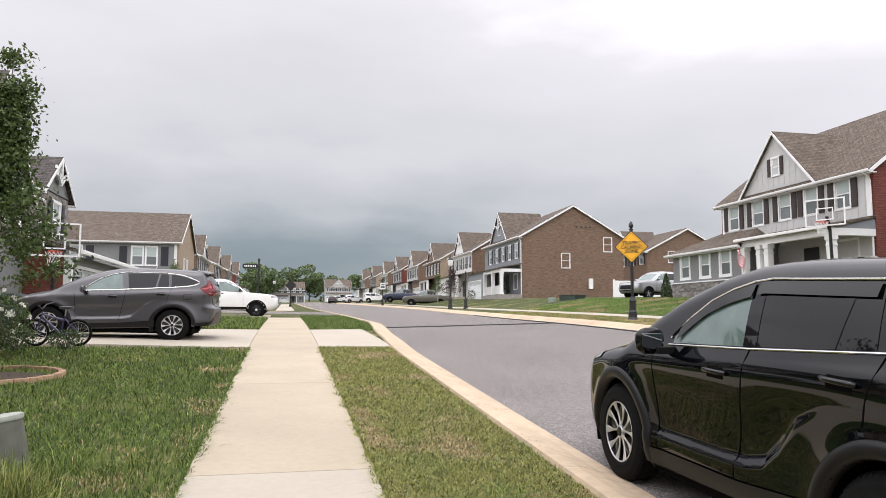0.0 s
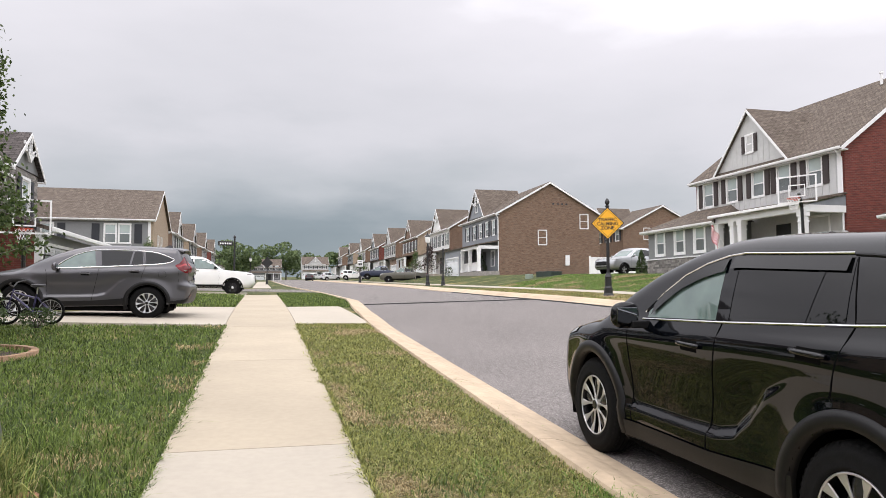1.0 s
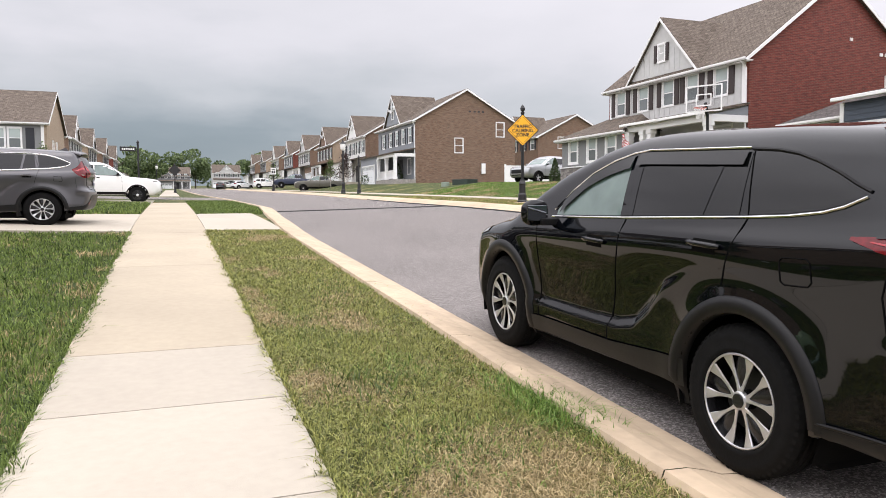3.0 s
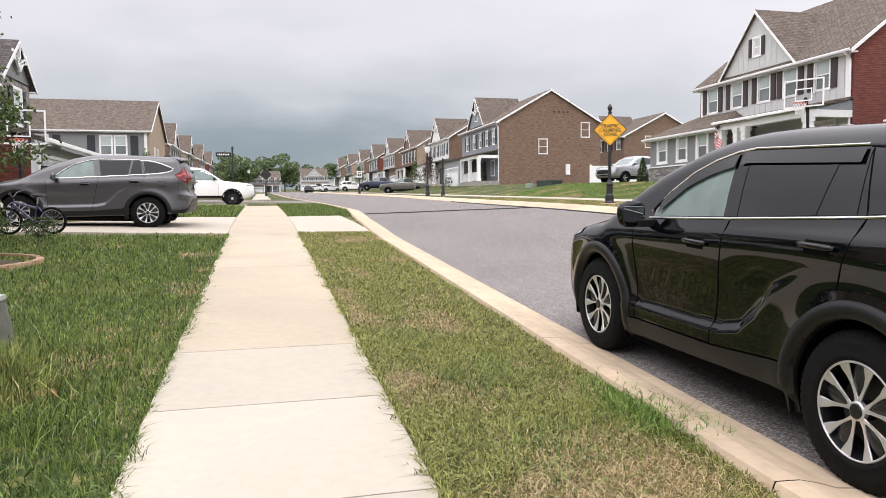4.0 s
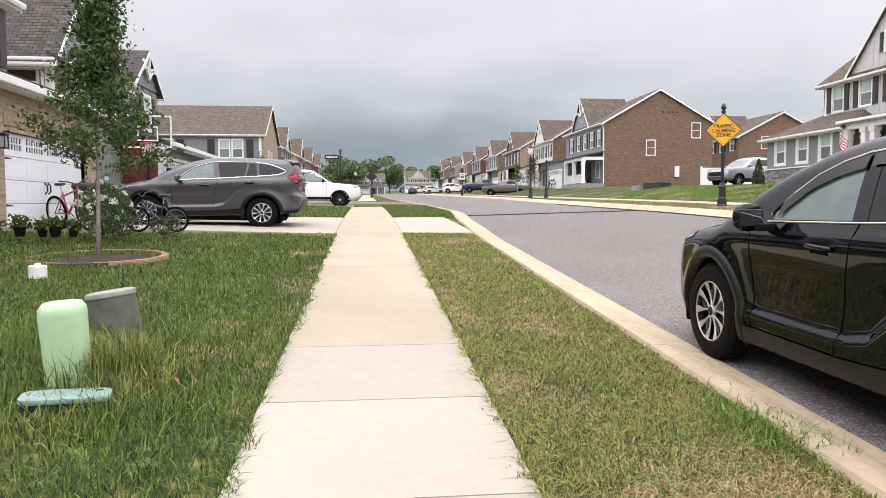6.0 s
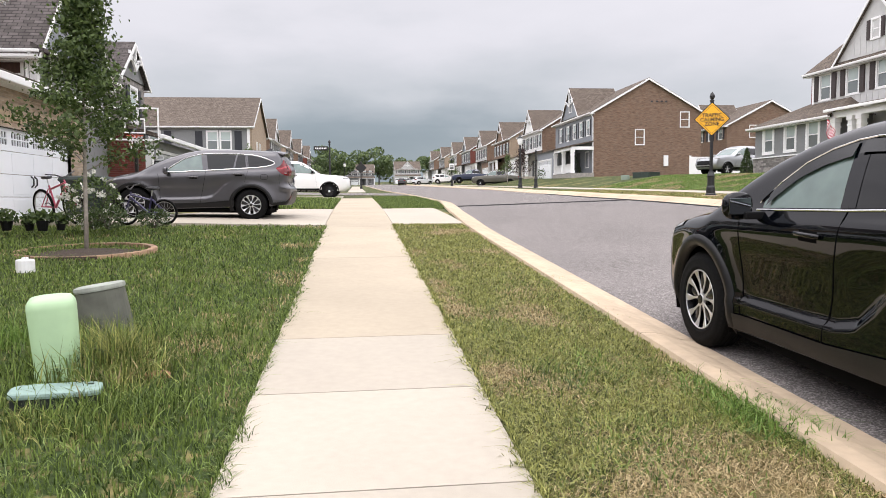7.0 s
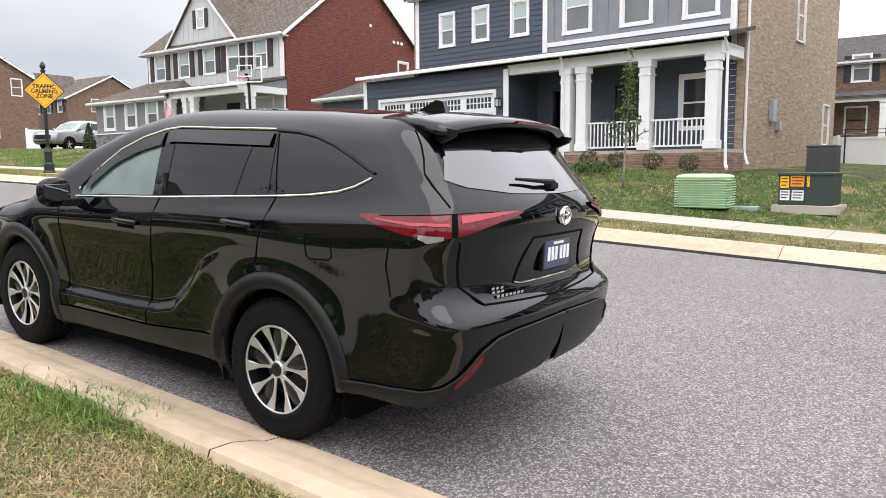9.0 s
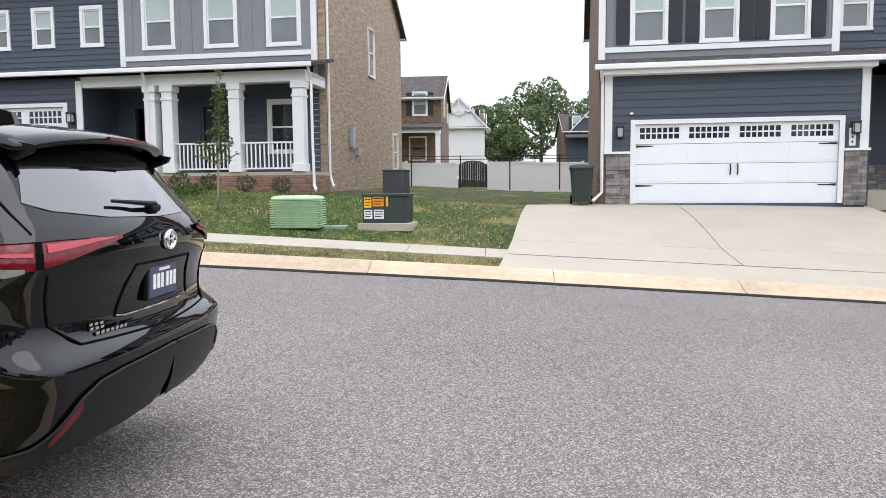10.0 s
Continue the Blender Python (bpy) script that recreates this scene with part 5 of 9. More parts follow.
def curve(*pts):
    xs, zs = [p[0] for p in pts], [p[1] for p in pts]
    if xs[0] > xs[-1]:
        xs, zs = xs[::-1], zs[::-1]
    return lambda x: interp(x, xs, zs)


def wheel(parent, x, y, z, r, side, rim_r, style="split", name="wheel", spokes=6, rim_mat=None):
    """A tyre with tread, a dished rim and its spokes. side: 1 faces +y."""
    root = empty(name)
    root.parent = parent
    root.location = (x, y, z)
    w = 0.235
    bm = bmesh.new()
    prof = [(rim_r, 0.0), (rim_r + 0.02, 0.012), (r - 0.07, 0.016), (r - 0.02, 0.004), (r - 0.004, -0.025)]
    tread = []
    k = 0
    yy = -0.03
    while yy > -w + 0.03:
        tread += [(r, yy), (r, yy - 0.028), (r - 0.008, yy - 0.031), (r - 0.008, yy - 0.037)]
        yy -= 0.041
    prof += tread + [(r - 0.02, -w), (rim_r, -w + 0.01)]
    n = 48
    rings = []
    for rr, d in prof:
        rings.append([bm.verts.new((rr * math.cos(2 * math.pi * i / n), side * d, rr * math.sin(2 * math.pi * i / n))) for i in range(n)])
    for a, b in zip(rings, rings[1:]):
        for i in range(n):
            bm.faces.new((a[i], a[(i + 1) % n], b[(i + 1) % n], b[i]))
    bmesh.ops.recalc_face_normals(bm, faces=bm.faces)
    part("tyre", bm, RUBBER, root)
    bm = bmesh.new()
    rings = []
    for rr, d in ((rim_r + 0.004, 0.004), (rim_r - 0.012, 0.006), (rim_r - 0.02, -0.05), (rim_r - 0.03, -0.16), (0.06, -0.15), (0.05, -0.05)):
        rings.append([bm.verts.new((rr * math.cos(2 * math.pi * i / n), side * d, rr * math.sin(2 * math.pi * i / n))) for i in range(n)])
    for a, b in zip(rings, rings[1:]):
        for i in range(n):
            bm.faces.new((a[i], a[(i + 1) % n], b[(i + 1) % n], b[i]))
    bm.faces.new(rings[-1])
    bmesh.ops.recalc_face_normals(bm, faces=bm.faces)
    part("rim", bm, ALLOY_DARK, root, "dark alloy rim")
    me = []
    for k in range(spokes):
        a = 2 * math.pi * k / spokes + 0.35
        for s in ((-1, 1) if style == "split" else (0,)):
            bm = bmesh.new()
            pts = []
            for f, hw in ((0.0, 0.016), (0.45, 0.017), (1.0, 0.026 if style == "split" else 0.05)):
                rad = 0.05 + (rim_r - 0.062) * f
                da = a + s * (0.10 + 0.13 * f)
                c = (rad * math.cos(da), rad * math.sin(da))
                t = (-math.sin(da), math.cos(da))
                pts.append((c, t, hw, -0.012 - 0.018 * (1 - abs(2 * f - 1)) + (0.0 if f < 1 else 0.008)))
            rows = []
            for c, t, hw, d in pts:
                rows.append([bm.verts.new((c[0] + t[0] * q * hw, side * dd, c[1] + t[1] * q * hw)) for q, dd in ((-1, d - 0.05), (-0.8, d), (0.8, d), (1, d - 0.05))])
            for p, q in zip(rows, rows[1:]):
                for j in range(3):
                    bm.faces.new((p[j], p[j + 1], q[j + 1], q[j]))
            bmesh.ops.recalc_face_normals(bm, faces=bm.faces)
            part("spoke", bm, rim_mat or ALLOY, root)
    bm = bmesh.new()
    rings = []
    for rr, d in ((0.062, -0.05), (0.06, -0.006), (0.045, 0.002), (0.02, 0.004)):
        rings.append([bm.verts.new((rr * math.cos(2 * math.pi * i / 16), side * d, rr * math.sin(2 * math.pi * i / 16))) for i in range(16)])
    for a, b in zip(rings, rings[1:]):
        for i in range(16):
            bm.faces.new((a[i], a[(i + 1) % 16], b[(i + 1) % 16], b[i]))
    bm.faces.new(rings[-1])
    bmesh.ops.recalc_face_normals(bm, faces=bm.faces)
    part("hub_cap", bm, ALLOY, root)
    return root


def arch_trim(parent, tree, hx, hz, r0, r1, side, mat, a0=-12, a1=192):
    bm = bmesh.new()
    rows = []
    for i in range(33):
        a = radians(a0 + (a1 - a0) * i / 32)
        row = []
        for j, (rr, o) in enumerate(((r0 - 0.015, -0.05), (r0, 0.016), ((r0 + r1) / 2, 0.022), (r1, 0.014), (r1 + 0.004, 0.0))):
            x, z = hx + rr * math.cos(a), hz + rr * math.sin(a)
            row.append(bm.verts.new(on_side(tree, hx + max(rr, r0 + 0.03) * math.cos(a), hz + max(rr, r0 + 0.03) * math.sin(a), side, o)))
            row[-1].co.x, row[-1].co.z = x, z
        rows.append(row)
    for p, q in zip(rows, rows[1:]):
        for j in range(4):
            bm.faces.new((p[j], p[j + 1], q[j + 1], q[j]))
    bmesh.ops.recalc_face_normals(bm, faces=bm.faces)
    return part("arch_trim", bm, mat, parent, smooth=True)


def well(parent, hx, hz, r, side, w):
    bm = bmesh.new()
    rows = []
    for i in range(17):
        a = radians(-20 + 220 * i / 16)
        rows.append([bm.verts.new((hx + r * math.cos(a), side * d, hz + r * math.sin(a))) for d in (w, w - 0.42)])
    for p, q in zip(rows, rows[1:]):
        bm.faces.new((p[0], p[1], q[1], q[0]))
    bm.faces.new([p[1] for p in rows])
    part("wheel_well", bm, DARKWELL, parent)


def seam(parent, tree, pts, side, r=0.004, mat=None, name="seam", off=0.001):
    bm = bmesh.new()
    fine = []
    for a, b in zip(pts, pts[1:]):
        k = max(2, int(math.hypot(b[0] - a[0], b[1] - a[1]) / 0.06))
        fine += [(a[0] + (b[0] - a[0]) * i / k, a[1] + (b[1] - a[1]) * i / k) for i in range(k)]
    fine.append(pts[-1])
    tube(bm, [on_side(tree, x, z, side, off) for x, z in fine], r, 5)
    return part(name, bm, mat or DARKWELL, parent)


def rear_seam(parent, tree, pts, r=0.004, mat=None, name="seam", off=0.001):
    bm = bmesh.new()
    fine = []
    for a, b in zip(pts, pts[1:]):
        k = max(2, int(math.hypot(b[0] - a[0], b[1] - a[1]) / 0.06))
        fine += [(a[0] + (b[0] - a[0]) * i / k, a[1] + (b[1] - a[1]) * i / k) for i in range(k)]
    fine.append(pts[-1])
    tube(bm, [on_rear(tree, y, z, off) for y, z in fine], r, 5)
    return part(name, bm, mat or DARKWELL, parent)


def mirror_of(parent, tree, x, z, side, mat, w=0.24, h=0.17):
    p = on_side(tree, x, z, side, 0.0)
    bm = bmesh.new()
    bmesh.ops.create_uvsphere(bm, u_segments=14, v_segments=10, radius=1.0)
    for v in bm.verts:
        c = v.co
        v.co = Vector((p.x + 0.02 + 0.085 * c.x * (1.0 if c.x > 0 else 0.35), p.y + side * (0.06 + w / 2 + w / 2 * c.y * abs(c.y) ** -0.2 if abs(c.y) > 1e-3 else p.y * 0 + 0.06 + w / 2), p.z + 0.06 + h / 2 * c.z * (abs(c.z) ** -0.25 if abs(c.z) > 1e-3 else 1)))
        if abs(c.y) <= 1e-3:
            v.co.y = p.y + side * (0.06 + w / 2)
    m = part("mirror", bm, mat, parent, smooth=True)
    part("mirror_foot", boxm(p.x - 0.03, p.x + 0.05, min(p.y - side * 0.02, p.y + side * 0.14), max(p.y - side * 0.02, p.y + side * 0.14), p.z - 0.035, p.z + 0.02, 0.01), PLASTIC, m)
    bm = bmesh.new()
    yc = p.y + side * (0.06 + w / 2)
    box(bm, p.x - 0.014, p.x - 0.006, yc - w * 0.36, yc + w * 0.36, p.z + 0.06 - h * 0.30, p.z + 0.06 + h * 0.30, 0.003)
    part("mirror_glass", bm, material("mirror_glass", (0.16, 0.17, 0.18), rough=0.05, metal=1.0, var=0.0), m)


def door_handle(parent, tree, x, z, side, mat, l=0.24):
    bm = bmesh.new()
    pts = [on_side(tree, x - l / 2 + l * i / 6, z, side, 0.006 + 0.03 * math.sin(math.pi * i / 6) ** 0.5) for i in range(7)]
    tube(bm, pts, 0.017, 8)
    h = part("handle", bm, mat, parent, smooth=True)
    bm = quilt(lambda u, v: on_side(tree, u, v, side, 0.002), x - l * 0.36, x + l * 0.36, lambda u: z - 0.045, lambda u: z + 0.03, 6, 2)
    part("handle_cup", bm, DARKWELL, h)


def suv_skin(base, hub, arch):
    """The black car's skin: side, roof, nose and tail surfaces run softly into one another; returns its mesh and a tree to lay parts on."""
    bone = np.array([(2.45, 0.50), (1.6, 0.525), (1.15, 0.55), (0.95, 0.60), (0.80, 0.73), (0.66, 0.90), (0.45, 1.02), (0.2, 1.08), (-0.1, 1.11)])

    def step(t):
        t = np.clip(t, 0, 1)
        return t * t * (3 - 2 * t)

    def smax(a, b, k):
        h = np.maximum(k - np.abs(a - b), 0) / k
        return np.maximum(a, b) + h * h * k / 4

    def bone_gap(x, z):
        d = np.full(x.shape, 9.0)
        for (x0, z0), (x1, z1) in zip(bone, bone[1:]):
            ux, uz = x1 - x0, z1 - z0
            f = np.clip(((x - x0) * ux + (z - z0) * uz) / (ux * ux + uz * uz), 0, 1)
            d = np.minimum(d, np.hypot(x - x0 - f * ux, z - z0 - f * uz))
        return d * np.where(z > np.interp(x, bone[::-1, 0], bone[::-1, 1]), 1, -1)

    def smooth_interp(q, xs, ys):
        fx = np.linspace(xs[0], xs[-1], 400)
        fy = np.interp(fx, xs, ys)
        k = np.hanning(23)
        pad = np.concatenate([np.full(11, fy[0]), fy, np.full(11, fy[-1])])
        return np.interp(q, fx, np.convolve(pad, k / k.sum(), "valid"))

    def width(x, z):
        zz = z - np.clip((2.2 - x) * 0.058, -0.05, 0.17) * step((z - 0.7) / 0.4)
        w = smooth_interp(zz, (0.15, 0.25, 0.38, 0.52, 0.75, 0.95, 1.06, 1.13, 1.19, 1.25, 1.40, 1.55, 1.70, 1.85), (0.84, 0.88, 0.925, 0.94, 0.945, 0.955, 0.965, 0.957, 0.925, 0.90, 0.855, 0.80, 0.735, 0.66))
        w = w - 0.05 * step((x - 2.7) / 1.1) - 0.05 * step((-0.5 - x) / 0.8) * step((z - 1.25) / 0.4) - 0.01 * step((-0.4 - x) / 0.8)
        for hx in (0.0, base):
            d = np.hypot(x - hx, z - hub)
            w = w + 0.026 * np.exp(-((d - arch) / 0.12) ** 2) * step((1.15 - z) / 0.2)
        g = bone_gap(x, z)
        w = w - 0.040 * step((g + 0.005) / 0.07) * step((0.55 - g) / 0.45) * step((2.55 - x) / 0.4) * step((x - 0.0) / 0.5) * step((1.12 - z) / 0.3)
        w = w + 0.014 * np.exp(-((x + 0.15) / 0.5) ** 2 - ((z - 1.12) / 0.12) ** 2)
        return w + 0.030 * np.exp(-((z - 0.86) / 0.06) ** 2) * step((-0.72 - x) / 0.3)

    def top(x, y):
        t = smooth_interp(x, (-1.4, -1.0, -0.6, 0.0, 0.8, 1.1, 1.35, 1.7, 2.15, 2.45, 2.84, 2.95, 3.2, 3.45, 3.65, 3.85, 4.1), (1.76, 1.825, 1.872, 1.892, 1.892, 1.882, 1.86, 1.79, 1.65, 1.51, 1.285, 1.25, 1.20, 1.135, 1.06, 0.95, 0.72))
        return t - (0.045 + 0.02 * step((x - 1.3) / 1.0)) * (np.abs(y) / 0.65) ** 2.2

    def tail(y, z):
        r = smooth_interp(z, (0.15, 0.34, 0.42, 0.48, 0.60, 0.74, 0.86, 0.90, 0.94, 1.04, 1.14, 1.24, 1.34, 1.40, 1.46, 1.60, 1.76, 1.92), (-0.70, -0.86, -1.08, -1.18, -1.245, -1.275, -1.28, -1.245, -1.195, -1.185, -1.20, -1.235, -1.245, -1.225, -1.185, -1.065, -0.92, -0.76))
        return r + np.interp(z, (0.4, 0.85, 1.0, 1.3, 1.5), (0.085, 0.085, 0.13, 0.15, 0.25)) * (np.abs(y) / 0.86) ** 2.6

    def nose(y, z):
        f = smooth_interp(z, (0.15, 0.28, 0.45, 0.7, 0.95, 1.1, 1.3), (3.72, 3.86, 3.94, 3.96, 3.92, 3.82, 3.6))
        return f - 0.28 * (np.abs(y) / 0.86) ** 3

    def field(p):
        x, y, z = p[:, 0], p[:, 1], p[:, 2]
        f = smax(np.abs(y) - width(x, z), (z - top(x, y)) * 0.85, 0.10)
        f = smax(f, smax(tail(y, z) - x, x - nose(y, z), 0.02), 0.13)
        return smax(f, np.interp(x, (-0.58, -0.42, 0.3, 0.5, 2.3, 2.5), (0.41, 0.36, 0.34, 0.335, 0.255, 0.24)) - z, 0.03)

    nx, ny, nz = 216, 54, 74
    gx, gy, gz = np.linspace(-1.35, 4.0, nx + 1), np.linspace(-1.0, 1.0, ny + 1), np.linspace(0.15, 1.95, nz + 1)
    index, keys = {}, []

    def vid(i, j, k):
        if (i, j, k) not in index:
            index[(i, j, k)] = len(keys)
            keys.append((i, j, k))
        return index[(i, j, k)]

    quads_of = []
    for i in range(nx):
        for k in range(nz):
            quads_of.append((vid(i, 0, k), vid(i + 1, 0, k), vid(i + 1, 0, k + 1), vid(i, 0, k + 1)))
            quads_of.append((vid(i, ny, k + 1), vid(i + 1, ny, k + 1), vid(i + 1, ny, k), vid(i, ny, k)))
        for j in range(ny):
            quads_of.append((vid(i, j, nz), vid(i + 1, j, nz), vid(i + 1, j + 1, nz), vid(i, j + 1, nz)))
            quads_of.append((vid(i, j + 1, 0), vid(i + 1, j + 1, 0), vid(i + 1, j, 0), vid(i, j, 0)))
    for j in range(ny):
        for k in range(nz):
            quads_of.append((vid(0, j, k + 1), vid(0, j + 1, k + 1), vid(0, j + 1, k), vid(0, j, k)))
            quads_of.append((vid(nx, j, k), vid(nx, j + 1, k), vid(nx, j + 1, k + 1), vid(nx, j, k + 1)))
    ka = np.array(keys)
    p = np.stack([gx[ka[:, 0]], gy[ka[:, 1]], gz[ka[:, 2]]], 1)
    o = np.stack([np.clip(p[:, 0], -0.55, 3.2), np.zeros(len(p)), np.full(len(p), 0.80)], 1)
    d = p - o
    lo, hi = np.zeros(len(p)), np.full(len(p), 1.3)
    for t in np.linspace(0.15, 1.3, 47):
        inside = field(o + d * t[..., None] if np.ndim(t) else o + d * t) < 0
        lo = np.where(inside & (hi >= 1.3), t, lo)
        hi = np.where(~inside & (hi >= 1.3), t, hi)
    for _ in range(16):
        m = (lo + hi) / 2
        inside = field(o + d * m[:, None]) < 0
        lo, hi = np.where(inside, m, lo), np.where(inside, hi, m)
    q = o + d * lo[:, None]
    bm = bmesh.new()
    vs = [bm.verts.new(c) for c in q.tolist()]
    for f in quads_of:
        bm.faces.new([vs[i] for i in f])
    bmesh.ops.recalc_face_normals(bm, faces=bm.faces)
    tree = BVHTree.FromBMesh(bm)
    dead = []
    for f in bm.faces:
        c = f.calc_center_median()
        if abs(c.y) > 0.5 and any(math.hypot(c.x - hx, c.z - hub) < arch - 0.02 for hx in (0.0, base)):
            dead.append(f)
    bmesh.ops.delete(bm, geom=dead, context="FACES")
    return bm, tree


def on_corner(tree, deg, z, s, off=0.004):
    """A place on the tail's corner, seen from an upright line inside it: 90 degrees looks out of the side, 180 straight back."""
    a = radians(deg)
    w = Vector((math.cos(a), s * math.sin(a), 0))
    hit, n, _, _ = tree.ray_cast(Vector((-0.75, s * 0.45, z)) + w * 2.5, -w)
    if n.dot(w) < 0:
        n = -n
    return hit + n * off


def twin_spoke_wheel(parent, x, y, z, r, side, rim_r):
    """A wheel with five pairs of bright machined arms, each pair round a dark petal."""
    root = empty("wheel")
    root.parent = parent
    root.location = (x, y, z)
    w, n = 0.235, 64

    def turn(prof, closed=False):
        bm = bmesh.new()
        rings = [[bm.verts.new((rr * math.cos(2 * math.pi * i / n), side * d, rr * math.sin(2 * math.pi * i / n))) for i in range(n)] for rr, d in prof]
        for a, b in zip(rings, rings[1:] + (rings[:1] if closed else [])):
            for i in range(n):
                bm.faces.new((a[i], a[(i + 1) % n], b[(i + 1) % n], b[i]))
        if not closed:
            bm.faces.new(rings[-1])
        bmesh.ops.recalc_face_normals(bm, faces=bm.faces)
        return bm

    prof = [(rim_r, -0.004), (rim_r + 0.010, 0.010), (rim_r + 0.03, 0.017), (rim_r + 0.034, 0.014), (r - 0.075, 0.020), (r - 0.045, 0.014), (r - 0.042, 0.010), (r - 0.018, -0.006), (r - 0.004, -0.028)]
    yy = -0.032
    while yy > -w + 0.03:
        prof += [(r, yy), (r, yy - 0.030), (r - 0.009, yy - 0.033), (r - 0.009, yy - 0.041)]
        yy -= 0.045
    part("tyre", turn(prof + [(r - 0.02, -w), (rim_r, -w + 0.01)], True), RUBBER, root, smooth=True)
    # sipes across the shoulder of the tread
    bm = bmesh.new()
    for i in range(56):
        a = 2 * math.pi * i / 56
        c, t = Vector((math.cos(a), 0, math.sin(a))), Vector((-math.sin(a), 0, math.cos(a)))
        rows = [[bm.verts.new(c * rr + t * h + Vector((0, side * d, 0))) for h in (-0.012, 0.012)] for rr, d in ((r - 0.030, 0.002), (r - 0.012, -0.006), (r + 0.003, -0.03), (r + 0.004, -0.058))]
        for p, q in zip(rows, rows[1:]):
            bm.faces.new((p[0], p[1], q[1], q[0]))
    tagged(part("tread_block", bm, RUBBER, root), kind="stuff")
    part("rim", turn([(rim_r + 0.001, -0.002), (rim_r - 0.012, -0.004), (rim_r - 0.02, -0.05), (rim_r - 0.03, -0.17), (0.06, -0.16), (0.05, -0.05)]), ALLOY_DARK, root, "dark alloy rim", smooth=False)
    part("rim_edge", turn([(rim_r + 0.003, 0.002), (rim_r - 0.003, 0.008), (rim_r - 0.011, 0.004), (rim_r - 0.008, -0.004)], True), ALLOY, root, "bright machined rim edge", smooth=True)
    for k in range(5):
        a = 2 * math.pi * k / 5 + 0.22
        shape = ((0.045, 0.05, 0.015, -0.010), (0.085, 0.24, 0.0085, -0.016), (0.130, 0.30, 0.0085, -0.018), (0.175, 0.325, 0.0135, -0.014), (0.205, 0.33, 0.023, -0.008), (rim_r - 0.006, 0.33, 0.033, 0.000))
        for s in (-1, 1):
            bm = bmesh.new()
            rows = []
            for rad, da, hw, d in shape:
                an = a + s * da
                c, t = (rad * math.cos(an), rad * math.sin(an)), (-math.sin(an), math.cos(an))
                rows.append([bm.verts.new((c[0] + t[0] * q * hw, side * dd, c[1] + t[1] * q * hw)) for q, dd in ((-1, d - 0.008), (-1, d - 0.003), (-0.85, d), (0.85, d), (1, d - 0.003), (1, d - 0.008))])
            for p, q in zip(rows, rows[1:]):
                for j in range(5):
                    bm.faces.new((p[j], p[j + 1], q[j + 1], q[j]))
            bmesh.ops.recalc_face_normals(bm, faces=bm.faces)
            part("spoke", bm, ALLOY, root)
        bm = bmesh.new()
        rows = []
        for rad, da, d in ((0.06, 0.20, -0.03), (0.10, 0.24, -0.026), (0.15, 0.25, -0.024), (0.20, 0.22, -0.030), (rim_r - 0.012, 0.14, -0.034)):
            rows.append([bm.verts.new((rad * math.cos(a + q * da), side * (d + 0.010 * (1 - q * q)), rad * math.sin(a + q * da))) for q in (-1, -0.5, 0, 0.5, 1)])
        for p, q in zip(rows, rows[1:]):
            for j in range(4):
                bm.faces.new((p[j], p[j + 1], q[j + 1], q[j]))
        bmesh.ops.recalc_face_normals(bm, faces=bm.faces)
        part("petal", bm, ALLOY_DARK, root, "dark painted spoke infill", smooth=True)
    part("hub_cap", turn([(0.052, -0.03), (0.050, -0.008), (0.044, -0.003), (0.02, 0.000)]), ALLOY, root)
    part("cap_disc", turn([(0.039, -0.01), (0.038, 0.002), (0.033, 0.004), (0.008, 0.005)]), ALLOY_DARK, root, "dark centre disc")
    part("brake_disc", turn([(0.17, -0.10), (0.17, -0.085), (0.08, -0.085)]), material("cast_iron", (0.018, 0.017, 0.016), rough=0.5), root)
    return root


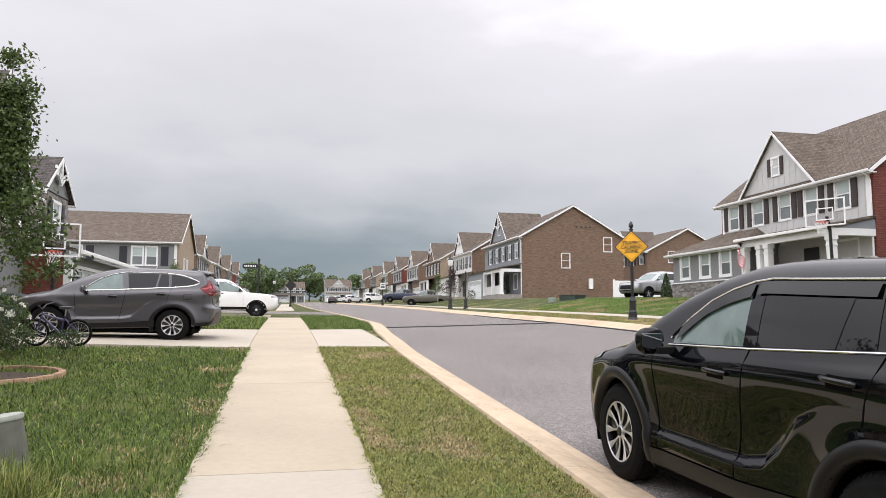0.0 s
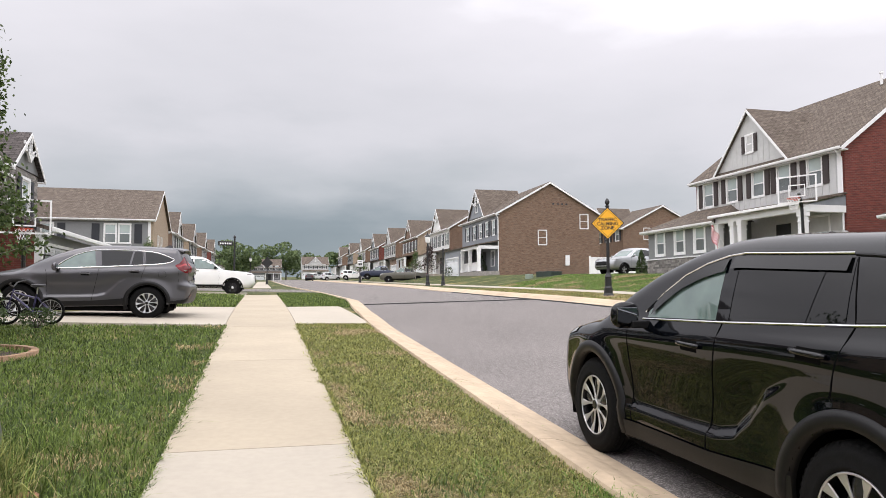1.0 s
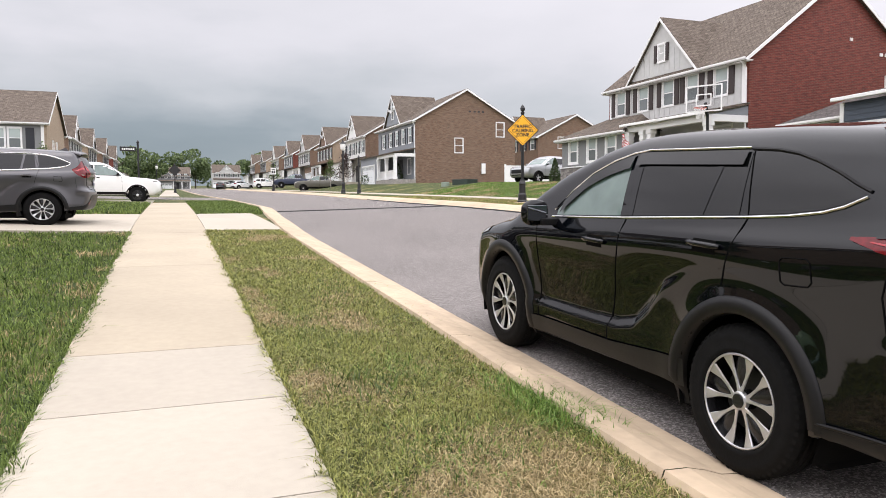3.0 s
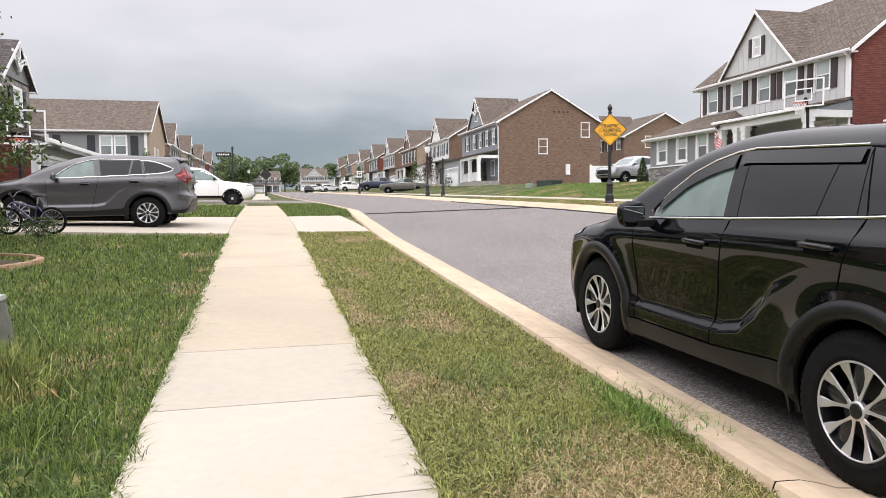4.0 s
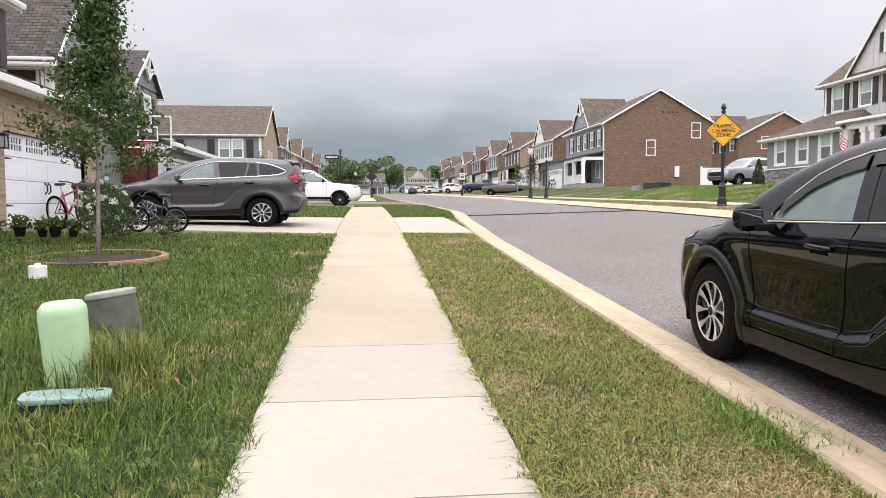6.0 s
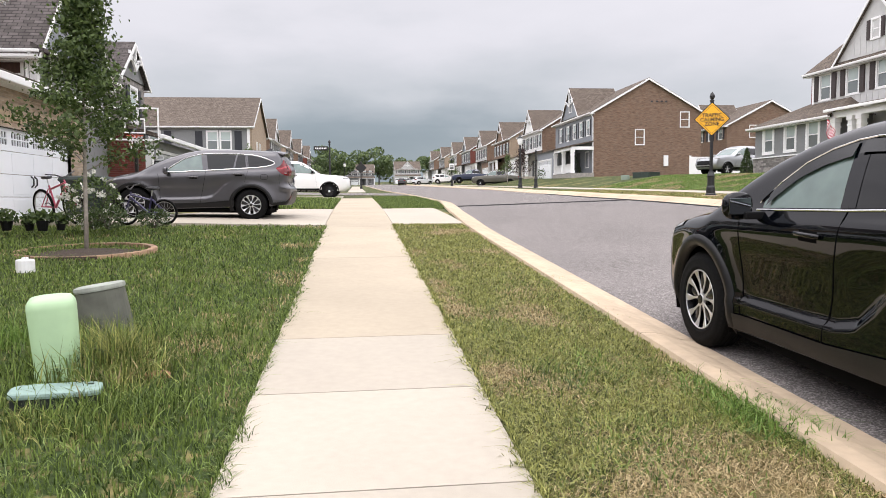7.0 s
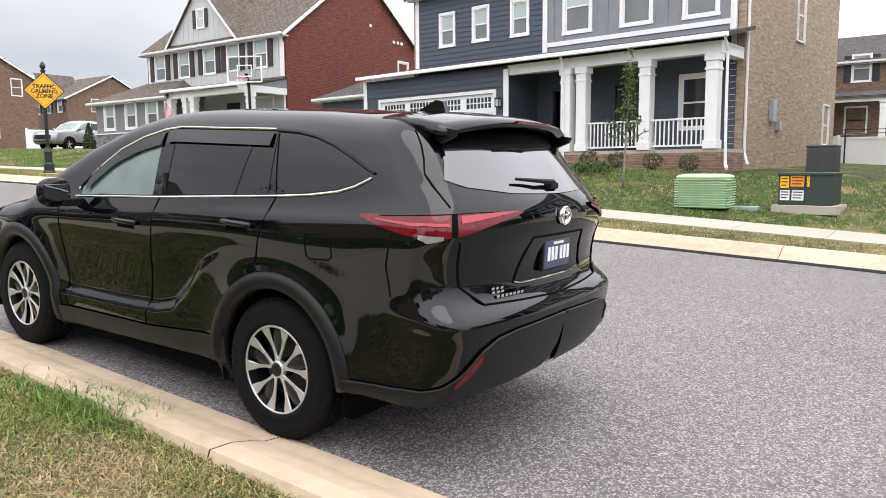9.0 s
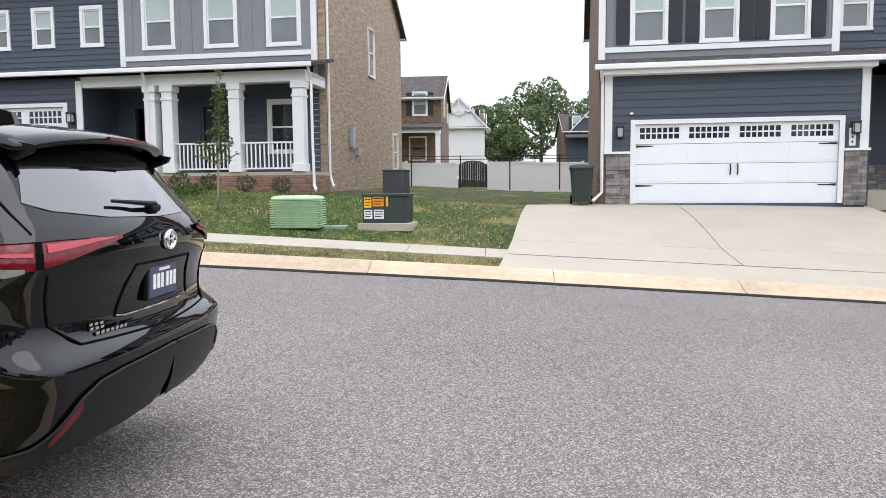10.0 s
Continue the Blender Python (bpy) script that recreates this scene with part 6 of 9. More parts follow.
def long_suv(black, label, visors=True, lamps="wide"):
    base, hub, rr = 2.86, 0.41, 0.405
    clad = material("satin_black_cladding", (0.0075, 0.0075, 0.008), rough=0.42, var=0.1, scale=30, spec=0.25, bump=0.12, bscale=300)
    car = tagged(empty("suv"), label, "car")
    bm, tree = suv_skin(base, hub, 0.49)
    part("body", bm, black, car, smooth=True)
    belt = curve((-0.60, 1.515), (-0.50, 1.465), (-0.39, 1.432), (-0.2, 1.402), (0.08, 1.375), (1.14, 1.291), (2.10, 1.228))
    top = curve((-0.60, 1.53), (-0.415, 1.612), (-0.28, 1.662), (-0.14, 1.70), (0.0, 1.72), (0.19, 1.727), (1.11, 1.72), (1.27, 1.70), (1.48, 1.645), (1.69, 1.56), (1.9, 1.42), (2.10, 1.25))
    for s in (1, -1):
        for a, b, la, lb, mat, nm in ((1.20, 2.04, 0.16, 0.0, CARGLASS_CLEAR, "front_window"), (0.12, 1.06, 0.14, 0.16, CARGLASS, "rear_window"), (-0.585, 0.05, 0.0, 0.14, CARGLASS, "quarter_window")):
            def pane(u, v):
                f = (u - a) / (b - a)
                return on_side(tree, u + (la + (lb - la) * f) * (v - 1.32), v, s, 0.003)
            part(nm, quilt(pane, a, b, lambda u: belt(u) + 0.012, lambda u: max(top(u) - 0.012, belt(u) + 0.016), 22, 6), mat, car, smooth=True)
        part("window_divider", quilt(lambda u, v: on_side(tree, u - 0.16 * (v - 1.35), v, s, 0.006), 0.405, 0.45, lambda u: belt(u) + 0.012, lambda u: top(u), 3, 6), black, car)
        part("pillar_trim", quilt(lambda u, v: on_side(tree, u + 0.16 * (v - 1.32), v, s, 0.005), 1.065, 1.195, lambda u: belt(u) + 0.012, lambda u: top(u), 3, 6), black, car, "gloss black door pillar")
        # tinted deflectors over the doors' windows
        for a, b, nm in ((1.24, 1.98, 0.095), (0.20, 1.19, 0.085)) if visors else ():
            part("rain_visor", quilt(lambda u, v: on_side(tree, u, v, s, 0.012 + 0.10 * max(0.0, top(u) - v)), a, b, lambda u: max(top(u) - nm, belt(u) + 0.02), lambda u: top(u) - 0.004, 14, 3), CARGLASS, car, "dark rain visor", smooth=True)
        seam(car, tree, [(2.10, 1.226), (1.14, 1.289), (0.08, 1.373), (-0.2, 1.40), (-0.39, 1.430), (-0.50, 1.463), (-0.60, 1.513)], s, 0.0065 if visors else 0.011, CHROME, "chrome_strip", 0.005)
        seam(car, tree, [(x, top(x) + 0.012) for x in (2.08, 1.9, 1.69, 1.48, 1.27, 1.11, 0.7, 0.20)], s, 0.006 if visors else 0.010, CHROME, "chrome_strip", 0.008)
        seam(car, tree, [(x, top(x) + 0.006) for x in (0.19, 0.0, -0.14, -0.28, -0.415, -0.53, -0.61)], s, 0.009, PLASTIC if visors else CHROME, "window_seal", 0.003)
        # doors and flap
        seam(car, tree, [(1.20, 1.71), (1.12, 1.29), (1.14, 1.10), (1.24, 0.60), (1.26, 0.42)], s)
        seam(car, tree, [(0.17, 1.72), (0.06, 1.37), (0.14, 1.10), (0.16, 1.00)], s)
        seam(car, tree, [(2.30, 1.19), (2.27, 1.10), (2.26, 0.90), (2.23, 0.42)], s)
        seam(car, tree, [(-0.235, 1.19), (-0.255, 1.205), (-0.385, 1.215), (-0.41, 1.20), (-0.425, 1.11), (-0.405, 1.085), (-0.27, 1.075), (-0.245, 1.09), (-0.235, 1.19)], s)
        seam(car, tree, [(-0.80, 1.26), (-0.77, 1.10), (-0.80, 0.95)], s)
        door_handle(car, tree, 1.42, 1.115, s, black, 0.26)
        door_handle(car, tree, 0.31, 1.205, s, black, 0.26)
        mirror_of(car, tree, 2.02, 1.20, s, black, 0.23, 0.20)
        # cladding: sills, arches
        part("sill", quilt(lambda u, v: on_side(tree, u, v, s, 0.014), 0.42, 2.40, lambda u: interp(u, (0.42, 2.4), (0.365, 0.285)), lambda u: interp(u, (0.42, 1.2, 2.4), (0.53, 0.45, 0.41)), 20, 4), clad, car, "black plastic sill", smooth=True)
        for hx in (0.0, base):
            arch_trim(car, tree, hx, hub, 0.47, 0.553, s, clad, -20, 178 if hx == 0 else 198)
            well(car, hx, hub, 0.50, s, 0.93)
            twin_spoke_wheel(car, hx, s * 0.945, hub, rr, s, 0.252)
        # lamps round the tail's corner
        lamp_hi = curve((72, 1.335), (110, 1.362), (140, 1.380), (184, 1.388))
        lamp_lo = curve((72, 1.322), (90, 1.285), (108, 1.262), (128, 1.262), (142, 1.288), (160, 1.325), (184, 1.368))
        if lamps == "upright":
            lamp_hi = curve((78, 1.385), (100, 1.47), (118, 1.62), (132, 1.60), (160, 1.36))
            lamp_lo = curve((78, 1.365), (100, 1.25), (118, 1.20), (132, 1.19), (160, 1.24))
        end = 184 if lamps == "wide" else 160
        lamp = part("tail_lamp", quilt(lambda u, v: on_corner(tree, u, v, s, 0.014), 72 if lamps == "wide" else 78, end, lamp_lo, lamp_hi, 40, 6), REDLAMP, car, "red tail lamp", smooth=True)
        part("lamp_bar", quilt(lambda u, v: on_corner(tree, u, v, s, 0.018), 84, 128, lambda u: lamp_lo(u) + 0.44 * (lamp_hi(u) - lamp_lo(u)), lambda u: lamp_lo(u) + 0.56 * (lamp_hi(u) - lamp_lo(u)), 20, 2), material("lamp_bar_red", (0.34, 0.010, 0.016), rough=0.12, var=0.1, scale=60, coat=0.4), lamp, smooth=True)
        part("lamp_bar", quilt(lambda u, v: on_corner(tree, u, v, s, 0.018), 134, end - 4, lambda u: lamp_lo(u) + 0.50 * (lamp_hi(u) - lamp_lo(u)), lambda u: lamp_lo(u) + 0.80 * (lamp_hi(u) - lamp_lo(u)), 20, 2), material("lamp_bar_red", (0.46, 0.018, 0.03)), lamp, smooth=True)
        part("lamp_gap", quilt(lambda u, v: on_corner(tree, u, v, s, 0.017), 129, 132, lamp_lo, lamp_hi, 3, 4), DARKWELL, lamp)
        part("lamp_cap", quilt(lambda u, v: on_corner(tree, u, v, s, 0.020), 86, end - 2, lambda u: lamp_hi(u) - 0.010, lambda u: lamp_hi(u) + 0.004, 30, 2), black, lamp, "gloss black lamp edge", smooth=True)
        part("reverse_lamp", quilt(lambda u, v: on_corner(tree, u, v, s, 0.016), 113, 125, lambda u: interp(u, (113, 118, 125), (1.252, 1.235, 1.254)), lambda u: interp(u, (113, 125), (1.270, 1.270)), 8, 2), CLEARLAMP, lamp, "clear reversing lens", smooth=True)
        # lower bumper, wrapped round the corner to the middle
        clad_hi = curve((64, 0.470), (100, 0.492), (118, 0.512), (128, 0.545), (137, 0.615), (147, 0.715), (158, 0.765), (175, 0.785), (220, 0.80))
        clad_lo = curve((64, 0.415), (120, 0.42), (150, 0.43), (220, 0.44))
        part("bumper", quilt(lambda u, v: on_corner(tree, u, v, s, 0.014), 64, 220.6, clad_lo, clad_hi, 60, 6), clad, car, "black plastic rear bumper", smooth=True)
        bm = bmesh.new()
        tube(bm, [on_corner(tree, u, clad_hi(u), s, 0.012) for u in range(64, 222, 3)], 0.009, 6)
        part("bumper_lip", bm, clad, car, smooth=True)
        part("reflector", quilt(lambda u, v: on_corner(tree, u, v, s, 0.022), 133, 147, lambda u: interp(u, (133, 147), (0.545, 0.665)), lambda u: interp(u, (133, 137, 147), (0.575, 0.625, 0.715)), 8, 3), material("reflector_red", (0.10, 0.003, 0.008), rough=0.2, var=0.2, scale=60), car, "dark red reflector", smooth=True)
        part("headlamp", quilt(lambda u, v: on_side(tree, u, v, s, 0.008), 3.30, 3.72, lambda u: interp(u, (3.30, 3.72), (1.0, 0.90)), lambda u: interp(u, (3.30, 3.72), (1.05, 1.0)), 8, 3), CLEARLAMP, car, "clear headlamp", smooth=True)
    # tailgate: glass, spoiler, seams, badge, plate, wiper
    rw = curve((-0.70, 1.735), (-0.5, 1.765), (0, 1.785), (0.5, 1.765), (0.70, 1.735))
    rb = curve((-0.78, 1.535), (-0.65, 1.49), (-0.4, 1.462), (0, 1.452), (0.4, 1.462), (0.65, 1.49), (0.78, 1.535))
    part("tailgate_glass", quilt(lambda u, v: on_rear(tree, u * (1 - 0.16 * (v - 1.53) / 0.2), v, 0.004), -0.745, 0.745, rb, rw, 30, 8), REARGLASS, car, smooth=True)
    bm = bmesh.new()
    rows = []
    for i in range(25):
        y = -0.69 + 1.38 * i / 24
        e = (abs(y) / 0.69) ** 2.4
        rows.append([bm.verts.new(p) for p in ((-0.50, y, 1.885 - 0.062 * e), (-0.72, y, 1.880 - 0.066 * e), (-0.90 + 0.06 * e, y, 1.862 - 0.07 * e), (-1.02 + 0.13 * e, y, 1.838 - 0.075 * e), (-1.025 + 0.13 * e, y, 1.815 - 0.075 * e), (-0.98 + 0.12 * e, y, 1.80 - 0.075 * e), (-0.78, y, 1.795 - 0.075 * e))])
    m = len(rows[0])
    for p, q in zip(rows, rows[1:]):
        for j in range(m):
            bm.faces.new((p[j], p[(j + 1) % m], q[(j + 1) % m], q[j]))
    bm.faces.new(rows[0])
    bm.faces.new(rows[-1][::-1])
    bmesh.ops.recalc_face_normals(bm, faces=bm.faces)
    sp = part("spoiler", bm, black, car, smooth=True)
    part("brake_lamp", boxm(-1.032, -1.015, -0.19, 0.19, 1.820, 1.836), REDLAMP, sp, "red high brake lamp")
    for s in (1, -1):
        # winglets between spoiler and glass, and the gate's shut lines
        bm = bmesh.new()
        prism(bm, [(-0.72, 1.80), (-0.955, 1.768), (-0.94, 1.735), (-0.86, 1.70)], "y", min(s * 0.635, s * 0.665), max(s * 0.635, s * 0.665))
        part("winglet", bm, PLASTIC, sp)
        rear_seam(car, tree, [(s * 0.70, 1.76), (s * 0.80, 1.55), (s * 0.815, 1.40)], 0.005)
        rear_seam(car, tree, [(s * 0.815, 1.24), (s * 0.78, 1.02), (s * 0.66, 0.925), (0.0, 0.905)], 0.006)
    rear_seam(car, tree, [(-0.40, 1.005), (-0.34, 0.995), (0.34, 0.995), (0.40, 1.005)], 0.006, CHROME, "chrome_strip", 0.004)
    rear_seam(car, tree, [(0.40, 1.00), (0.30, 1.235), (-0.30, 1.235), (-0.40, 1.00)], 0.006, None, "recess_line", 0.001)
    plate = part("licence_plate", boxm(-1.222, -1.204, -0.155, 0.155, 1.045, 1.205, 0.006), material("plate_blue", (0.05, 0.06, 0.12), rough=0.4, var=0.1), car, "dark blue licence plate with plain white bars")
    part("plate_frame", boxm(-1.214, -1.19, -0.165, 0.165, 1.035, 1.215, 0.006), PLASTIC, plate)
    for i in range(6):
        y = -0.115 + i * 0.043 + (0.01 if i > 2 else -0.006)
        part("bar", boxm(-1.226, -1.222, y - 0.014, y + 0.014, 1.09, 1.165), WHITE, plate)
    part("bar", boxm(-1.226, -1.222, -0.06, 0.06, 1.178, 1.192), WHITE, plate)
    bm = bmesh.new()
    n = 24
    bx = on_rear(tree, 0.0, 1.335, 0.010).x
    for rx, rz in ((0.064, 0.046), (0.024, 0.045)):
        tube(bm, [Vector((bx, rx * math.cos(2 * math.pi * i / n), 1.335 + rz * math.sin(2 * math.pi * i / n))) for i in range(n + 1)], 0.008, 6)
    tube(bm, [(bx, 0.046 * math.cos(a), 1.352 + 0.014 * math.sin(a)) for a in [math.pi * i / 8 for i in range(-8, 9)]], 0.007, 6)
    part("badge", bm, CHROME, car, "plain chrome oval badge")
    for y0, w, z, h in ((0.33, 0.26, 0.945, 0.014), (0.49, 0.10, 0.985, 0.012), (0.49, 0.10, 0.967, 0.012)):
        for i in range(max(3, int(w / 0.034))):
            y = y0 + i * 0.034
            p = on_rear(tree, y, z, 0.003)
            part("letter_bar", boxm(p.x - 0.003, p.x + 0.002, y, y + 0.026, z, z + h), CHROME, car)
    bm = bmesh.new()
    tube(bm, [on_rear(tree, 0.02, 1.495, 0.03), on_rear(tree, 0.16, 1.50, 0.035), on_rear(tree, 0.36, 1.515, 0.03)], 0.016, 6, 0.008)
    wiper = part("wiper", bm, PLASTIC, car)
    p = on_rear(tree, 0.02, 1.495, 0.01)
    part("wiper_hub", boxm(p.x - 0.03, p.x + 0.02, -0.03, 0.07, 1.475, 1.515, 0.015), PLASTIC, wiper)
    bm = bmesh.new()
    prism(bm, [(-0.22, 1.885), (-0.44, 1.88), (-0.415, 1.945), (-0.36, 1.958)], "y", -0.02, 0.02)
    part("aerial", bm, black, car)
    part("windscreen", quilt(lambda u, v: on_rear(tree, u, v, 0.004, 1), -0.66, 0.66, lambda u: 1.33 + 0.02 * (1 - abs(u)), lambda u: 1.77 - 0.06 * (abs(u) / 0.66) ** 2, 16, 6), CARGLASS_CLEAR, car, smooth=True)
    part("grille", quilt(lambda u, v: on_rear(tree, u, v, 0.006, 1), -0.62, 0.62, lambda u: 0.42, lambda u: 0.90 - 0.05 * abs(u), 14, 5), PLASTIC, car)
    part("underside", boxm(-0.45, 3.55, -0.80, 0.80, 0.19, 0.30), DARKWELL, car)
    return car


BLACK_PAINT = material("black_car_paint", (0.0008, 0.0013, 0.0024), rough=0.03, var=0.0, spec=0.46)
suv = long_suv(BLACK_PAINT, "glossy black seven-seat suv parked against the kerb")
suv.matrix_world = Matrix.Translation((3.77, 3.03, road_z(3.8, 3.03) - 0.03)) @ pose(0, 0, 0, 0, 0, 90) @ pose(0, 0, 0, 0, -math.degrees(math.atan(0.0577)), 0)


def plain_car(name, label, color, slices, base, hub, r, win, metal=0.0, pickup=False, lamps=True, rim=0.22, style="five", rim_mat=None, rear_lamp=None, rough=0.3):
    """A parked vehicle of the street. win: (x0, x1, belt curve, top curve, bars between the panes)."""
    car = tagged(empty(name), label, "car" if not pickup else "pickup truck")
    pm = paint(name + "_paint_%02d%02d%02d" % tuple(int(c * 99) for c in color), color, metal, rough)
    bm, tree = car_shell(dict(slices=slices, base=base, hub=hub, arch=r + 0.055))
    part("body", bm, pm, car, smooth=True)
    x0, x1, belt, top, posts = win
    for s in (1, -1):
        edges = [x0, *posts, x1]
        for k, (a, b) in enumerate(zip(edges, edges[1:])):
            a2, b2 = a + (0.035 if k else 0.0), b - (0.035 if k < len(edges) - 2 else 0.0)
            part("side_window", quilt(lambda u, v: on_side(tree, u, v, s, 0.005), a2, b2, lambda u: belt(u) + 0.01, lambda u: max(top(u), belt(u) + 0.015), 10, 4), CARGLASS if k < len(edges) - 2 else CARGLASS_CLEAR, car, smooth=True)
        n = 14
        seam(car, tree, [(x0 + (x1 - x0) * i / n, belt(x0 + (x1 - x0) * i / n)) for i in range(n + 1)], s, 0.010, CHROME if color[0] < 0.4 else PLASTIC, "window_strip", 0.005)
        seam(car, tree, [(x0 + (x1 - x0) * i / n, max(top(x0 + (x1 - x0) * i / n), belt(x0 + (x1 - x0) * i / n))) for i in range(n + 1)], s, 0.010, CHROME if color[0] < 0.4 else PLASTIC, "window_strip", 0.005)
        for p in posts[-2:] + [x1 + 0.02]:
            seam(car, tree, [(p, belt(p)), (p + 0.02, 0.8), (p, 0.42)], s)
        for p in posts[-2:]:
            door_handle(car, tree, p + 0.2, belt(p) - 0.1, s, pm, 0.2)
        mirror_of(car, tree, x1 - 0.18, belt(x1 - 0.18) + 0.02, s, pm if color[0] < 0.4 else PLASTIC, 0.2, 0.14)
        part("sill", quilt(lambda u, v: on_side(tree, u, v, s, 0.010), r + 0.1, base - r - 0.1, lambda u: slices[0][0] + 0.02, lambda u: slices[0][0] + 0.14, 10, 2), PLASTIC, car)
        for hx in (0.0, base):
            arch_trim(car, tree, hx, hub, r + 0.045, r + 0.10, s, PLASTIC)
            well(car, hx, hub, r + 0.05, s, slices[2][3] - 0.04)
            wheel(car, hx, s * (slices[2][3] - 0.015), hub, r, s, rim, style=style, spokes=5, rim_mat=rim_mat)
        if rear_lamp:
            (a, b), lo, hi = rear_lamp
            part("tail_lamp", quilt(lambda u, v: on_side(tree, u, v, s, 0.012), a, b, lo, hi, 10, 4), REDLAMP, car, "red tail lamp", smooth=True)
        xf = slices[3][2]
        part("headlamp", quilt(lambda u, v: on_side(tree, u, v, s, 0.01), xf - 0.42, xf - 0.08, lambda u: slices[5][0] - 0.04, lambda u: slices[5][0] + 0.08, 6, 2), CLEARLAMP, car, "clear headlamp")
    ym = slices[5][3] * 0.8
    zf = slices[5][0]
    part("grille", quilt(lambda u, v: on_rear(tree, u, v, 0.008, 1), -ym * 0.8, ym * 0.8, lambda u: 0.42, lambda u: zf + 0.05, 10, 4), PLASTIC, car)
    zt = slices[-1][0]
    zb = belt(x1)
    part("windscreen", quilt(lambda u, v: on_rear(tree, u, v, 0.005, 1), -ym * 0.78, ym * 0.78, lambda u: zb + 0.05, lambda u: zt - 0.07, 10, 4), CARGLASS_CLEAR, car)
    zr = slices[-6][0]
    part("rear_glass", quilt(lambda u, v: on_rear(tree, u, v, 0.005), -ym * 0.8, ym * 0.8, lambda u: zr + 0.05, lambda u: zt - 0.08, 10, 4), CARGLASS, car)
    part("bumper", quilt(lambda u, v: on_rear(tree, u, v, 0.012), -ym, ym, lambda u: slices[0][0] + 0.06, lambda u: 0.58, 12, 3), PLASTIC, car)
    part("underside", boxm(-0.6, base + 0.5, -0.6, 0.6, slices[0][0] - 0.03, slices[0][0] + 0.05), DARKWELL, car)
    return car, tree


def crossover(color, label, metal=0.7, rough=0.35):
    sl = [(0.24, -0.78, 3.32, 0.84, 0.2, 0.4), (0.34, -0.90, 3.46, 0.895, 0.24, 0.5), (0.46, -0.96, 3.54, 0.91, 0.3, 0.55), (0.62, -0.98, 3.57, 0.915, 0.34, 0.58), (0.78, -0.93, 3.56, 0.915, 0.34, 0.58),
          (0.90, -0.92, 3.46, 0.92, 0.34, 0.58), (0.99, -0.93, 3.25, 0.915, 0.34, 0.55), (1.06, -0.92, 2.85, 0.90, 0.34, 0.5), (1.11, -0.90, 2.50, 0.885, 0.36, 0.4), (1.17, -0.88, 2.28, 0.86, 0.36, 0.3),
          (1.28, -0.83, 2.02, 0.825, 0.38, 0.24), (1.42, -0.75, 1.70, 0.765, 0.40, 0.22), (1.54, -0.68, 1.38, 0.70, 0.40, 0.26), (1.61, -0.60, 1.10, 0.63, 0.40, 0.32), (1.655, -0.50, 0.80, 0.53, 0.40, 0.36)]
    belt = curve((-0.55, 1.36), (-0.2, 1.20), (0.4, 1.16), (2.15, 1.10))
    top = curve((-0.55, 1.375), (-0.25, 1.50), (0.2, 1.56), (0.9, 1.555), (1.35, 1.47), (1.8, 1.27), (2.15, 1.11))
    lamp = ((-0.90, -0.42), curve((-0.90, 0.98), (-0.42, 1.10)), curve((-0.90, 1.22), (-0.60, 1.20), (-0.42, 1.12)))
    return plain_car("suv", label, color, sl, 2.66, 0.355, 0.36, (-0.55, 2.12, belt, top, [0.30, 1.18]), metal=metal, rear_lamp=lamp, rim=0.235, rough=rough)


def pickup(color, label, metal=0.0, dark_wheels=True, rough=0.3):
    sl = [(0.42, -1.05, 4.50, 0.90, 0.1, 0.3), (0.52, -1.18, 4.62, 0.97, 0.12, 0.4), (0.64, -1.22, 4.68, 0.99, 0.12, 0.42), (0.80, -1.20, 4.69, 0.995, 0.12, 0.42), (0.98, -1.20, 4.66, 0.995, 0.12, 0.42),
          (1.10, -1.20, 4.60, 0.99, 0.12, 0.42), (1.22, -1.20, 4.45, 0.975, 0.12, 0.4), (1.28, -1.20, 3.4, 0.96, 0.12, 0.35), (1.31, 0.50, 3.08, 0.94, 0.12, 0.3), (1.38, 0.50, 2.98, 0.93, 0.12, 0.25),
          (1.52, 0.52, 2.80, 0.89, 0.12, 0.22), (1.68, 0.56, 2.56, 0.84, 0.14, 0.22), (1.82, 0.62, 2.36, 0.79, 0.16, 0.26), (1.92, 0.70, 2.18, 0.71, 0.2, 0.3), (1.97, 0.80, 2.0, 0.62, 0.2, 0.3)]
    belt = curve((0.62, 1.38), (2.85, 1.34))
    top = curve((0.62, 1.68), (0.75, 1.82), (2.1, 1.84), (2.4, 1.72), (2.85, 1.36))
    lamp = ((-1.16, -1.0), curve((-1.16, 0.92), (-1.0, 0.92)), curve((-1.16, 1.24), (-1.0, 1.24)))
    return plain_car("pickup", label, color, sl, 3.55, 0.41, 0.415, (0.64, 2.84, belt, top, [1.62]), metal=metal, pickup=True, rear_lamp=lamp, rim=0.235, rim_mat=ALLOY_DARK if dark_wheels else None, rough=rough)


def park(car, x, y, yaw, pitch=0.0, z=None):
    car.matrix_world = Matrix.Translation((x, y, (land(x, y) + 0.03) if z is None else z)) @ pose(0, 0, 0, 0, 0, yaw) @ pose(0, 0, 0, 0, pitch, 0)
    return car


GREY_PAINT = paint("grey_metallic_paint", (0.075, 0.073, 0.080), 0.35, 0.28)
grey = long_suv(GREY_PAINT, "dark grey metallic crossover parked on the driveway", False, "upright")
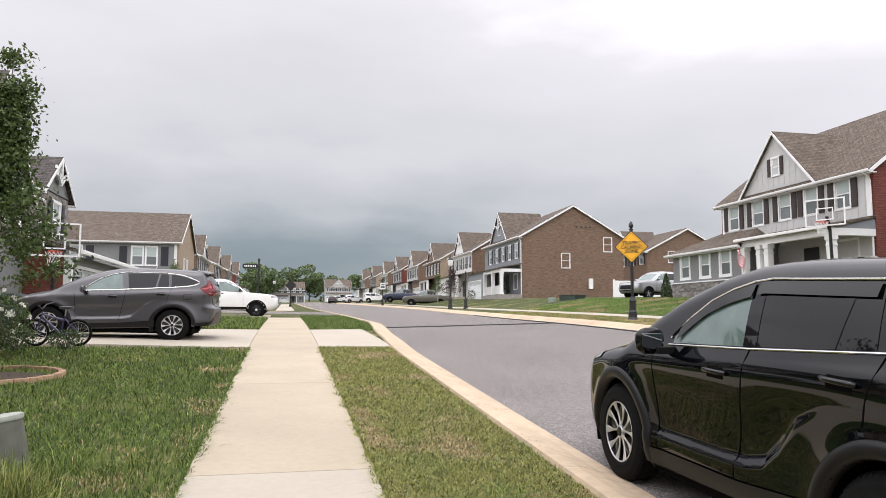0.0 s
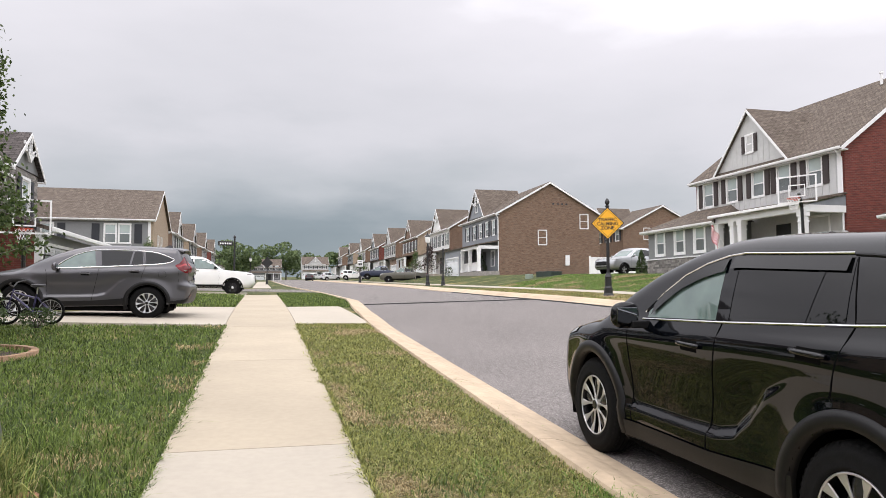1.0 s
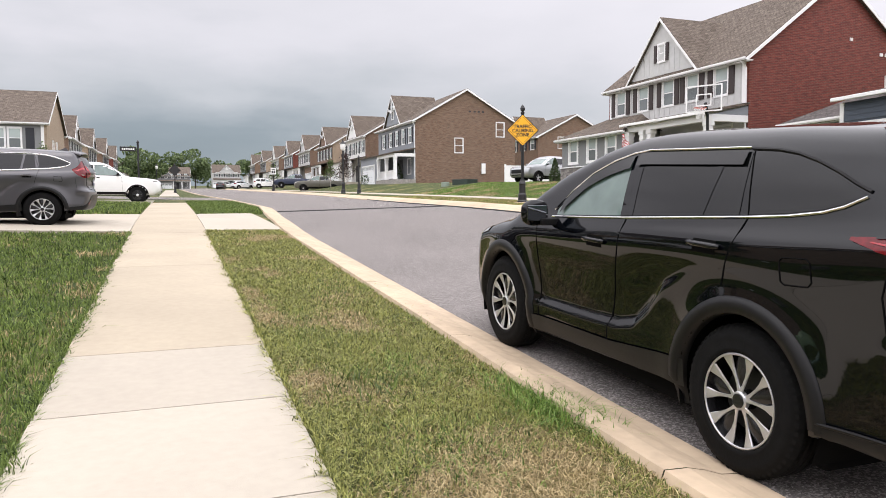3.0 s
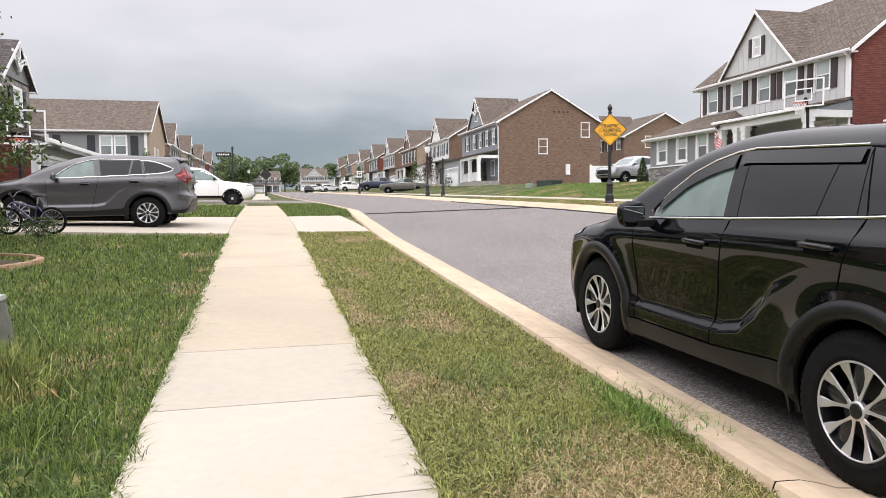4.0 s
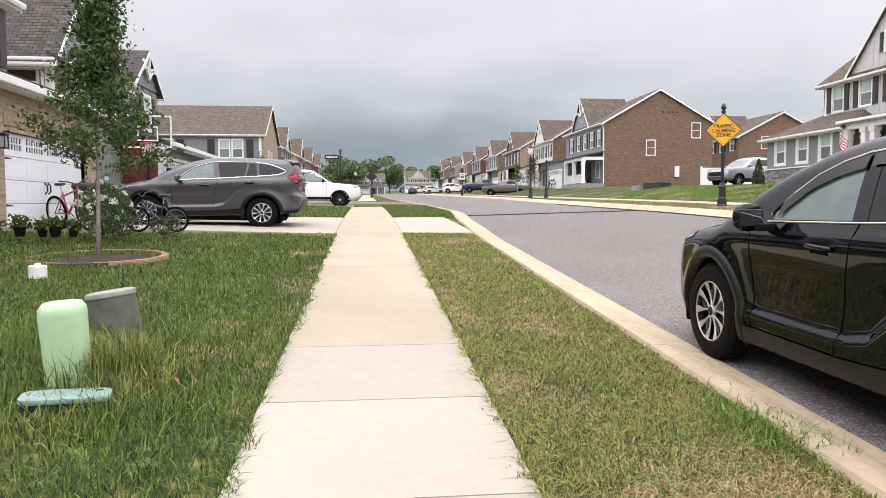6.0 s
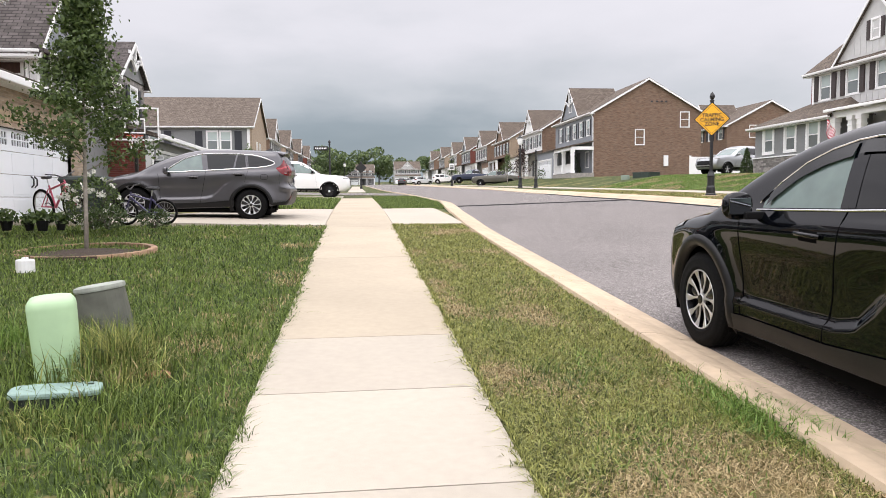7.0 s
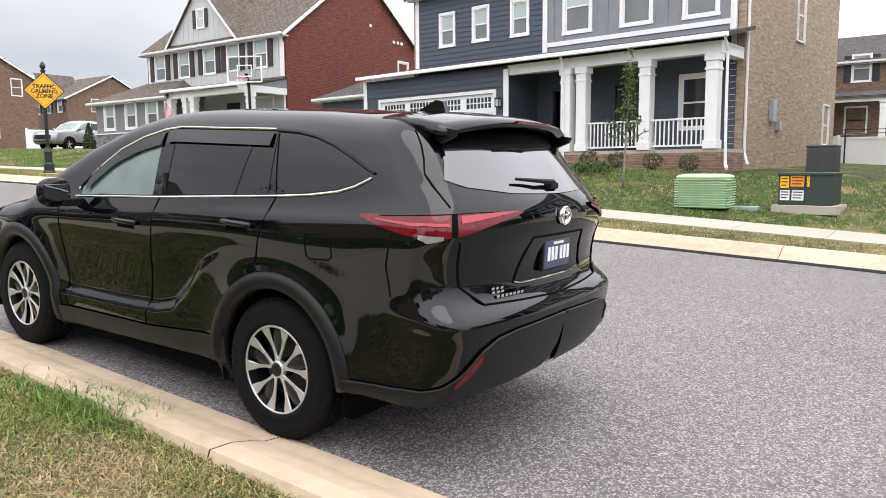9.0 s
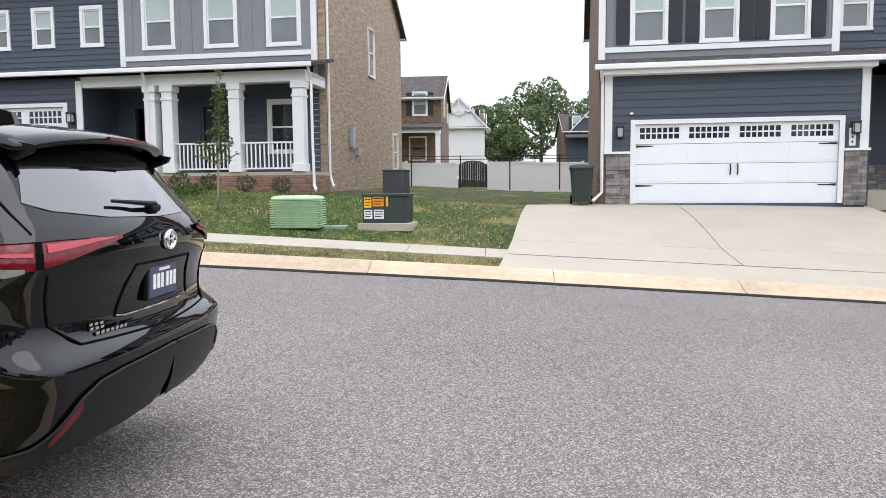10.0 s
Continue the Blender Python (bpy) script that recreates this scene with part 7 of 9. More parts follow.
# a shorter, lower body on the same wheels: trim the overhangs and the height
for o in grey.children_recursive:
    if o.data and not o.parent.name.startswith("wheel"):
        for v in o.data.vertices:
            if v.co.x < -0.55:
                v.co.x = -0.55 + (v.co.x + 0.55) * 0.68
            if v.co.x > 3.4:
                v.co.x = 3.4 + (v.co.x - 3.4) * 0.75
park(grey, -2.55, 18.62, 180, -1.4, -0.60)
grey.matrix_world = grey.matrix_world @ Matrix.Diagonal((0.93, 0.95, 0.90, 1.0))
white, _ = pickup((0.78, 0.78, 0.76), "white pickup truck with black wheels on a driveway")
park(white, -5.0, 39.6, 0, 0.5, -0.10)
silver, _ = pickup((0.34, 0.35, 0.36), "silver pickup truck parked beside a house", metal=0.6, dark_wheels=False)
park(silver, 27.3, 47.2, 197, 0, 1.15)
olive, _ = pickup((0.10, 0.095, 0.075), "dull bronze pickup truck down the street", metal=0.4)
park(olive, 18.5, 86.3, 165, 0, 1.15)
bluet, _ = pickup((0.012, 0.02, 0.05), "dark blue pickup truck down the street", metal=0.3)
park(bluet, 18.6, 105.5, 170, 0, 1.95)
wsuv, _ = crossover((0.72, 0.72, 0.70), "white suv on a far driveway", metal=0.0)
park(wsuv, 14.2, 125.5, -15, 0, 2.25)
for x, y, yaw, col, lab in ((13.0, 155.0, 20, (0.66, 0.67, 0.68), "pale silver car far down the street"), (10.8, 172.0, 80, (0.03, 0.03, 0.032), "dark car far down the street"), (12.4, 187.0, 10, (0.75, 0.75, 0.74), "white car far down the street"),
                            (-6.0, 235.0, -60, (0.75, 0.75, 0.74), "white car before the last house")):
    c, _ = crossover(col, lab, metal=0.3)
    park(c, x, y, yaw)

# ---- street furniture ----
YELLOW = material("sign_yellow", (0.88, 0.44, 0.012), rough=0.4, var=0.04, scale=4)
SIGNBLACK = material("sign_black", (0.012, 0.012, 0.012), rough=0.5, var=0.05)


def lettering(name, text, size, mat, parent, m, align="CENTER"):
    cu = bpy.data.curves.new(name, "FONT")
    cu.body, cu.size, cu.align_x, cu.align_y, cu.extrude = text, size, align, "CENTER", 0.002
    cu.offset = size * 0.035
    tmp = new("lettering_source", cu)
    me = bpy.data.meshes.new_from_object(tmp)
    bpy.data.objects.remove(tmp)
    me.materials.clear()
    me.materials.append(mat)
    ob = new(name, me)
    ob.parent = parent
    ob.matrix_local = m
    return ob


def fluted_post(root, h, r=0.055, base=0.17, base_h=0.75):
    bm = bmesh.new()
    lathe(bm, [(base * 1.25, 0), (base * 1.25, 0.06), (base * 1.05, 0.1), (base, 0.3), (base * 0.8, 0.36), (base * 0.78, base_h - 0.15), (base * 0.9, base_h - 0.1), (base * 0.6, base_h), (r * 1.3, base_h + 0.05)], 16)
    part("post_base", bm, BLACKMETAL, root)
    bm = bmesh.new()
    n = 20
    rows = [[bm.verts.new(((r * (1 if i % 2 else 0.86)) * math.cos(2 * math.pi * i / n), (r * (1 if i % 2 else 0.86)) * math.sin(2 * math.pi * i / n), z)) for i in range(n)] for z in (base_h, h)]
    for i in range(n):
        bm.faces.new((rows[0][i], rows[0][(i + 1) % n], rows[1][(i + 1) % n], rows[1][i]))
    bm.faces.new(rows[1])
    part("post", bm, BLACKMETAL, root)
    bm = bmesh.new()
    lathe(bm, [(r * 1.3, h), (r * 1.3, h + 0.04), (r * 0.7, h + 0.07), (r * 1.45, h + 0.13), (r * 1.5, h + 0.19), (r * 0.9, h + 0.27), (0.004, h + 0.33)], 14)
    part("finial", bm, BLACKMETAL, root)


def diamond(d, t, y0):
    bm = bmesh.new()
    pts = []
    rr = 0.05
    for k in range(4):
        a = math.pi / 2 * k
        for da in (-0.12, -0.04, 0.04, 0.12):
            rad = d - rr * (1 - math.cos(da * 8) * 0.9)
            pts.append((rad * math.cos(a + da * 0.45), rad * math.sin(a + da * 0.45)))
    prism(bm, pts, "y", y0, y0 + t)
    return bm


def traffic_sign():
    r = tagged(empty("traffic_sign", pose(12.18, 24.0, land(12.18, 24.0) + 0.02, 0, 0, -24)), "yellow diamond warning sign on a black fluted post", "sign")
    fluted_post(r, 3.25, 0.058, 0.15, 0.8)
    bm = boxm(-0.28, 0.28, -0.28, 0.28, -0.1, 0.02, 0.02)
    part("footing", bm, CURB, r)
    b = part("board", diamond(0.585, 0.012, -0.075), SIGNBLACK, r, "black-edged sign board")
    b.location.z = 2.64
    y = part("face", diamond(0.55, 0.004, -0.081), YELLOW, b, "yellow face")
    part("border", diamond(0.50, 0.002, -0.0835), SIGNBLACK, b)
    part("face", diamond(0.483, 0.002, -0.086), YELLOW, b)
    for i, (word, z) in enumerate((("TRAFFIC", 0.13), ("CALMING", -0.02), ("ZONE", -0.17))):
        lettering("lettering", word, 0.175, SIGNBLACK, b, pose(0, -0.087, z, 90, 0, 0))
    for z in (-0.3, 0.32):
        part("bracket", boxm(-0.09, 0.09, -0.07, 0.06, z - 0.03, z + 0.03), BLACKMETAL, b)
    return r


traffic_sign()


def name_sign():
    r = tagged(empty("street_sign", pose(-1.85, 52.0, along(52.0), 0, 0, 5)), "black street name sign on a tall post", "sign")
    fluted_post(r, 3.5, 0.06, 0.14, 0.7)
    b = part("name_board", boxm(-1.1, -0.1, -0.02, 0.02, 3.08, 3.38, 0.02), SIGNBLACK, r)
    for i in range(7):
        part("bar", boxm(-0.98 + i * 0.115, -0.91 + i * 0.115, -0.026, -0.02, 3.17, 3.28), WHITE, b)


def back_sign(x, y, z, d=0.55, h=2.6, kind="diamond"):
    r = tagged(empty("traffic_sign", pose(x, y, z, 0, 0, 0)), "black backed sign on a black post" if kind == "diamond" else "white speed sign on a black post", "sign")
    fluted_post(r, h + 0.3, 0.06, 0.15, 0.8)
    if kind == "diamond":
        b = part("board", diamond(d, 0.02, -0.1), SIGNBLACK, r)
        b.location.z = h - 0.2
    else:
        b = part("board", boxm(-0.32, 0.32, -0.1, -0.08, h - 0.75, h + 0.05, 0.02), WHITE, r)
        part("bar", boxm(-0.2, 0.2, -0.106, -0.1, h - 0.2, h - 0.12), SIGNBLACK, b)
        part("bar", boxm(-0.2, -0.02, -0.106, -0.1, h - 0.6, h - 0.3), SIGNBLACK, b)
        part("bar", boxm(0.03, 0.2, -0.106, -0.1, h - 0.6, h - 0.3), SIGNBLACK, b)


def street_lamp(x, y, z, h=3.4):
    r = tagged(empty("street_lamp", pose(x, y, z)), "black post-top street lamp with a pale globe", "street lamp")
    fluted_post(r, h, 0.06, 0.17, 0.9)
    bm = bmesh.new()
    lathe(bm, [(0.08, h), (0.19, h + 0.12), (0.21, h + 0.4), (0.16, h + 0.55)], 14)
    part("globe", bm, material("lamp_globe", (0.75, 0.75, 0.73), rough=0.3), r)
    bm = bmesh.new()
    lathe(bm, [(0.23, h + 0.53), (0.2, h + 0.6), (0.08, h + 0.7), (0.03, h + 0.85), (0.005, h + 0.92)], 14)
    part("cap", bm, BLACKMETAL, r)


name_sign()
back_sign(0.64, 93.0, along(93.0), 0.7, 2.9)
back_sign(11.6, 88.0, along(88) + 0.3, 0.5, 2.7, "speed")
street_lamp(12.9, 56.6, 0.56)
back_sign(13.62, 54.4, 0.54, 0.12, 2.3)
street_lamp(-1.8, 120.0, along(120))

# ---- utility boxes ----
PALEGREEN = material("pale_green_plastic", (0.42, 0.60, 0.36), rough=0.5, var=0.06, scale=6, big=0.08, bigscale=2)
VAULT = material("weathered_green_lid", (0.23, 0.33, 0.29), rough=0.65, var=0.14, scale=12, bump=0.4, bscale=60)
DARKGREEN = material("transformer_green", (0.026, 0.042, 0.033), rough=0.5, var=0.12, scale=5)
PEDGREY = material("weathered_grey_plastic", (0.115, 0.118, 0.095), rough=0.75, var=0.22, scale=7, big=0.15, bigscale=3)


def rounded_column(rings, n=28, p=3.0):
    """Rings of (half width, half depth, height) with squarish corners."""
    bm = bmesh.new()
    rows = []
    for a, b, z in rings:
        row = []
        for i in range(n):
            t = 2 * math.pi * i / n
            c, s = math.cos(t), math.sin(t)
            row.append(bm.verts.new((a * math.copysign(abs(c) ** (2 / p), c), b * math.copysign(abs(s) ** (2 / p), s), z)))
        rows.append(row)
    for u, v in zip(rows, rows[1:]):
        for i in range(n):
            bm.faces.new((u[i], u[(i + 1) % n], v[(i + 1) % n], v[i]))
    bm.faces.new(rows[0][::-1])
    bm.faces.new(rows[-1])
    return bm


ped = tagged(empty("utility_pedestal", pose(-2.11, 5.26, -1.38, 2, -3, 14)), "pale green plastic utility pedestal in the lawn", "utility box")
part("body", rounded_column([(0.158, 0.14, 0.0), (0.158, 0.14, 0.05), (0.145, 0.128, 0.07), (0.143, 0.125, 0.2), (0.152, 0.135, 0.56), (0.148, 0.13, 0.60), (0.125, 0.105, 0.635), (0.08, 0.06, 0.645)], 28, 3.4), PALEGREEN, ped, smooth=True)
part("foot", rounded_column([(0.165, 0.15, -0.05), (0.17, 0.152, 0.02), (0.16, 0.142, 0.03)], 28, 3.4), PALEGREEN, ped)
part("lock", boxm(-0.03, 0.03, -0.14, -0.125, 0.14, 0.2, 0.006), PALEGREEN, ped)
ped2 = tagged(empty("utility_pedestal", pose(-2.24, 6.69, -1.36, -2, -8, 10)), "weathered grey plastic pedestal leaning in the lawn", "utility box")
part("body", rounded_column([(0.225, 0.2, 0.0), (0.20, 0.18, 0.47), (0.195, 0.175, 0.49)], 28, 2.6), PEDGREY, ped2)
part("lid", rounded_column([(0.207, 0.187, 0.485), (0.21, 0.19, 0.50), (0.207, 0.187, 0.525), (0.18, 0.16, 0.535)], 28, 2.6), material("weathered_pale_lid", (0.30, 0.32, 0.28), rough=0.75, var=0.2, scale=9), ped2)
vault = tagged(empty("ground_vault", pose(-1.95, 4.78, -1.37, 0, 2, 14)), "green lidded utility vault sunk in the grass", "utility box")
part("body", rounded_column([(0.25, 0.12, -0.2), (0.25, 0.12, 0.07)], 28, 5), material("vault_dark", (0.015, 0.02, 0.02), rough=0.7), vault)
part("lid", rounded_column([(0.262, 0.132, 0.07), (0.265, 0.135, 0.085), (0.262, 0.132, 0.1), (0.25, 0.12, 0.106)], 28, 5), VAULT, vault)
part("bolt", boxm(0.17, 0.21, 0.03, 0.05, 0.105, 0.112), DARKGREEN, vault)
cap = tagged(empty("clean_out_cap", pose(-4.25, 9.79, -1.0)), "white plastic clean-out cap in the lawn", "pipe cap")
part("cap", rounded_column([(0.11, 0.11, 0.0), (0.11, 0.11, 0.15), (0.10, 0.10, 0.165), (0.04, 0.04, 0.17)], 16, 2), WHITE, cap)
part("knob", boxm(-0.03, 0.03, -0.03, 0.03, 0.17, 0.19), WHITE, cap)
bit = tagged(part("brick_piece", rounded_column([(0.09, 0.05, 0.0), (0.085, 0.048, 0.05), (0.07, 0.04, 0.06)], 14, 4), material("broken_brick", (0.33, 0.16, 0.09), rough=0.9, var=0.25, scale=20, bump=0.6)), "broken orange brick lying in the grass", "brick")
bit.matrix_world = pose(-1.47, 5.27, -1.36, 3, 4, 20)

gb = tagged(empty("utility_cabinet", pose(16.2, 4.32, land(16.2, 4.32) - 0.02, 0, 0, -90)), "pale green ribbed utility cabinet on the lawn", "utility box")
part("body", boxm(-0.50, 0.50, -0.27, 0.27, 0.0, 0.62, 0.03), PALEGREEN, gb)
for i in range(12):
    part("rib", boxm(-0.56, 0.56, -0.33, 0.33, 0.03 + i * 0.052, 0.052 + i * 0.052, 0.006), PALEGREEN, gb)
part("lid", rounded_column([(0.56, 0.34, 0.64), (0.57, 0.35, 0.67), (0.54, 0.32, 0.71), (0.40, 0.22, 0.735), (0.1, 0.05, 0.74)], 32, 5), PALEGREEN, gb)
lid2 = tagged(part("vault_lid", rounded_column([(0.3, 0.2, -0.05), (0.3, 0.2, 0.03), (0.28, 0.18, 0.04)], 20, 5), VAULT), "green lid of a small vault in the lawn", "utility box")
lid2.matrix_world = pose(16.4, 3.55, land(16.4, 3.55), 0, 0, -90)


def transformer(x, y, z, yaw, w, d, h, labels=True):
    r = tagged(empty("transformer", pose(x, y, z, 0, 0, yaw)), "dark green pad-mounted transformer with warning labels" if labels else "dark green pad-mounted transformer on the lawn", "utility box")
    part("pad", boxm(-w / 2 - 0.1, w / 2 + 0.1, -d / 2 - 0.1, d / 2 + 0.1, -0.1, 0.08, 0.01), CONCRETE, r)
    part("body", boxm(-w / 2, w / 2, -d / 2, d / 2, 0.08, h - 0.05, 0.015), DARKGREEN, r)
    part("lid", boxm(-w / 2 - 0.02, w / 2 + 0.02, -d / 2 - 0.03, d / 2 + 0.02, h - 0.06, h, 0.012), DARKGREEN, r)
    part("seam", boxm(0.0, 0.012, -d / 2 - 0.006, -d / 2, 0.12, h - 0.08), BLACKMETAL, r)
    if labels:
        lab = (("warning_label", -w * 0.46, -w * 0.30, h * 0.58, h * 0.90, YELLOW), ("warning_label", -w * 0.27, -w * 0.02, h * 0.62, h * 0.92, material("label_orange", (0.75, 0.28, 0.02), rough=0.4)), ("warning_label", -w * 0.46, -w * 0.28, h * 0.24, h * 0.52, WHITE), ("warning_label", -w * 0.24, -w * 0.02, h * 0.24, h * 0.52, WHITE), ("warning_label", 0.03, w * 0.08, h * 0.62, h * 0.92, YELLOW))
        for nm, a, b, c, e, mt in lab:
            L = part(nm, boxm(a, b, -d / 2 - 0.008, -d / 2 - 0.003, c, e), mt, r, "warning label with unreadable print")
            for k in range(3):
                zz = c + (e - c) * (0.2 + 0.28 * k)
                part("bar", boxm(a + 0.02, b - 0.02 - 0.03 * (k == 0), -d / 2 - 0.010, -d / 2 - 0.008, zz, zz + 0.022), SIGNBLACK, L)


transformer(16.75, 2.36, land(16.75, 2.36) + 0.02, -94, 1.02, 0.8, 0.74)
transformer(19.8, 48.1, 0.72, -70, 1.6, 1.0, 0.78, False)
sb = tagged(part("utility_pedestal", rounded_column([(0.3, 0.2, 0.0), (0.3, 0.2, 0.5), (0.28, 0.18, 0.6)], 20, 4), material("grey_green_box", (0.22, 0.27, 0.22), rough=0.6, var=0.1)), "grey green utility pedestal on a lawn", "utility box")
sb.matrix_world = pose(18.5, 48.6, 0.72, 0, 0, -70)


def air_conditioner(x, y, z, yaw):
    r = tagged(empty("air_conditioner", pose(x, y, z, 0, 0, yaw)), "dark grey air conditioner beside a brick wall", "air conditioner")
    ac = material("ac_grey", (0.06, 0.062, 0.066), rough=0.6, var=0.1)
    part("body", boxm(-0.36, 0.36, -0.36, 0.36, 0.0, 0.76, 0.03), ac, r)
    for i in range(9):
        part("louvre", boxm(-0.37, 0.37, -0.37, 0.37, 0.06 + i * 0.075, 0.085 + i * 0.075), ac, r)
    part("top", boxm(-0.38, 0.38, -0.38, 0.38, 0.76, 0.82, 0.02), ac, r)


air_conditioner(23.4, 3.0, land(23.4, 3.0) - 0.02, -96)


def wheelie_bin(x, y, z, yaw, color=(0.022, 0.034, 0.03)):
    r = tagged(empty("wheelie_bin", pose(x, y, z, 0, 0, yaw)), "dark green wheeled rubbish bin", "bin")
    g = material("bin_green", color, rough=0.55, var=0.1)
    bm = rounded_column([(0.24, 0.27, 0.06), (0.25, 0.28, 0.2), (0.31, 0.35, 0.92), (0.33, 0.37, 0.95)], 24, 5)
    part("body", bm, g, r)
    part("lid", rounded_column([(0.34, 0.39, 0.95), (0.345, 0.395, 0.98), (0.32, 0.36, 1.04), (0.15, 0.2, 1.07)], 24, 5), g, r)
    bm = bmesh.new()
    tube(bm, [(-0.26, 0.38, 0.9), (-0.26, 0.43, 0.98), (0.26, 0.43, 0.98), (0.26, 0.38, 0.9)], 0.018, 6)
    part("handle", bm, g, r)
    for s in (-1, 1):
        bm = bmesh.new()
        tube(bm, [(s * 0.24, 0.25, 0.12), (s * 0.30, 0.25, 0.12)], 0.12, 14)
        part("wheel", bm, RUBBER, r)


wheelie_bin(19.9, -2.45, -0.53, -96)
wheelie_bin(-7.05, 20.9, -0.50, 90, (0.03, 0.034, 0.034))


def hoop(x, y, z, yaw, h=3.05):
    r = tagged(empty("basketball_hoop", pose(x, y, z, 0, 0, yaw)), "basketball hoop with a clear backboard on a black pole", "basketball hoop")
    bm = bmesh.new()
    tube(bm, [(0, 0.6, 0.0), (0, 0.55, 1.2), (0, 0.45, h - 0.2), (0, 0.2, h + 0.25)], 0.06, 8)
    part("pole", bm, BLACKMETAL, r)
    bm = bmesh.new()
    tube(bm, [(0, 0.5, h - 0.3), (0, 0.05, h + 0.05)], 0.04, 6)
    part("arm", bm, BLACKMETAL, r)
    bm = bmesh.new()
    for q in ((-0.7, 0.7, h - 0.12, h - 0.07), (-0.7, 0.7, h + 0.85, h + 0.9), (-0.7, -0.65, h - 0.07, h + 0.85), (0.65, 0.7, h - 0.07, h + 0.85)):
        box(bm, q[0], q[1], 0.0, 0.04, q[2], q[3])
    b = part("backboard_frame", bm, WHITE, r)
    g = bpy.data.materials.get("clear_board") or bpy.data.materials.new("clear_board")
    g.use_nodes = True
    p = g.node_tree.nodes["Principled BSDF"]
    p.inputs["Transmission Weight"].default_value, p.inputs["Roughness"].default_value, p.inputs["IOR"].default_value = 1.0, 0.02, 1.05
    part("backboard", boxm(-0.65, 0.65, 0.015, 0.025, h - 0.07, h + 0.85), g, b, "clear acrylic backboard")
    bm = bmesh.new()
    for q in ((-0.3, 0.3, h + 0.1, h + 0.14), (-0.3, 0.3, h + 0.52, h + 0.56), (-0.3, -0.26, h + 0.14, h + 0.52), (0.26, 0.3, h + 0.14, h + 0.52)):
        box(bm, q[0], q[1], -0.004, 0.01, q[2], q[3])
    part("target_square", bm, WHITE, b)
    bm = bmesh.new()
    ring = [(0.23 * math.cos(a), -0.33 + 0.23 * math.sin(a), h) for a in [2 * math.pi * i / 20 for i in range(21)]]
    tube(bm, ring, 0.012, 6)
    box(bm, -0.06, 0.06, -0.1, 0.02, h - 0.05, h + 0.01)
    part("rim", bm, material("rim_orange", (0.55, 0.06, 0.02), rough=0.4), r, "orange steel rim")
    bm = bmesh.new()
    for k in range(12):
        for s in (-1, 1):
            pts = []
            for j in range(5):
                a = 2 * math.pi * (k + s * j * 0.5) / 12
                rad = 0.23 - 0.10 * (j / 4) ** 0.7
                pts.append((rad * math.cos(a), -0.33 + rad * math.sin(a), h - 0.42 * j / 4))
            tube(bm, pts, 0.006, 4)
    part("net", bm, WHITE, r)


hoop(19.35, 22.85, 0.45, -60, 3.0)
hoop(-6.75, 23.4, -0.35, 15, 2.2)


def flag(x, y, z, yaw, dark=False):
    r = tagged(empty("flag", pose(x, y, z, 0, 0, yaw)), "small striped flag on a house staff" if not dark else "dark blue flag with pale marks on a staff", "flag")
    bm = bmesh.new()
    tube(bm, [(0, 0, 0), (0.0, -0.7, 0.95)], 0.014, 6)
    part("staff", bm, WHITE, r)
    red, blue = material("flag_red", (0.42, 0.03, 0.04), rough=0.8), material("flag_blue", (0.02, 0.03, 0.09), rough=0.8)

    def cloth(u, v):
        # hangs from the staff in soft folds
        return (0.05 * math.sin(u * 9 + v * 2) + 0.25 * v * 0.2, -0.68 + 0.42 * u - 0.1 * v, 0.92 - 0.55 * u - 0.62 * v + 0.03 * math.sin(u * 11))
    n = 9
    for k in range(n):
        bm = quilt(lambda u, v: cloth(v, u), k / n, (k + 1) / n, lambda u: 0.0, lambda u: 1.0, 2, 10)
        part("stripe", bm, blue if dark else (red if k % 2 == 0 else WHITE), r)
    if not dark:
        bm = quilt(lambda u, v: (cloth(v, u)[0] - 0.006, cloth(v, u)[1], cloth(v, u)[2] + 0.002), 0.0, 0.5, lambda u: 0.0, lambda u: 0.45, 3, 6)
        part("canton", bm, blue, r)
    else:
        for k in range(8):
            c = cloth(0.15 + 0.1 * k, 0.2 + 0.25 * (k % 3))
            part("mark", boxm(c[0] - 0.012, c[0] + 0.012, c[1] - 0.02, c[1] + 0.02, c[2] - 0.03, c[2] + 0.03), WHITE, r)


flag(21.9, 30.9, 2.35, -90)
flag(-7.3, 40.4, 1.6, 90, True)

wheelie_bin(-6.35, 17.5, -0.60, 0)

# ---- fences ----
VINYL = material("white_vinyl", (0.88, 0.88, 0.87), rough=0.4, var=0.02)


def vinyl_fence(name, pts, h=1.25):
    r = tagged(empty(name), "white vinyl privacy fence with square posts", "fence")
    for (xa, ya, za), (xb, yb, zb) in zip(pts, pts[1:]):
        L = math.hypot(xb - xa, yb - ya)
        n = max(1, round(L / 2.4))
        for i in range(n):
            f, g = i / n, (i + 1) / n
            m = Matrix.Translation((xa + (xb - xa) * f, ya + (yb - ya) * f, za + (zb - za) * f)) @ Matrix.Rotation(math.atan2(yb - ya, xb - xa), 4, "Z")
            post = part("post", boxm(-0.065, 0.065, -0.065, 0.065, -0.3, h + 0.1, 0.01), VINYL, r)
            post.matrix_world = m
            bm = boxm(0.06, L / n - 0.06, -0.02, 0.02, 0.05 - 0.3, h)
            box(bm, 0.06, L / n - 0.06, -0.04, 0.04, h - 0.1, h)
            pan = part("panel", bm, VINYL, r)
            pan.matrix_world = m
    return r


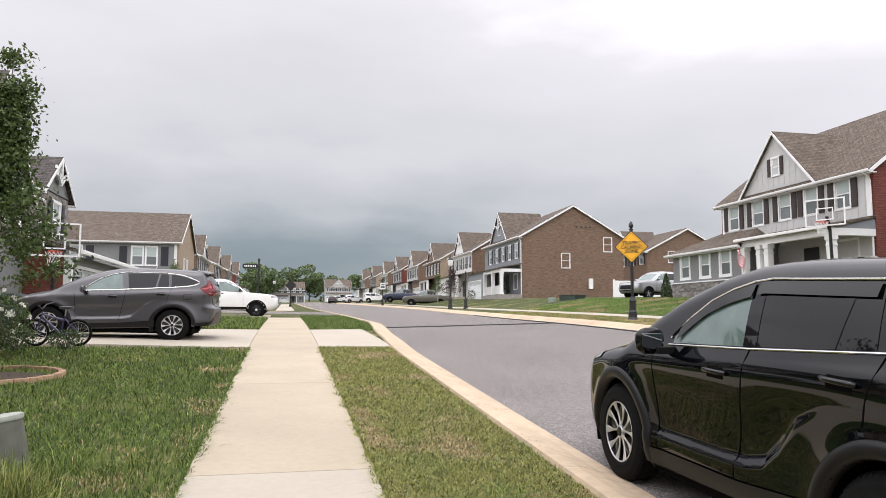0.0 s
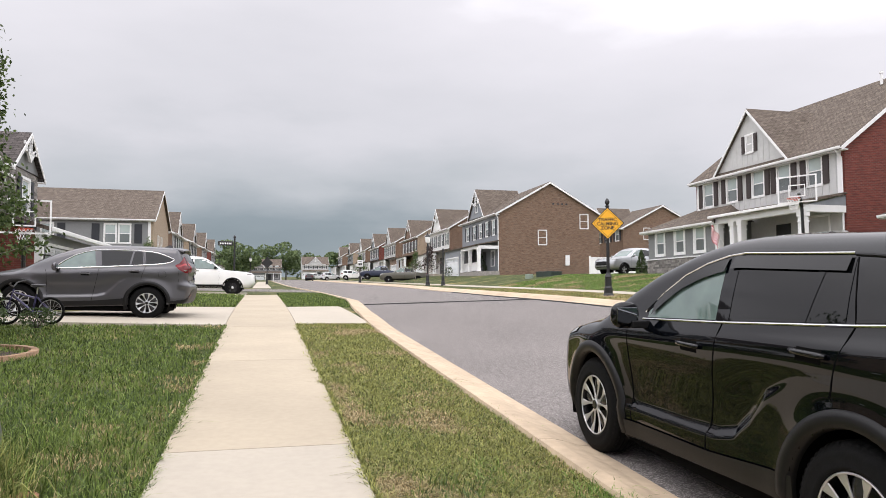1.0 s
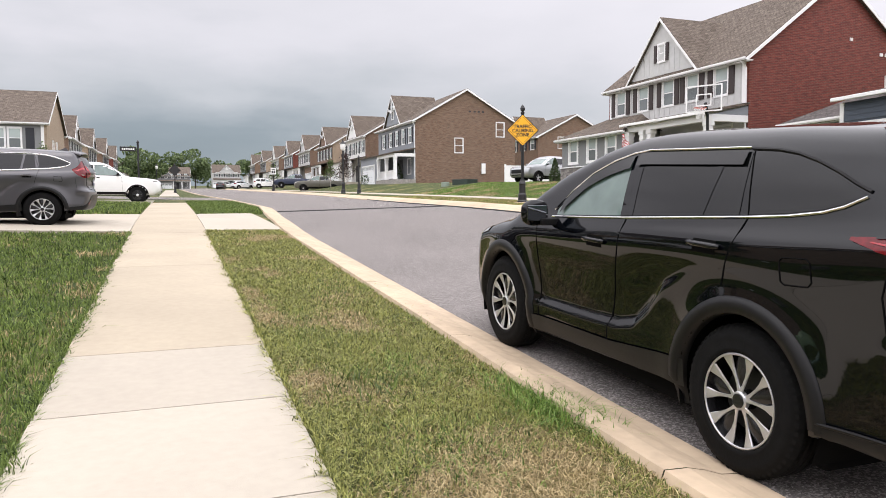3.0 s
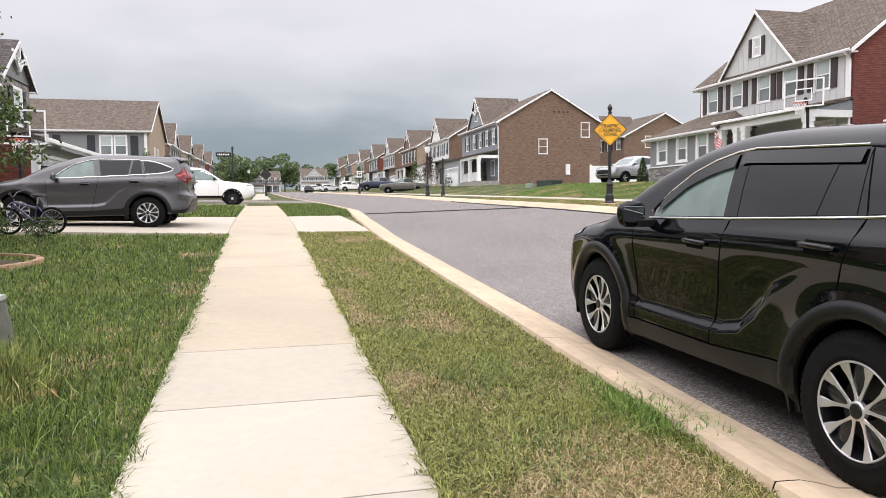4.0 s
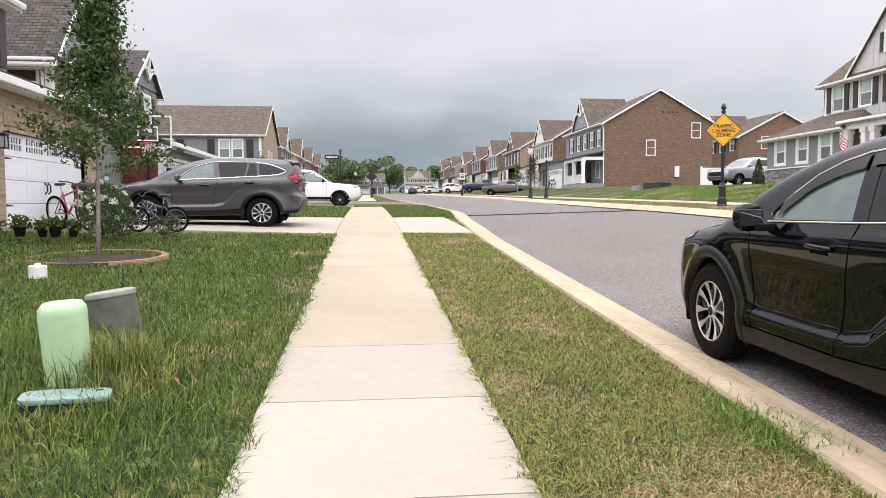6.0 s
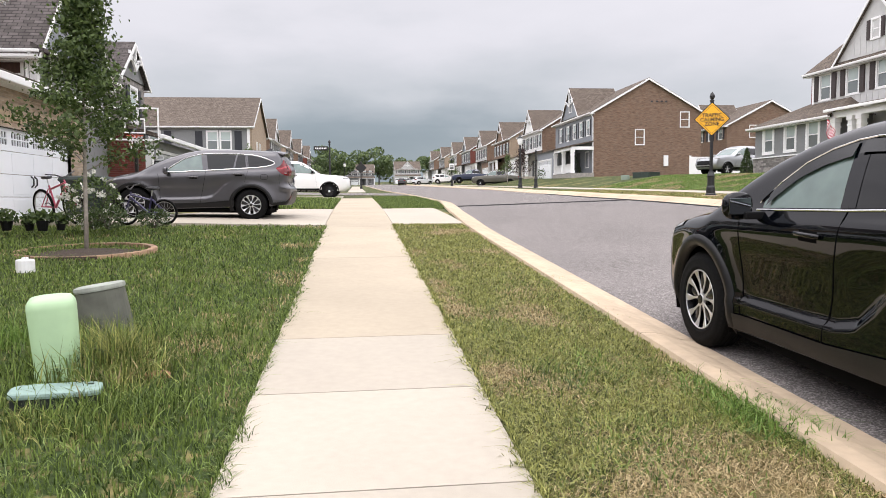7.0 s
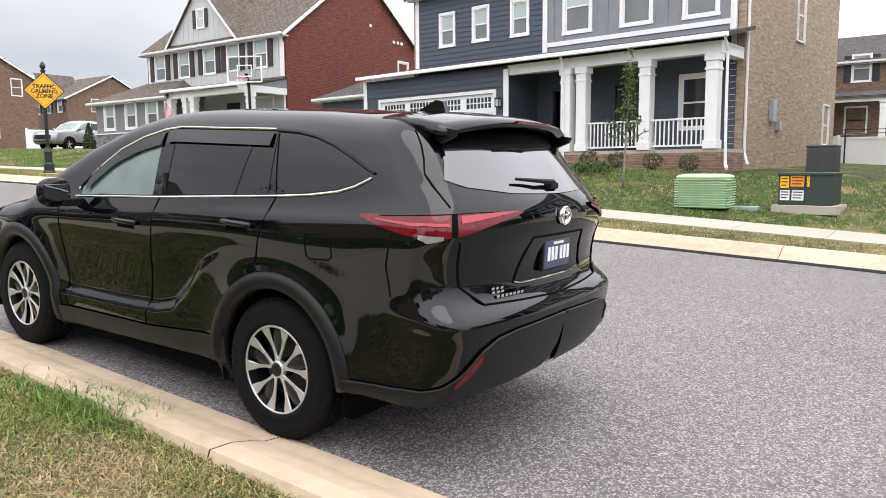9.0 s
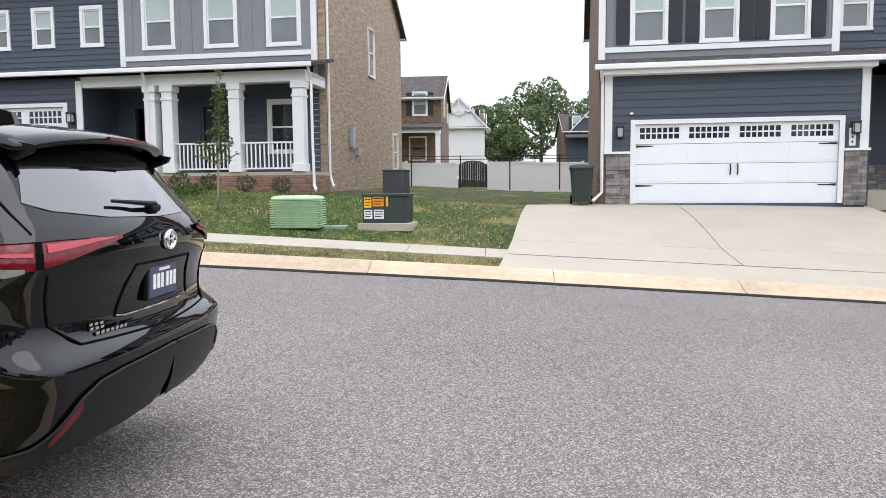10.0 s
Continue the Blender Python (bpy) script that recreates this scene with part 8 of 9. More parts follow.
vinyl_fence("fence", [(36.2, 12.0, 0.2), (36.2, 1.5, 0.0)], 1.12)
vinyl_fence("fence", [(36.3, 0.1, 0.0), (36.3, -14.0, -0.3)], 1.2)
vinyl_fence("fence", [(27.0, 56.5, 1.6), (40.0, 56.5, 2.0)], 1.4)
gate = tagged(empty("metal_gate", pose(36.2, 0.8, -0.1, 0, 0, -90)), "black arched garden gate between white fences", "gate")
bm = bmesh.new()
tube(bm, [(-0.68, 0, 0), (-0.68, 0, 1.15), (-0.35, 0, 1.3), (0, 0, 1.34), (0.35, 0, 1.3), (0.68, 0, 1.15), (0.68, 0, 0)], 0.03, 6)
part("gate_frame", bm, BLACKMETAL, gate)
for i in range(12):
    x = -0.62 + i * 0.112
    part("board", boxm(x - 0.05, x + 0.05, -0.012, 0.012, 0.05, 1.18 + 0.12 * (1 - (x / 0.65) ** 2)), BLACKMETAL, gate)
iron = tagged(empty("iron_fence"), "black metal fence with thin pickets", "fence")
for i in range(11):
    y = 11.0 - i * 2.4
    if -13.5 < y:
        part("post", boxm(35.6, 35.66, y - 0.03, y + 0.03, -0.2, 1.5), BLACKMETAL, iron)
for z in (1.3, 1.46):
    part("rail", boxm(35.62, 35.65, -13.0, 11.0, z - 0.015, z + 0.015), BLACKMETAL, iron)

# ---- houses behind ----
house_street(48.0, 3.1, 0.9, -90, BRICK_BROWN, BRICK_BROWN, SHINGLE_DARK, w=12, dep=9, h=4.9, rise=1.9, gable=-8.0, label="dark brown house behind the garden fence", garage=False)
house_street(70.0, 0.4, 2.0, -90, SID_WHITE, SID_WHITE, SHINGLE, w=9, dep=9, h=3.6, rise=1.6, gable=-2.4, label="small white house beyond the gardens", garage=False, porch=False)
house_street(84.0, -17.6, 2.6, -90, BRICK_BROWN, SID_NAVY, SHINGLE_DARK, w=9, dep=9, h=3.6, rise=2.2, gable=-5.6, label="navy gabled house beyond the gardens", garage=False)
house_street(40.0, 75.0, 2.2, -90, BRICK_BROWN, BRICK_BROWN, SHINGLE, w=12, dep=10, h=5.2, rise=2.6, gable=-6, label="brown brick house behind the corner lot", garage=False, porch=False)
house_street(6.5, 258.0, along(258) - 0.3, 0, SID_MID, SID_MID, SHINGLE, w=11, dep=10, h=4.6, rise=3.0, gable=-8.4, label="grey gabled house closing the street")
house_street(22.8, 258.0, along(258) + 0.3, 0, SID_LIGHT, SID_LIGHT, SHINGLE, w=9, dep=10, h=5.0, rise=3.0, gable=-4.5, label="pale gabled house closing the street")

# ---- unseen houses behind the start, added for reflections and to block low sky ----
for yy, wl, fr, lab in ((0.0, BRICK_BROWN, SID_MID, "unseen brown brick house beside the pavement"), (-15.5, BRICK_RED, SID_LIGHT, "unseen red brick house beside the pavement"), (-31.0, BRICK_TAN, SID_NAVY, "unseen tan brick house beside the pavement")):
    house_street(-9.5, yy, along(yy) + 0.35, 90, wl, fr, SHINGLE, w=12.5, h=5.6, rise=2.6, gable=-7.0, label=lab)
house_street(21.5, -39.0, along(-39) + 0.9, -90, BRICK_BROWN, SID_GREY, SHINGLE_DARK, w=12.5, h=5.6, rise=2.8, gable=-7.0, label="unseen grey sided house across the street")

# ---- plants ----
def leaf_material(name, c1, c2, trans=0.25):
    m = bpy.data.materials.new(name)
    m.use_nodes = True
    nt = m.node_tree
    N, L = nt.nodes.new, nt.links.new
    p = nt.nodes["Principled BSDF"]
    p.inputs["Roughness"].default_value, p.inputs["Specular IOR Level"].default_value = 0.55, 0.35
    g = N("ShaderNodeNewGeometry")
    mx = N("ShaderNodeMixRGB")
    mx.inputs[1].default_value, mx.inputs[2].default_value = (*c1, 1), (*c2, 1)
    L(g.outputs["Random Per Island"], mx.inputs[0])
    L(mx.outputs[0], p.inputs["Base Color"])
    tr = N("ShaderNodeBsdfTranslucent")
    L(mx.outputs[0], tr.inputs[0])
    ms = N("ShaderNodeMixShader")
    ms.inputs[0].default_value = trans
    L(p.outputs[0], ms.inputs[1])
    L(tr.outputs[0], ms.inputs[2])
    L(ms.outputs[0], nt.nodes["Material Output"].inputs[0])
    return m


LEAF = leaf_material("leaf_green", (0.024, 0.046, 0.012), (0.13, 0.185, 0.055))
LEAF_DARK = leaf_material("leaf_dark", (0.025, 0.048, 0.016), (0.075, 0.11, 0.035))
LEAF_RED = leaf_material("leaf_plum", (0.03, 0.015, 0.018), (0.06, 0.035, 0.03))
FAR_LEAF = leaf_material("wood_leaf", (0.04, 0.07, 0.026), (0.19, 0.25, 0.10))
PETAL = leaf_material("white_petal", (0.75, 0.73, 0.66), (0.85, 0.84, 0.80), 0.3)
BARK = material("bark", (0.27, 0.24, 0.205), rough=0.9, var=0.25, scale=14, bump=0.8, bscale=30)
BARK_DARK = material("dark_bark", (0.06, 0.05, 0.04), rough=0.9, var=0.25, scale=10)
MULCH = material("mulch", (0.045, 0.03, 0.02), rough=0.95, var=0.4, scale=40, bump=1.0, bscale=60)


def quads(name, centres, sizes, mat, rng, parent=None, aspect=0.55, flat=0.0):
    """Many small pointed leaves in one mesh."""
    n = len(centres)
    d = rng.normal(size=(n, 3))
    d[:, 2] = d[:, 2] * (1 - flat) - 0.25
    d /= np.linalg.norm(d, axis=1, keepdims=True)
    u = np.cross(d, rng.normal(size=(n, 3)))
    u /= np.linalg.norm(u, axis=1, keepdims=True)
    s = sizes[:, None]
    v = np.stack([centres - d * s * 0.5, centres + u * s * aspect * 0.5, centres + d * s * 0.5, centres - u * s * aspect * 0.5], 1).reshape(-1, 3)
    me = bpy.data.meshes.new(name)
    me.from_pydata(v.tolist(), [], np.arange(4 * n).reshape(n, 4).tolist())
    me.materials.append(mat)
    ob = new(name, me)
    if parent is not None:
        ob.parent = parent
    return ob


def limbs(root, trunk_h, spread, n, rng, mat, r0, z0, z1, top):
    """A tapered trunk and bent limbs; returns points along the twigs."""
    bm = bmesh.new()
    lean = rng.normal(0, 0.015, 2)
    tpts = [(lean[0] * z * 3, lean[1] * z * 3, z) for z in np.linspace(0, top, 8)]
    tube(bm, tpts, r0, 10, r0 * 0.2)
    part("trunk", bm, mat, root, smooth=True)
    tips = []
    for k in range(n):
        f = (k + 0.5) / n
        z = z0 + (z1 - z0) * f
        a = k * 2.4 + rng.uniform(-0.3, 0.3)
        L = spread(f) * rng.uniform(0.75, 1.15)
        pts = []
        for j in range(6):
            q = j / 5
            pts.append((lean[0] * z * 3 + L * q * math.cos(a + 0.3 * q), lean[1] * z * 3 + L * q * math.sin(a + 0.3 * q), z + L * (0.55 * q - 0.12 * q * q) * (1.0 + 0.6 * f)))
        bm = bmesh.new()
        tube(bm, pts, r0 * 0.32 * (1 - 0.6 * f), 6, 0.004)
        part("limb", bm, mat, root)
        tips += [pts[2], pts[3], pts[4], pts[5]]
    return tips, tpts


def sapling(x, y, z, h, w, seed, leaves=2600, leaf=0.075, label="", mat=None, low=0.28, r0=0.045, bark=None, name="tree"):
    rng = np.random.default_rng(seed)
    r = tagged(empty(name, pose(x, y, z)), label, "tree")
    spread = lambda f: w * (0.30 + 0.75 * math.exp(-(f / 0.36) ** 2)) * (1 - 0.45 * f)
    tips, tp = limbs(r, h, spread, 30, rng, bark or BARK, r0, h * low, h * 0.9, h)
    pts = np.array(tips + [p for p in tp[4:]] * 3)
    c = pts[rng.integers(0, len(pts), leaves)] + rng.normal(0, 1, (leaves, 3)) * np.array([0.125, 0.125, 0.085]) * (w / 1.1)
    c = c[c[:, 2] > h * low * 0.9]
    quads("crown", c, rng.uniform(0.6, 1.25, len(c)) * leaf, mat or LEAF, rng, r)
    return r


def shrub(x, y, z, w, h, seed, leaves=700, leaf=0.05, label="", mat=None, flowers=0):
    rng = np.random.default_rng(seed)
    r = tagged(empty("shrub", pose(x, y, z)), label, "shrub")
    bm = bmesh.new()
    for k in range(7):
        a = k * 0.9
        tube(bm, [(0.03 * math.cos(a), 0.03 * math.sin(a), 0), (w * 0.2 * math.cos(a), w * 0.2 * math.sin(a), h * 0.45), (w * 0.36 * math.cos(a), w * 0.36 * math.sin(a), h * 0.8)], 0.012, 5, 0.004)
    part("stem", bm, BARK_DARK, r)
    d = rng.normal(size=(leaves, 3))
    d /= np.linalg.norm(d, axis=1, keepdims=True)
    lump = 1 + 0.18 * np.sin(d[:, 0] * 5 + seed) * np.cos(d[:, 1] * 6)
    rad = rng.uniform(0.55, 1.0, leaves) ** 0.5 * lump
    c = d * rad[:, None] * np.array([w / 2, w / 2, h * 0.52]) + np.array([0, 0, h * 0.5])
    c = c[c[:, 2] > 0.01]
    quads("leaves", c, rng.uniform(0.7, 1.3, len(c)) * leaf, mat or LEAF_DARK, rng, r)
    if flowers:
        top = c[np.linalg.norm((c - np.array([0, 0, h * 0.5])) / np.array([w / 2, w / 2, h * 0.52]), axis=1) > 0.85]
        for p in top[rng.integers(0, len(top), flowers)]:
            q = p * 1.04 + rng.normal(0, 0.024, (9, 3))
            quads("flower", q, np.full(9, 0.075), PETAL, rng, r, aspect=0.9)
    return r


def conifer(x, y, z, w, h, seed, label):
    rng = np.random.default_rng(seed)
    r = tagged(empty("shrub", pose(x, y, z)), label, "shrub")
    bm = bmesh.new()
    tube(bm, [(0, 0, 0), (0, 0, h)], 0.05, 6, 0.01)
    part("trunk", bm, BARK_DARK, r)
    n = 900
    zz = rng.uniform(0.02, 1, n)
    a = rng.uniform(0, 2 * math.pi, n)
    rad = w / 2 * (1 - zz) ** 0.75 * rng.uniform(0.6, 1.05, n)
    quads("leaves", np.stack([rad * np.cos(a), rad * np.sin(a), zz * h], 1), rng.uniform(0.1, 0.2, n), LEAF_DARK, rng, r, 0.4)


def big_tree(x, y, z, h, w, seed, leaves=2200, mat=None, leaf=0.5):
    rng = np.random.default_rng(seed)
    r = tagged(empty("tree", pose(x, y, z)), "large leafy tree beyond the houses", "tree")
    bm = bmesh.new()
    tube(bm, [(0, 0, 0), (0.1, 0, h * 0.4), (0.2, 0.1, h * 0.8)], 0.3, 8, 0.06)
    part("trunk", bm, BARK_DARK, r)
    lob = rng.normal(size=(16, 3)) * np.array([w * 0.24, w * 0.24, h * 0.15]) + np.array([0, 0, h * 0.62])
    k = rng.integers(0, 16, leaves)
    d = rng.normal(size=(leaves, 3))
    d /= np.linalg.norm(d, axis=1, keepdims=True)
    c = lob[k] + d * (rng.uniform(0.5, 1, leaves) ** 0.4)[:, None] * np.array([w * 0.19, w * 0.19, h * 0.14])
    for i in range(5):
        bm = bmesh.new()
        tube(bm, [(0.1, 0, h * 0.35), tuple(lob[i] * 0.6 + np.array([0, 0, h * 0.2])), tuple(lob[i])], 0.12, 6, 0.03)
        part("limb", bm, BARK_DARK, r)
    quads("crown", c, rng.uniform(0.6, 1.3, leaves) * leaf, mat or FAR_LEAF, rng, r, 0.7)


sapling(-4.22, 11.82, -0.93, 4.9, 1.15, 11, 12500, 0.080, "young leafy tree in a brick-edged bed", r0=0.036, low=0.25)
sapling(17.6, 6.7, land(17.6, 6.7), 3.3, 0.55, 5, 1100, 0.09, "slender young tree before a porch", low=0.3, r0=0.03)
sapling(14.2, 62.0, along(62) + 0.3, 3.6, 1.2, 6, 900, 0.16, "young plum-leaved street tree", mat=LEAF_RED, r0=0.05)
sapling(16.8, 80.0, along(80) + 0.5, 3.5, 1.1, 7, 700, 0.18, "young street tree beside the far pavement", r0=0.05)
sapling(15.0, 112.0, along(112) + 0.4, 4.0, 1.4, 8, 600, 0.25, "young street tree beside the far pavement", r0=0.05)
sapling(-8.6, 61.0, 0.7, 3.6, 1.3, 9, 900, 0.15, "young tree before the corner house", r0=0.05)

# bed round the young tree: edging bricks, mulch and dry tufts
bed = tagged(empty("brick_edging", pose(-4.22, 11.82, -0.93)), "ring of tan edging bricks round the young tree", "edging")
EDGE = material("edging_brick", (0.34, 0.22, 0.14), rough=0.9, var=0.2, scale=16, random_piece=0.25)
edge_me = mesh_of("brick", boxm(-0.095, 0.095, -0.05, 0.05, 0.0, 0.085, 0.008), EDGE)
for i in range(30):
    a = 2 * math.pi * i / 30
    ob = new("brick", edge_me)
    ob.parent = bed
    ob.matrix_local = pose(0.98 * math.cos(a), 0.85 * math.sin(a), 0.0 + 0.0577 * 0.85 * math.sin(a), 0, 0, math.degrees(a) + 90)
bm = bmesh.new()
lathe(bm, [(0.95, -0.05), (0.92, 0.03), (0.5, 0.07), (0.1, 0.09)], 28)
mu = tagged(part("mulch", bm, MULCH, bed, "dark mulch"), "")
shrub(-4.95, 14.3, -0.62, 0.95, 1.0, 21, 1700, 0.06, "rose bush with white flowers", flowers=44, mat=LEAF)
shrub(-4.55, 13.9, -0.62, 0.7, 0.42, 22, 700, 0.05, "low green shrub beside the rose bush")
shrub(-3.88, 14.35, -0.62, 0.62, 0.36, 23, 700, 0.045, "small clipped shrub at the lawn's edge")
for k, (x, y) in enumerate(((20.2, 7.9), (20.3, 6.9), (20.4, 5.9), (20.1, 8.7))):
    shrub(x, y, land(x, y), 0.55, 0.5, 31 + k, 420, 0.06, "small dark shrub beside a brick porch")
shrub(19.3, 8.3, land(19.3, 8.3), 1.2, 0.3, 36, 500, 0.09, "low leafy plant by the porch", mat=LEAF)
conifer(20.0, -9.4, -0.5, 0.5, 0.8, 41, "small evergreen beside the garage")
conifer(21.3, 69.5, 1.6, 1.8, 2.4, 42, "evergreen shrub beside a porch")
conifer(22.6, 40.1, 0.85, 1.0, 1.75, 43, "pointed evergreen beside a stone wall")
shrub(20.2, 76.0, 1.6, 2.2, 1.3, 44, 500, 0.16, "dark shrub beside a porch")
for k, (x, y, z, h, w) in enumerate(((104, -7.5, 2.0, 13.5, 9), (112, -16, 2.0, 13, 10), (100, 0, 2.0, 10.0, 9), (98, 8, 2.0, 10.5, 9), (115, -25, 2, 14, 12), (95, 17, 2, 11, 10), (92, -3, 1.5, 7.0, 9), (92, 3, 1.5, 6.5, 9),
                                     (-18, 238, 4.0, 11.5, 14), (-6, 246, 4.0, 9.5, 14), (-28, 235, 4, 10, 13), (9, 285, 4.5, 13, 15), (0, 290, 4.5, 13, 15), (16, 288, 4.5, 14, 13), (30, 280, 4.5, 14, 14), (42, 285, 4.5, 13, 14), (-40, 250, 4.5, 13, 15), (-14, 285, 4.5, 13, 15))):
    big_tree(x, y, z, h, w, 100 + k, 6500 if k < 8 else 3600, None, 0.40 if k < 8 else 0.8)


def plant_pot(x, y, z, seed, s=0.16):
    r = tagged(empty("plant_pot", pose(x, y, z)), "small dark plant pot with a leafy plant", "plant pot", "plant pots by the garage")
    bm = bmesh.new()
    lathe(bm, [(s * 0.7, 0), (s, s * 1.5), (s * 1.08, s * 1.5), (s * 1.08, s * 1.7), (s * 0.9, s * 1.7), (s * 0.85, s * 1.55)], 16)
    part("pot", bm, PLASTIC, r)
    rng = np.random.default_rng(seed)
    c = rng.normal(0, 1, (140, 3)) * np.array([s * 0.8, s * 0.8, s * 0.6]) + np.array([0, 0, s * 2.4])
    c[:, 2] = np.maximum(c[:, 2], s * 1.6)
    quads("leaves", c, rng.uniform(0.06, 0.13, 140), LEAF, rng, r)


for k, (x, y) in enumerate(((-5.3, 13.7), (-5.55, 13.55), (-5.85, 13.75), (-6.3, 13.9), (-6.6, 13.6), (-6.9, 13.9))):
    plant_pot(x, y, -0.62, 60 + k, 0.085 + 0.02 * (k % 2))


# ---- bicycles ----
def bicycle(x, y, z, yaw, lean, color, label, wheel_r=0.30, s=1.0):
    r = tagged(empty("bicycle", pose(x, y, z, lean, 0, yaw)), label, "bicycle")
    fr = material("bike_" + label.split()[0], color, rough=0.35, coat=0.5, var=0.05)
    b = 0.98 * s
    for nm, cx in (("wheel", 0.0), ("wheel", b)):
        bm = bmesh.new()
        ring = [(cx + wheel_r * math.cos(a), 0, wheel_r + wheel_r * math.sin(a)) for a in [2 * math.pi * i / 28 for i in range(29)]]
        tube(bm, ring, 0.026, 8)
        w = part(nm, bm, RUBBER, r)
        bm = bmesh.new()
        ring = [(cx + wheel_r * 0.9 * math.cos(a), 0, wheel_r + wheel_r * 0.9 * math.sin(a)) for a in [2 * math.pi * i / 28 for i in range(29)]]
        tube(bm, ring, 0.012, 6)
        part("rim", bm, ALLOY, w)
        bm = bmesh.new()
        for k in range(16):
            a = 2 * math.pi * k / 16
            tube(bm, [(cx + 0.02 * math.cos(a + 1), 0.02 * (-1) ** k, wheel_r + 0.02 * math.sin(a + 1)), (cx + wheel_r * 0.9 * math.cos(a), 0, wheel_r + wheel_r * 0.9 * math.sin(a))], 0.0025, 3)
        part("spokes", bm, ALLOY, w)
    R = wheel_r
    bbx, bbz = (0.40 * s, R - 0.02)
    seat, head = (0.30 * s, R + 0.40 * s), (0.82 * s, R + 0.44 * s)
    for pts, rr in (([(bbx, 0, bbz), (seat[0], 0, seat[1])], 0.018), ([(bbx, 0, bbz), (head[0], 0, head[1] - 0.06)], 0.022), ([(seat[0] + 0.02, 0, seat[1] - 0.08), (head[0], 0, head[1])], 0.02), ([(0, 0.04, R), (bbx, 0.03, bbz)], 0.012), ([(0, -0.04, R), (bbx, -0.03, bbz)], 0.012),
                    ([(0, 0.04, R), (seat[0], 0.02, seat[1] - 0.06)], 0.01), ([(0, -0.04, R), (seat[0], -0.02, seat[1] - 0.06)], 0.01), ([(head[0] - 0.01, 0, head[1] + 0.06), (head[0] + 0.03, 0.04, head[1] - 0.12), (b, 0.05, R)], 0.014), ([(head[0] + 0.03, -0.04, head[1] - 0.12), (b, -0.05, R)], 0.014)):
        bm = bmesh.new()
        tube(bm, pts, rr, 8)
        part("frame_tube", bm, fr, r)
    bm = bmesh.new()
    tube(bm, [(head[0] - 0.1, -0.30, head[1] + 0.20), (head[0], -0.16, head[1] + 0.17), (head[0], 0, head[1] + 0.10), (head[0], 0.16, head[1] + 0.17), (head[0] - 0.1, 0.30, head[1] + 0.20)], 0.013, 8)
    part("handlebar", bm, BLACKMETAL, r)
    bm = bmesh.new()
    tube(bm, [(seat[0], 0, seat[1]), (seat[0] - 0.02, 0, seat[1] + 0.13)], 0.014, 6)
    part("seat_post", bm, ALLOY, r)
    sd = part("saddle", rounded_column([(0.10, 0.06, seat[1] + 0.13), (0.14, 0.09, seat[1] + 0.15), (0.13, 0.08, seat[1] + 0.18)], 16, 2.2), BLACKMETAL, r)
    sd.location.x = seat[0] - 0.03
    bm = bmesh.new()
    tube(bm, [(bbx - 0.02, 0.06, bbz), (bbx + 0.1, 0.07, bbz - 0.1), (bbx + 0.1, 0.14, bbz - 0.1)], 0.01, 6)
    tube(bm, [(bbx + 0.02, -0.06, bbz), (bbx - 0.1, -0.07, bbz + 0.1), (bbx - 0.1, -0.14, bbz + 0.1)], 0.01, 6)
    part("pedal", bm, BLACKMETAL, r)
    bm = bmesh.new()
    tube(bm, [(bbx - 0.1, 0.05, bbz), (bbx - 0.18, 0.22, 0.0)], 0.008, 5)
    part("kickstand", bm, ALLOY, r)
    return r


bicycle(-6.3, 15.6, -0.53, -38, 8, (0.55, 0.10, 0.16), "pink and black bicycle standing before the garage", 0.33, 1.05)
bicycle(-3.85, 15.1, -0.57, 172, -6, (0.04, 0.035, 0.10), "dark purple child's bicycle beside the shrubs", 0.235, 0.8)

# ---- grass ----
GRASS = leaf_material("grass_blade", (0.018, 0.040, 0.006), (0.23, 0.31, 0.075), 0.22)
GRASS_DRY = leaf_material("dry_grass_blade", (0.16, 0.115, 0.045), (0.66, 0.53, 0.30), 0.22)
GRASS_MID = leaf_material("olive_grass_blade", (0.05, 0.068, 0.012), (0.46, 0.46, 0.15), 0.22)


GRASS_LUSH = leaf_material("lush_grass_blade", (0.05, 0.11, 0.014), (0.26, 0.38, 0.09), 0.22)


def blades(name, xy, h, w, mat, label, rng, lean=0.5, dz=0.0):
    n = len(xy)
    z = np.array([land(a, b) for a, b in xy]) + dz
    p = np.column_stack([xy, z])
    a = rng.uniform(0, 2 * math.pi, n)
    t = np.column_stack([np.cos(a), np.sin(a), np.zeros(n)])
    b = rng.uniform(0, 2 * math.pi, n)
    k = np.abs(rng.normal(0, lean, n))
    d = np.column_stack([np.cos(b) * k, np.sin(b) * k, np.ones(n)])
    hh = (h * rng.uniform(0.55, 1.3, n))[:, None]
    ww = (w * rng.uniform(0.7, 1.3, n))[:, None]
    mid = p + d * hh * 0.55
    tip = p + d * hh + np.column_stack([np.cos(b), np.sin(b), np.full(n, -0.5)]) * hh * (k[:, None] * 0.5)
    v = np.stack([p - t * ww, p + t * ww, mid + t * ww * 0.8, mid - t * ww * 0.8, tip], 1).reshape(-1, 3)
    base = np.arange(n)[:, None] * 5
    quad = (base + np.array([0, 1, 2, 3])).tolist()
    tri = (base + np.array([3, 2, 4])).tolist()
    me = bpy.data.meshes.new(name)
    me.from_pydata(v.tolist(), [], quad + tri)
    me.materials.append(mat)
    return tagged(new(name, me), label, "grass", kind="stuff")


def scatter(rng, x0, x1, y0, y1, n, keep):
    q = np.column_stack([rng.uniform(x0, x1, n), rng.uniform(y0, y1, n)])
    return q[keep(q)]


